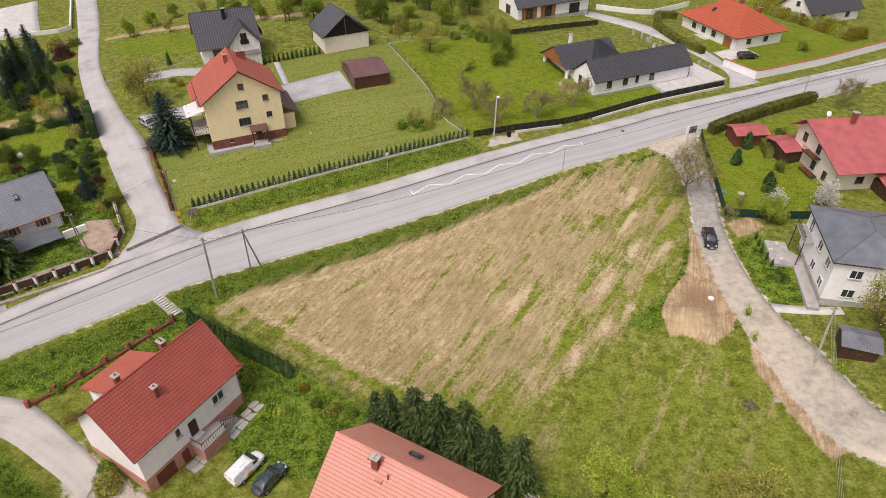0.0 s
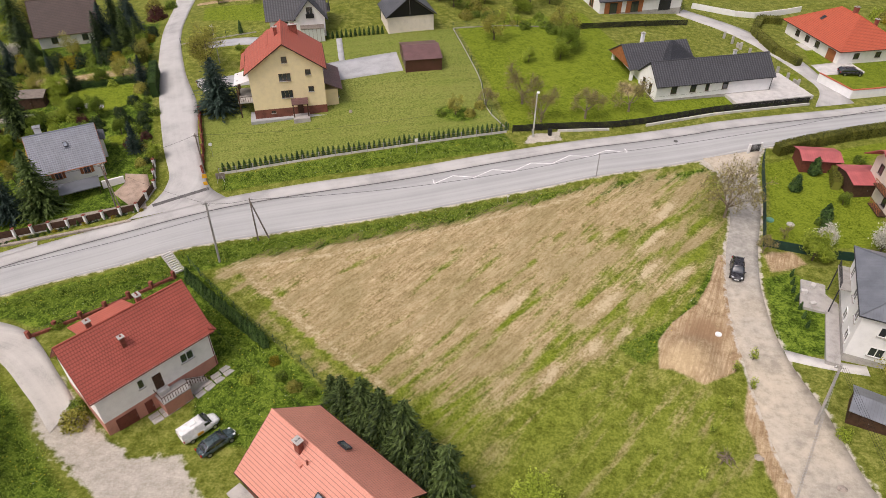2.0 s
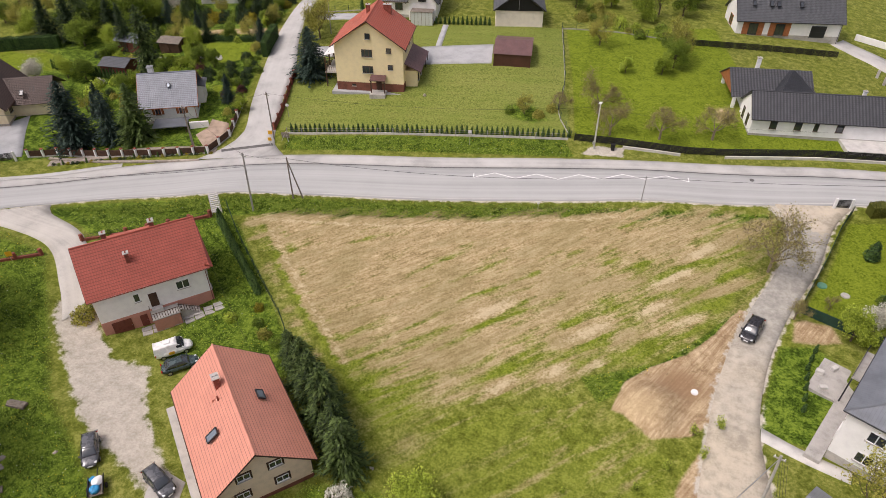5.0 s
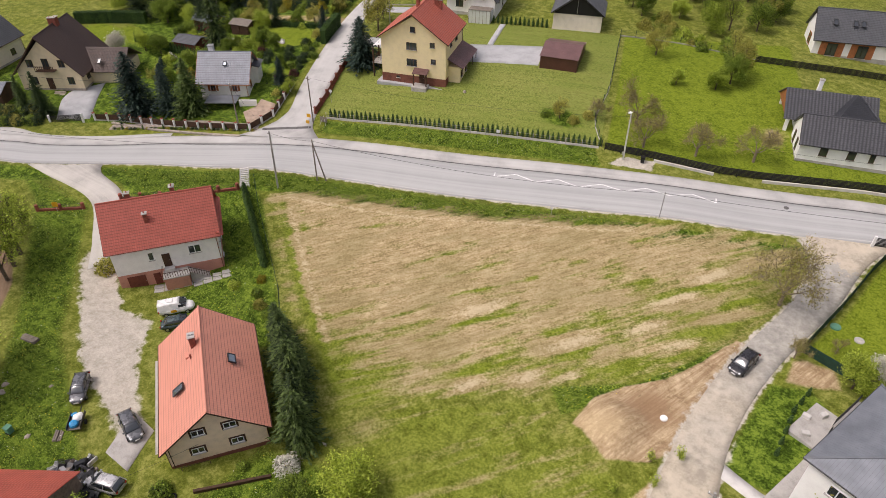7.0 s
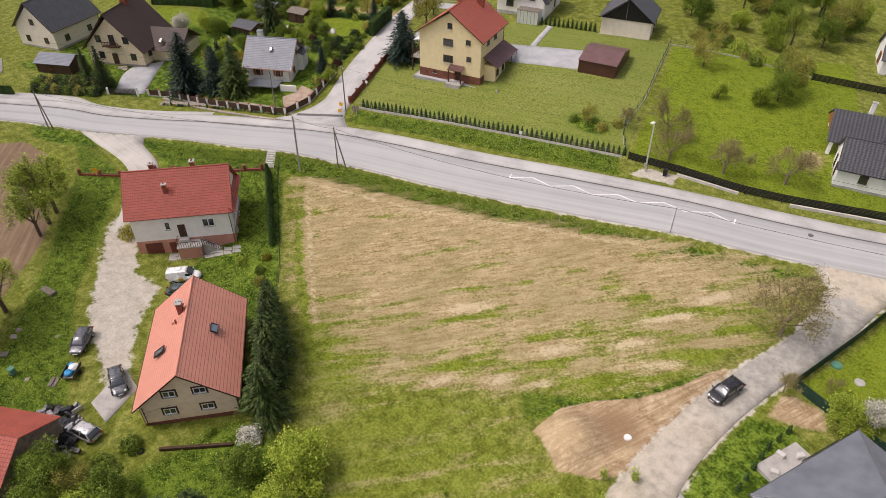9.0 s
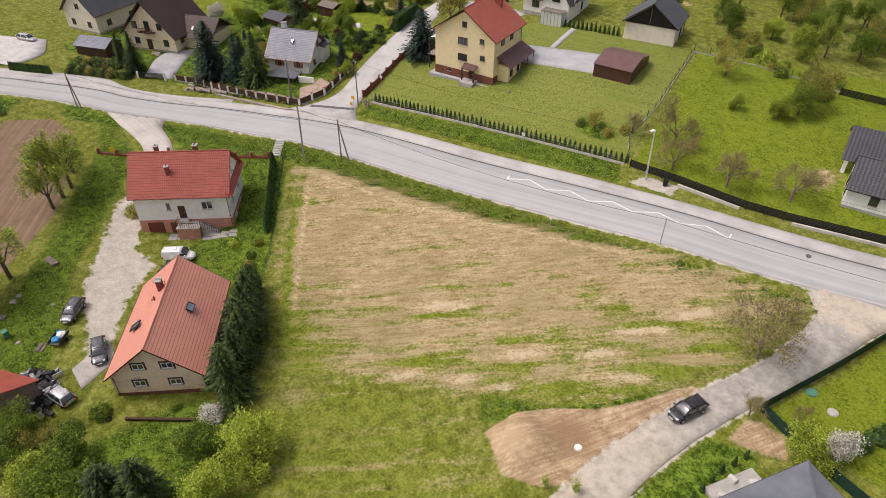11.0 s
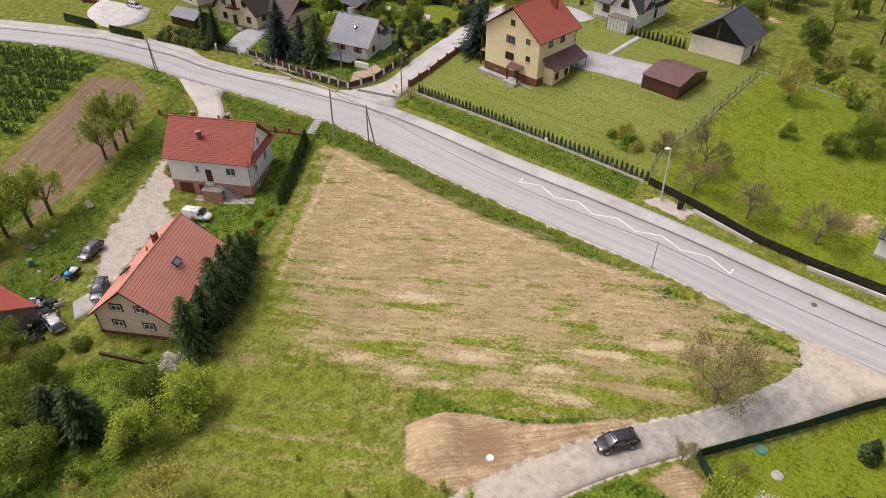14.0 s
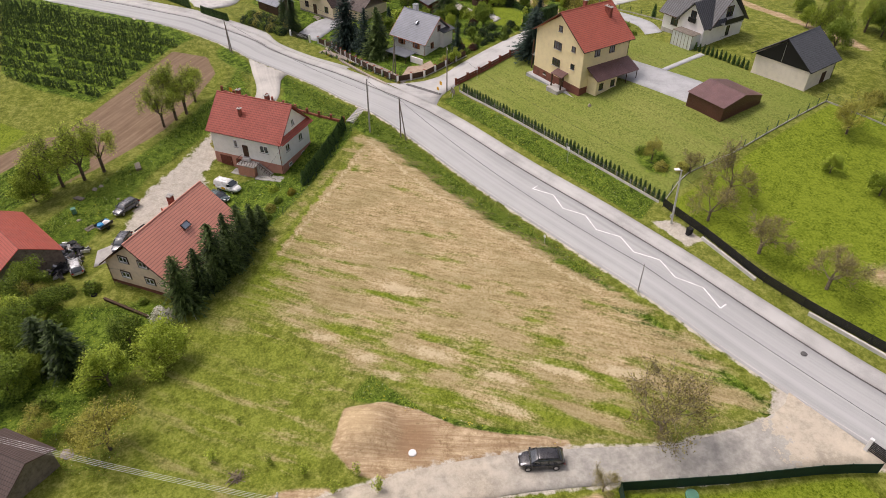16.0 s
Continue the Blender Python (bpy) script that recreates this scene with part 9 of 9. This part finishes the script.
bin_at(-16.4, 19.0, M["green_plastic"], "green wheeled bin on the grass")
bin_at(11.6, 103.6, M["rubber"], "black litter bin at the bus stop")


def sign(x, y, deg, label, h=2.4, w=.6, mat="white_paint", round_=False):
    s = thing("road_sign", label, "road sign", at(x, y, deg))
    part("post", a_tube((0, 0, -.3), (0, 0, h), .035, n=6), M["metal_light"], s)
    if round_:
        part("disc", a_tube((0, -.04, h), (0, -.07, h), w / 2, n=18), M[mat], s)
    else:
        part("plate", a_box(-w / 2, w / 2, -.07, -.04, h - w / 2, h + w / 2, bevel=.01), M[mat], s)


sign(-9.2, 94.0, 25, "white bus stop sign on a thin post", 2.4, .55)
sign(-39.0, 79.2, 30, "yellow warning sign on a thin post", 2.2, .7, "yellow_sign")
sign(-38.7, 78.6, 30, "yellow warning sign below the pole", 1.4, .6, "yellow_sign")
sign(-41.6, 86.5, 30, "round white road sign on a post", 2.2, .6, round_=True)
sign(7.0, 86.0, 25, "small pale marker on the verge", 1.0, .4)
sign(-50.6, 39.6, 50, "yellow warning board on the brick fence", 1.3, .8, "yellow_sign")
sign(9.9, 40.4, 20, "small concrete marker post", .5, .45, "concrete")


def bench():
    b = thing("hoist_frame", "folded metal hoarding frame at the hedge corner", "hoarding", at(-37.6, 81.2, 20))
    for k in range(2):
        bm = bmesh.new()
        tube(bm, (-.6 + k * 1.2, -.5, 0), (0, .2, 1.6), .04, n=5)
        part("leg", bm, M["metal_light"], b)
    part("board", a_box(-.7, .7, -.06, -.02, .5, 1.5), M["wood_grey"], b)


bench()
lump("stone", "small dark garden stone on the lawn", "stone", -23.0, 102.0, .3, .5, M["stone"], 5)


def terrace_blocks():
    for i, (x, y) in enumerate(((46.6, 73.6), (47.2, 71.4), (47.9, 74.8))):
        bm = bmesh.new()
        box(bm, -.4, .4, -.25, .25, 0, .5, bevel=.05)
        ob = new("stone_block", mesh_of("stone_block", bm, M["concrete_pale"]))
        ob.matrix_basis = at(x, y, 30 * i, .2)
        tagged(ob, "pale stone block on the unfinished terrace", "block", "blocks on the terrace")


terrace_blocks()
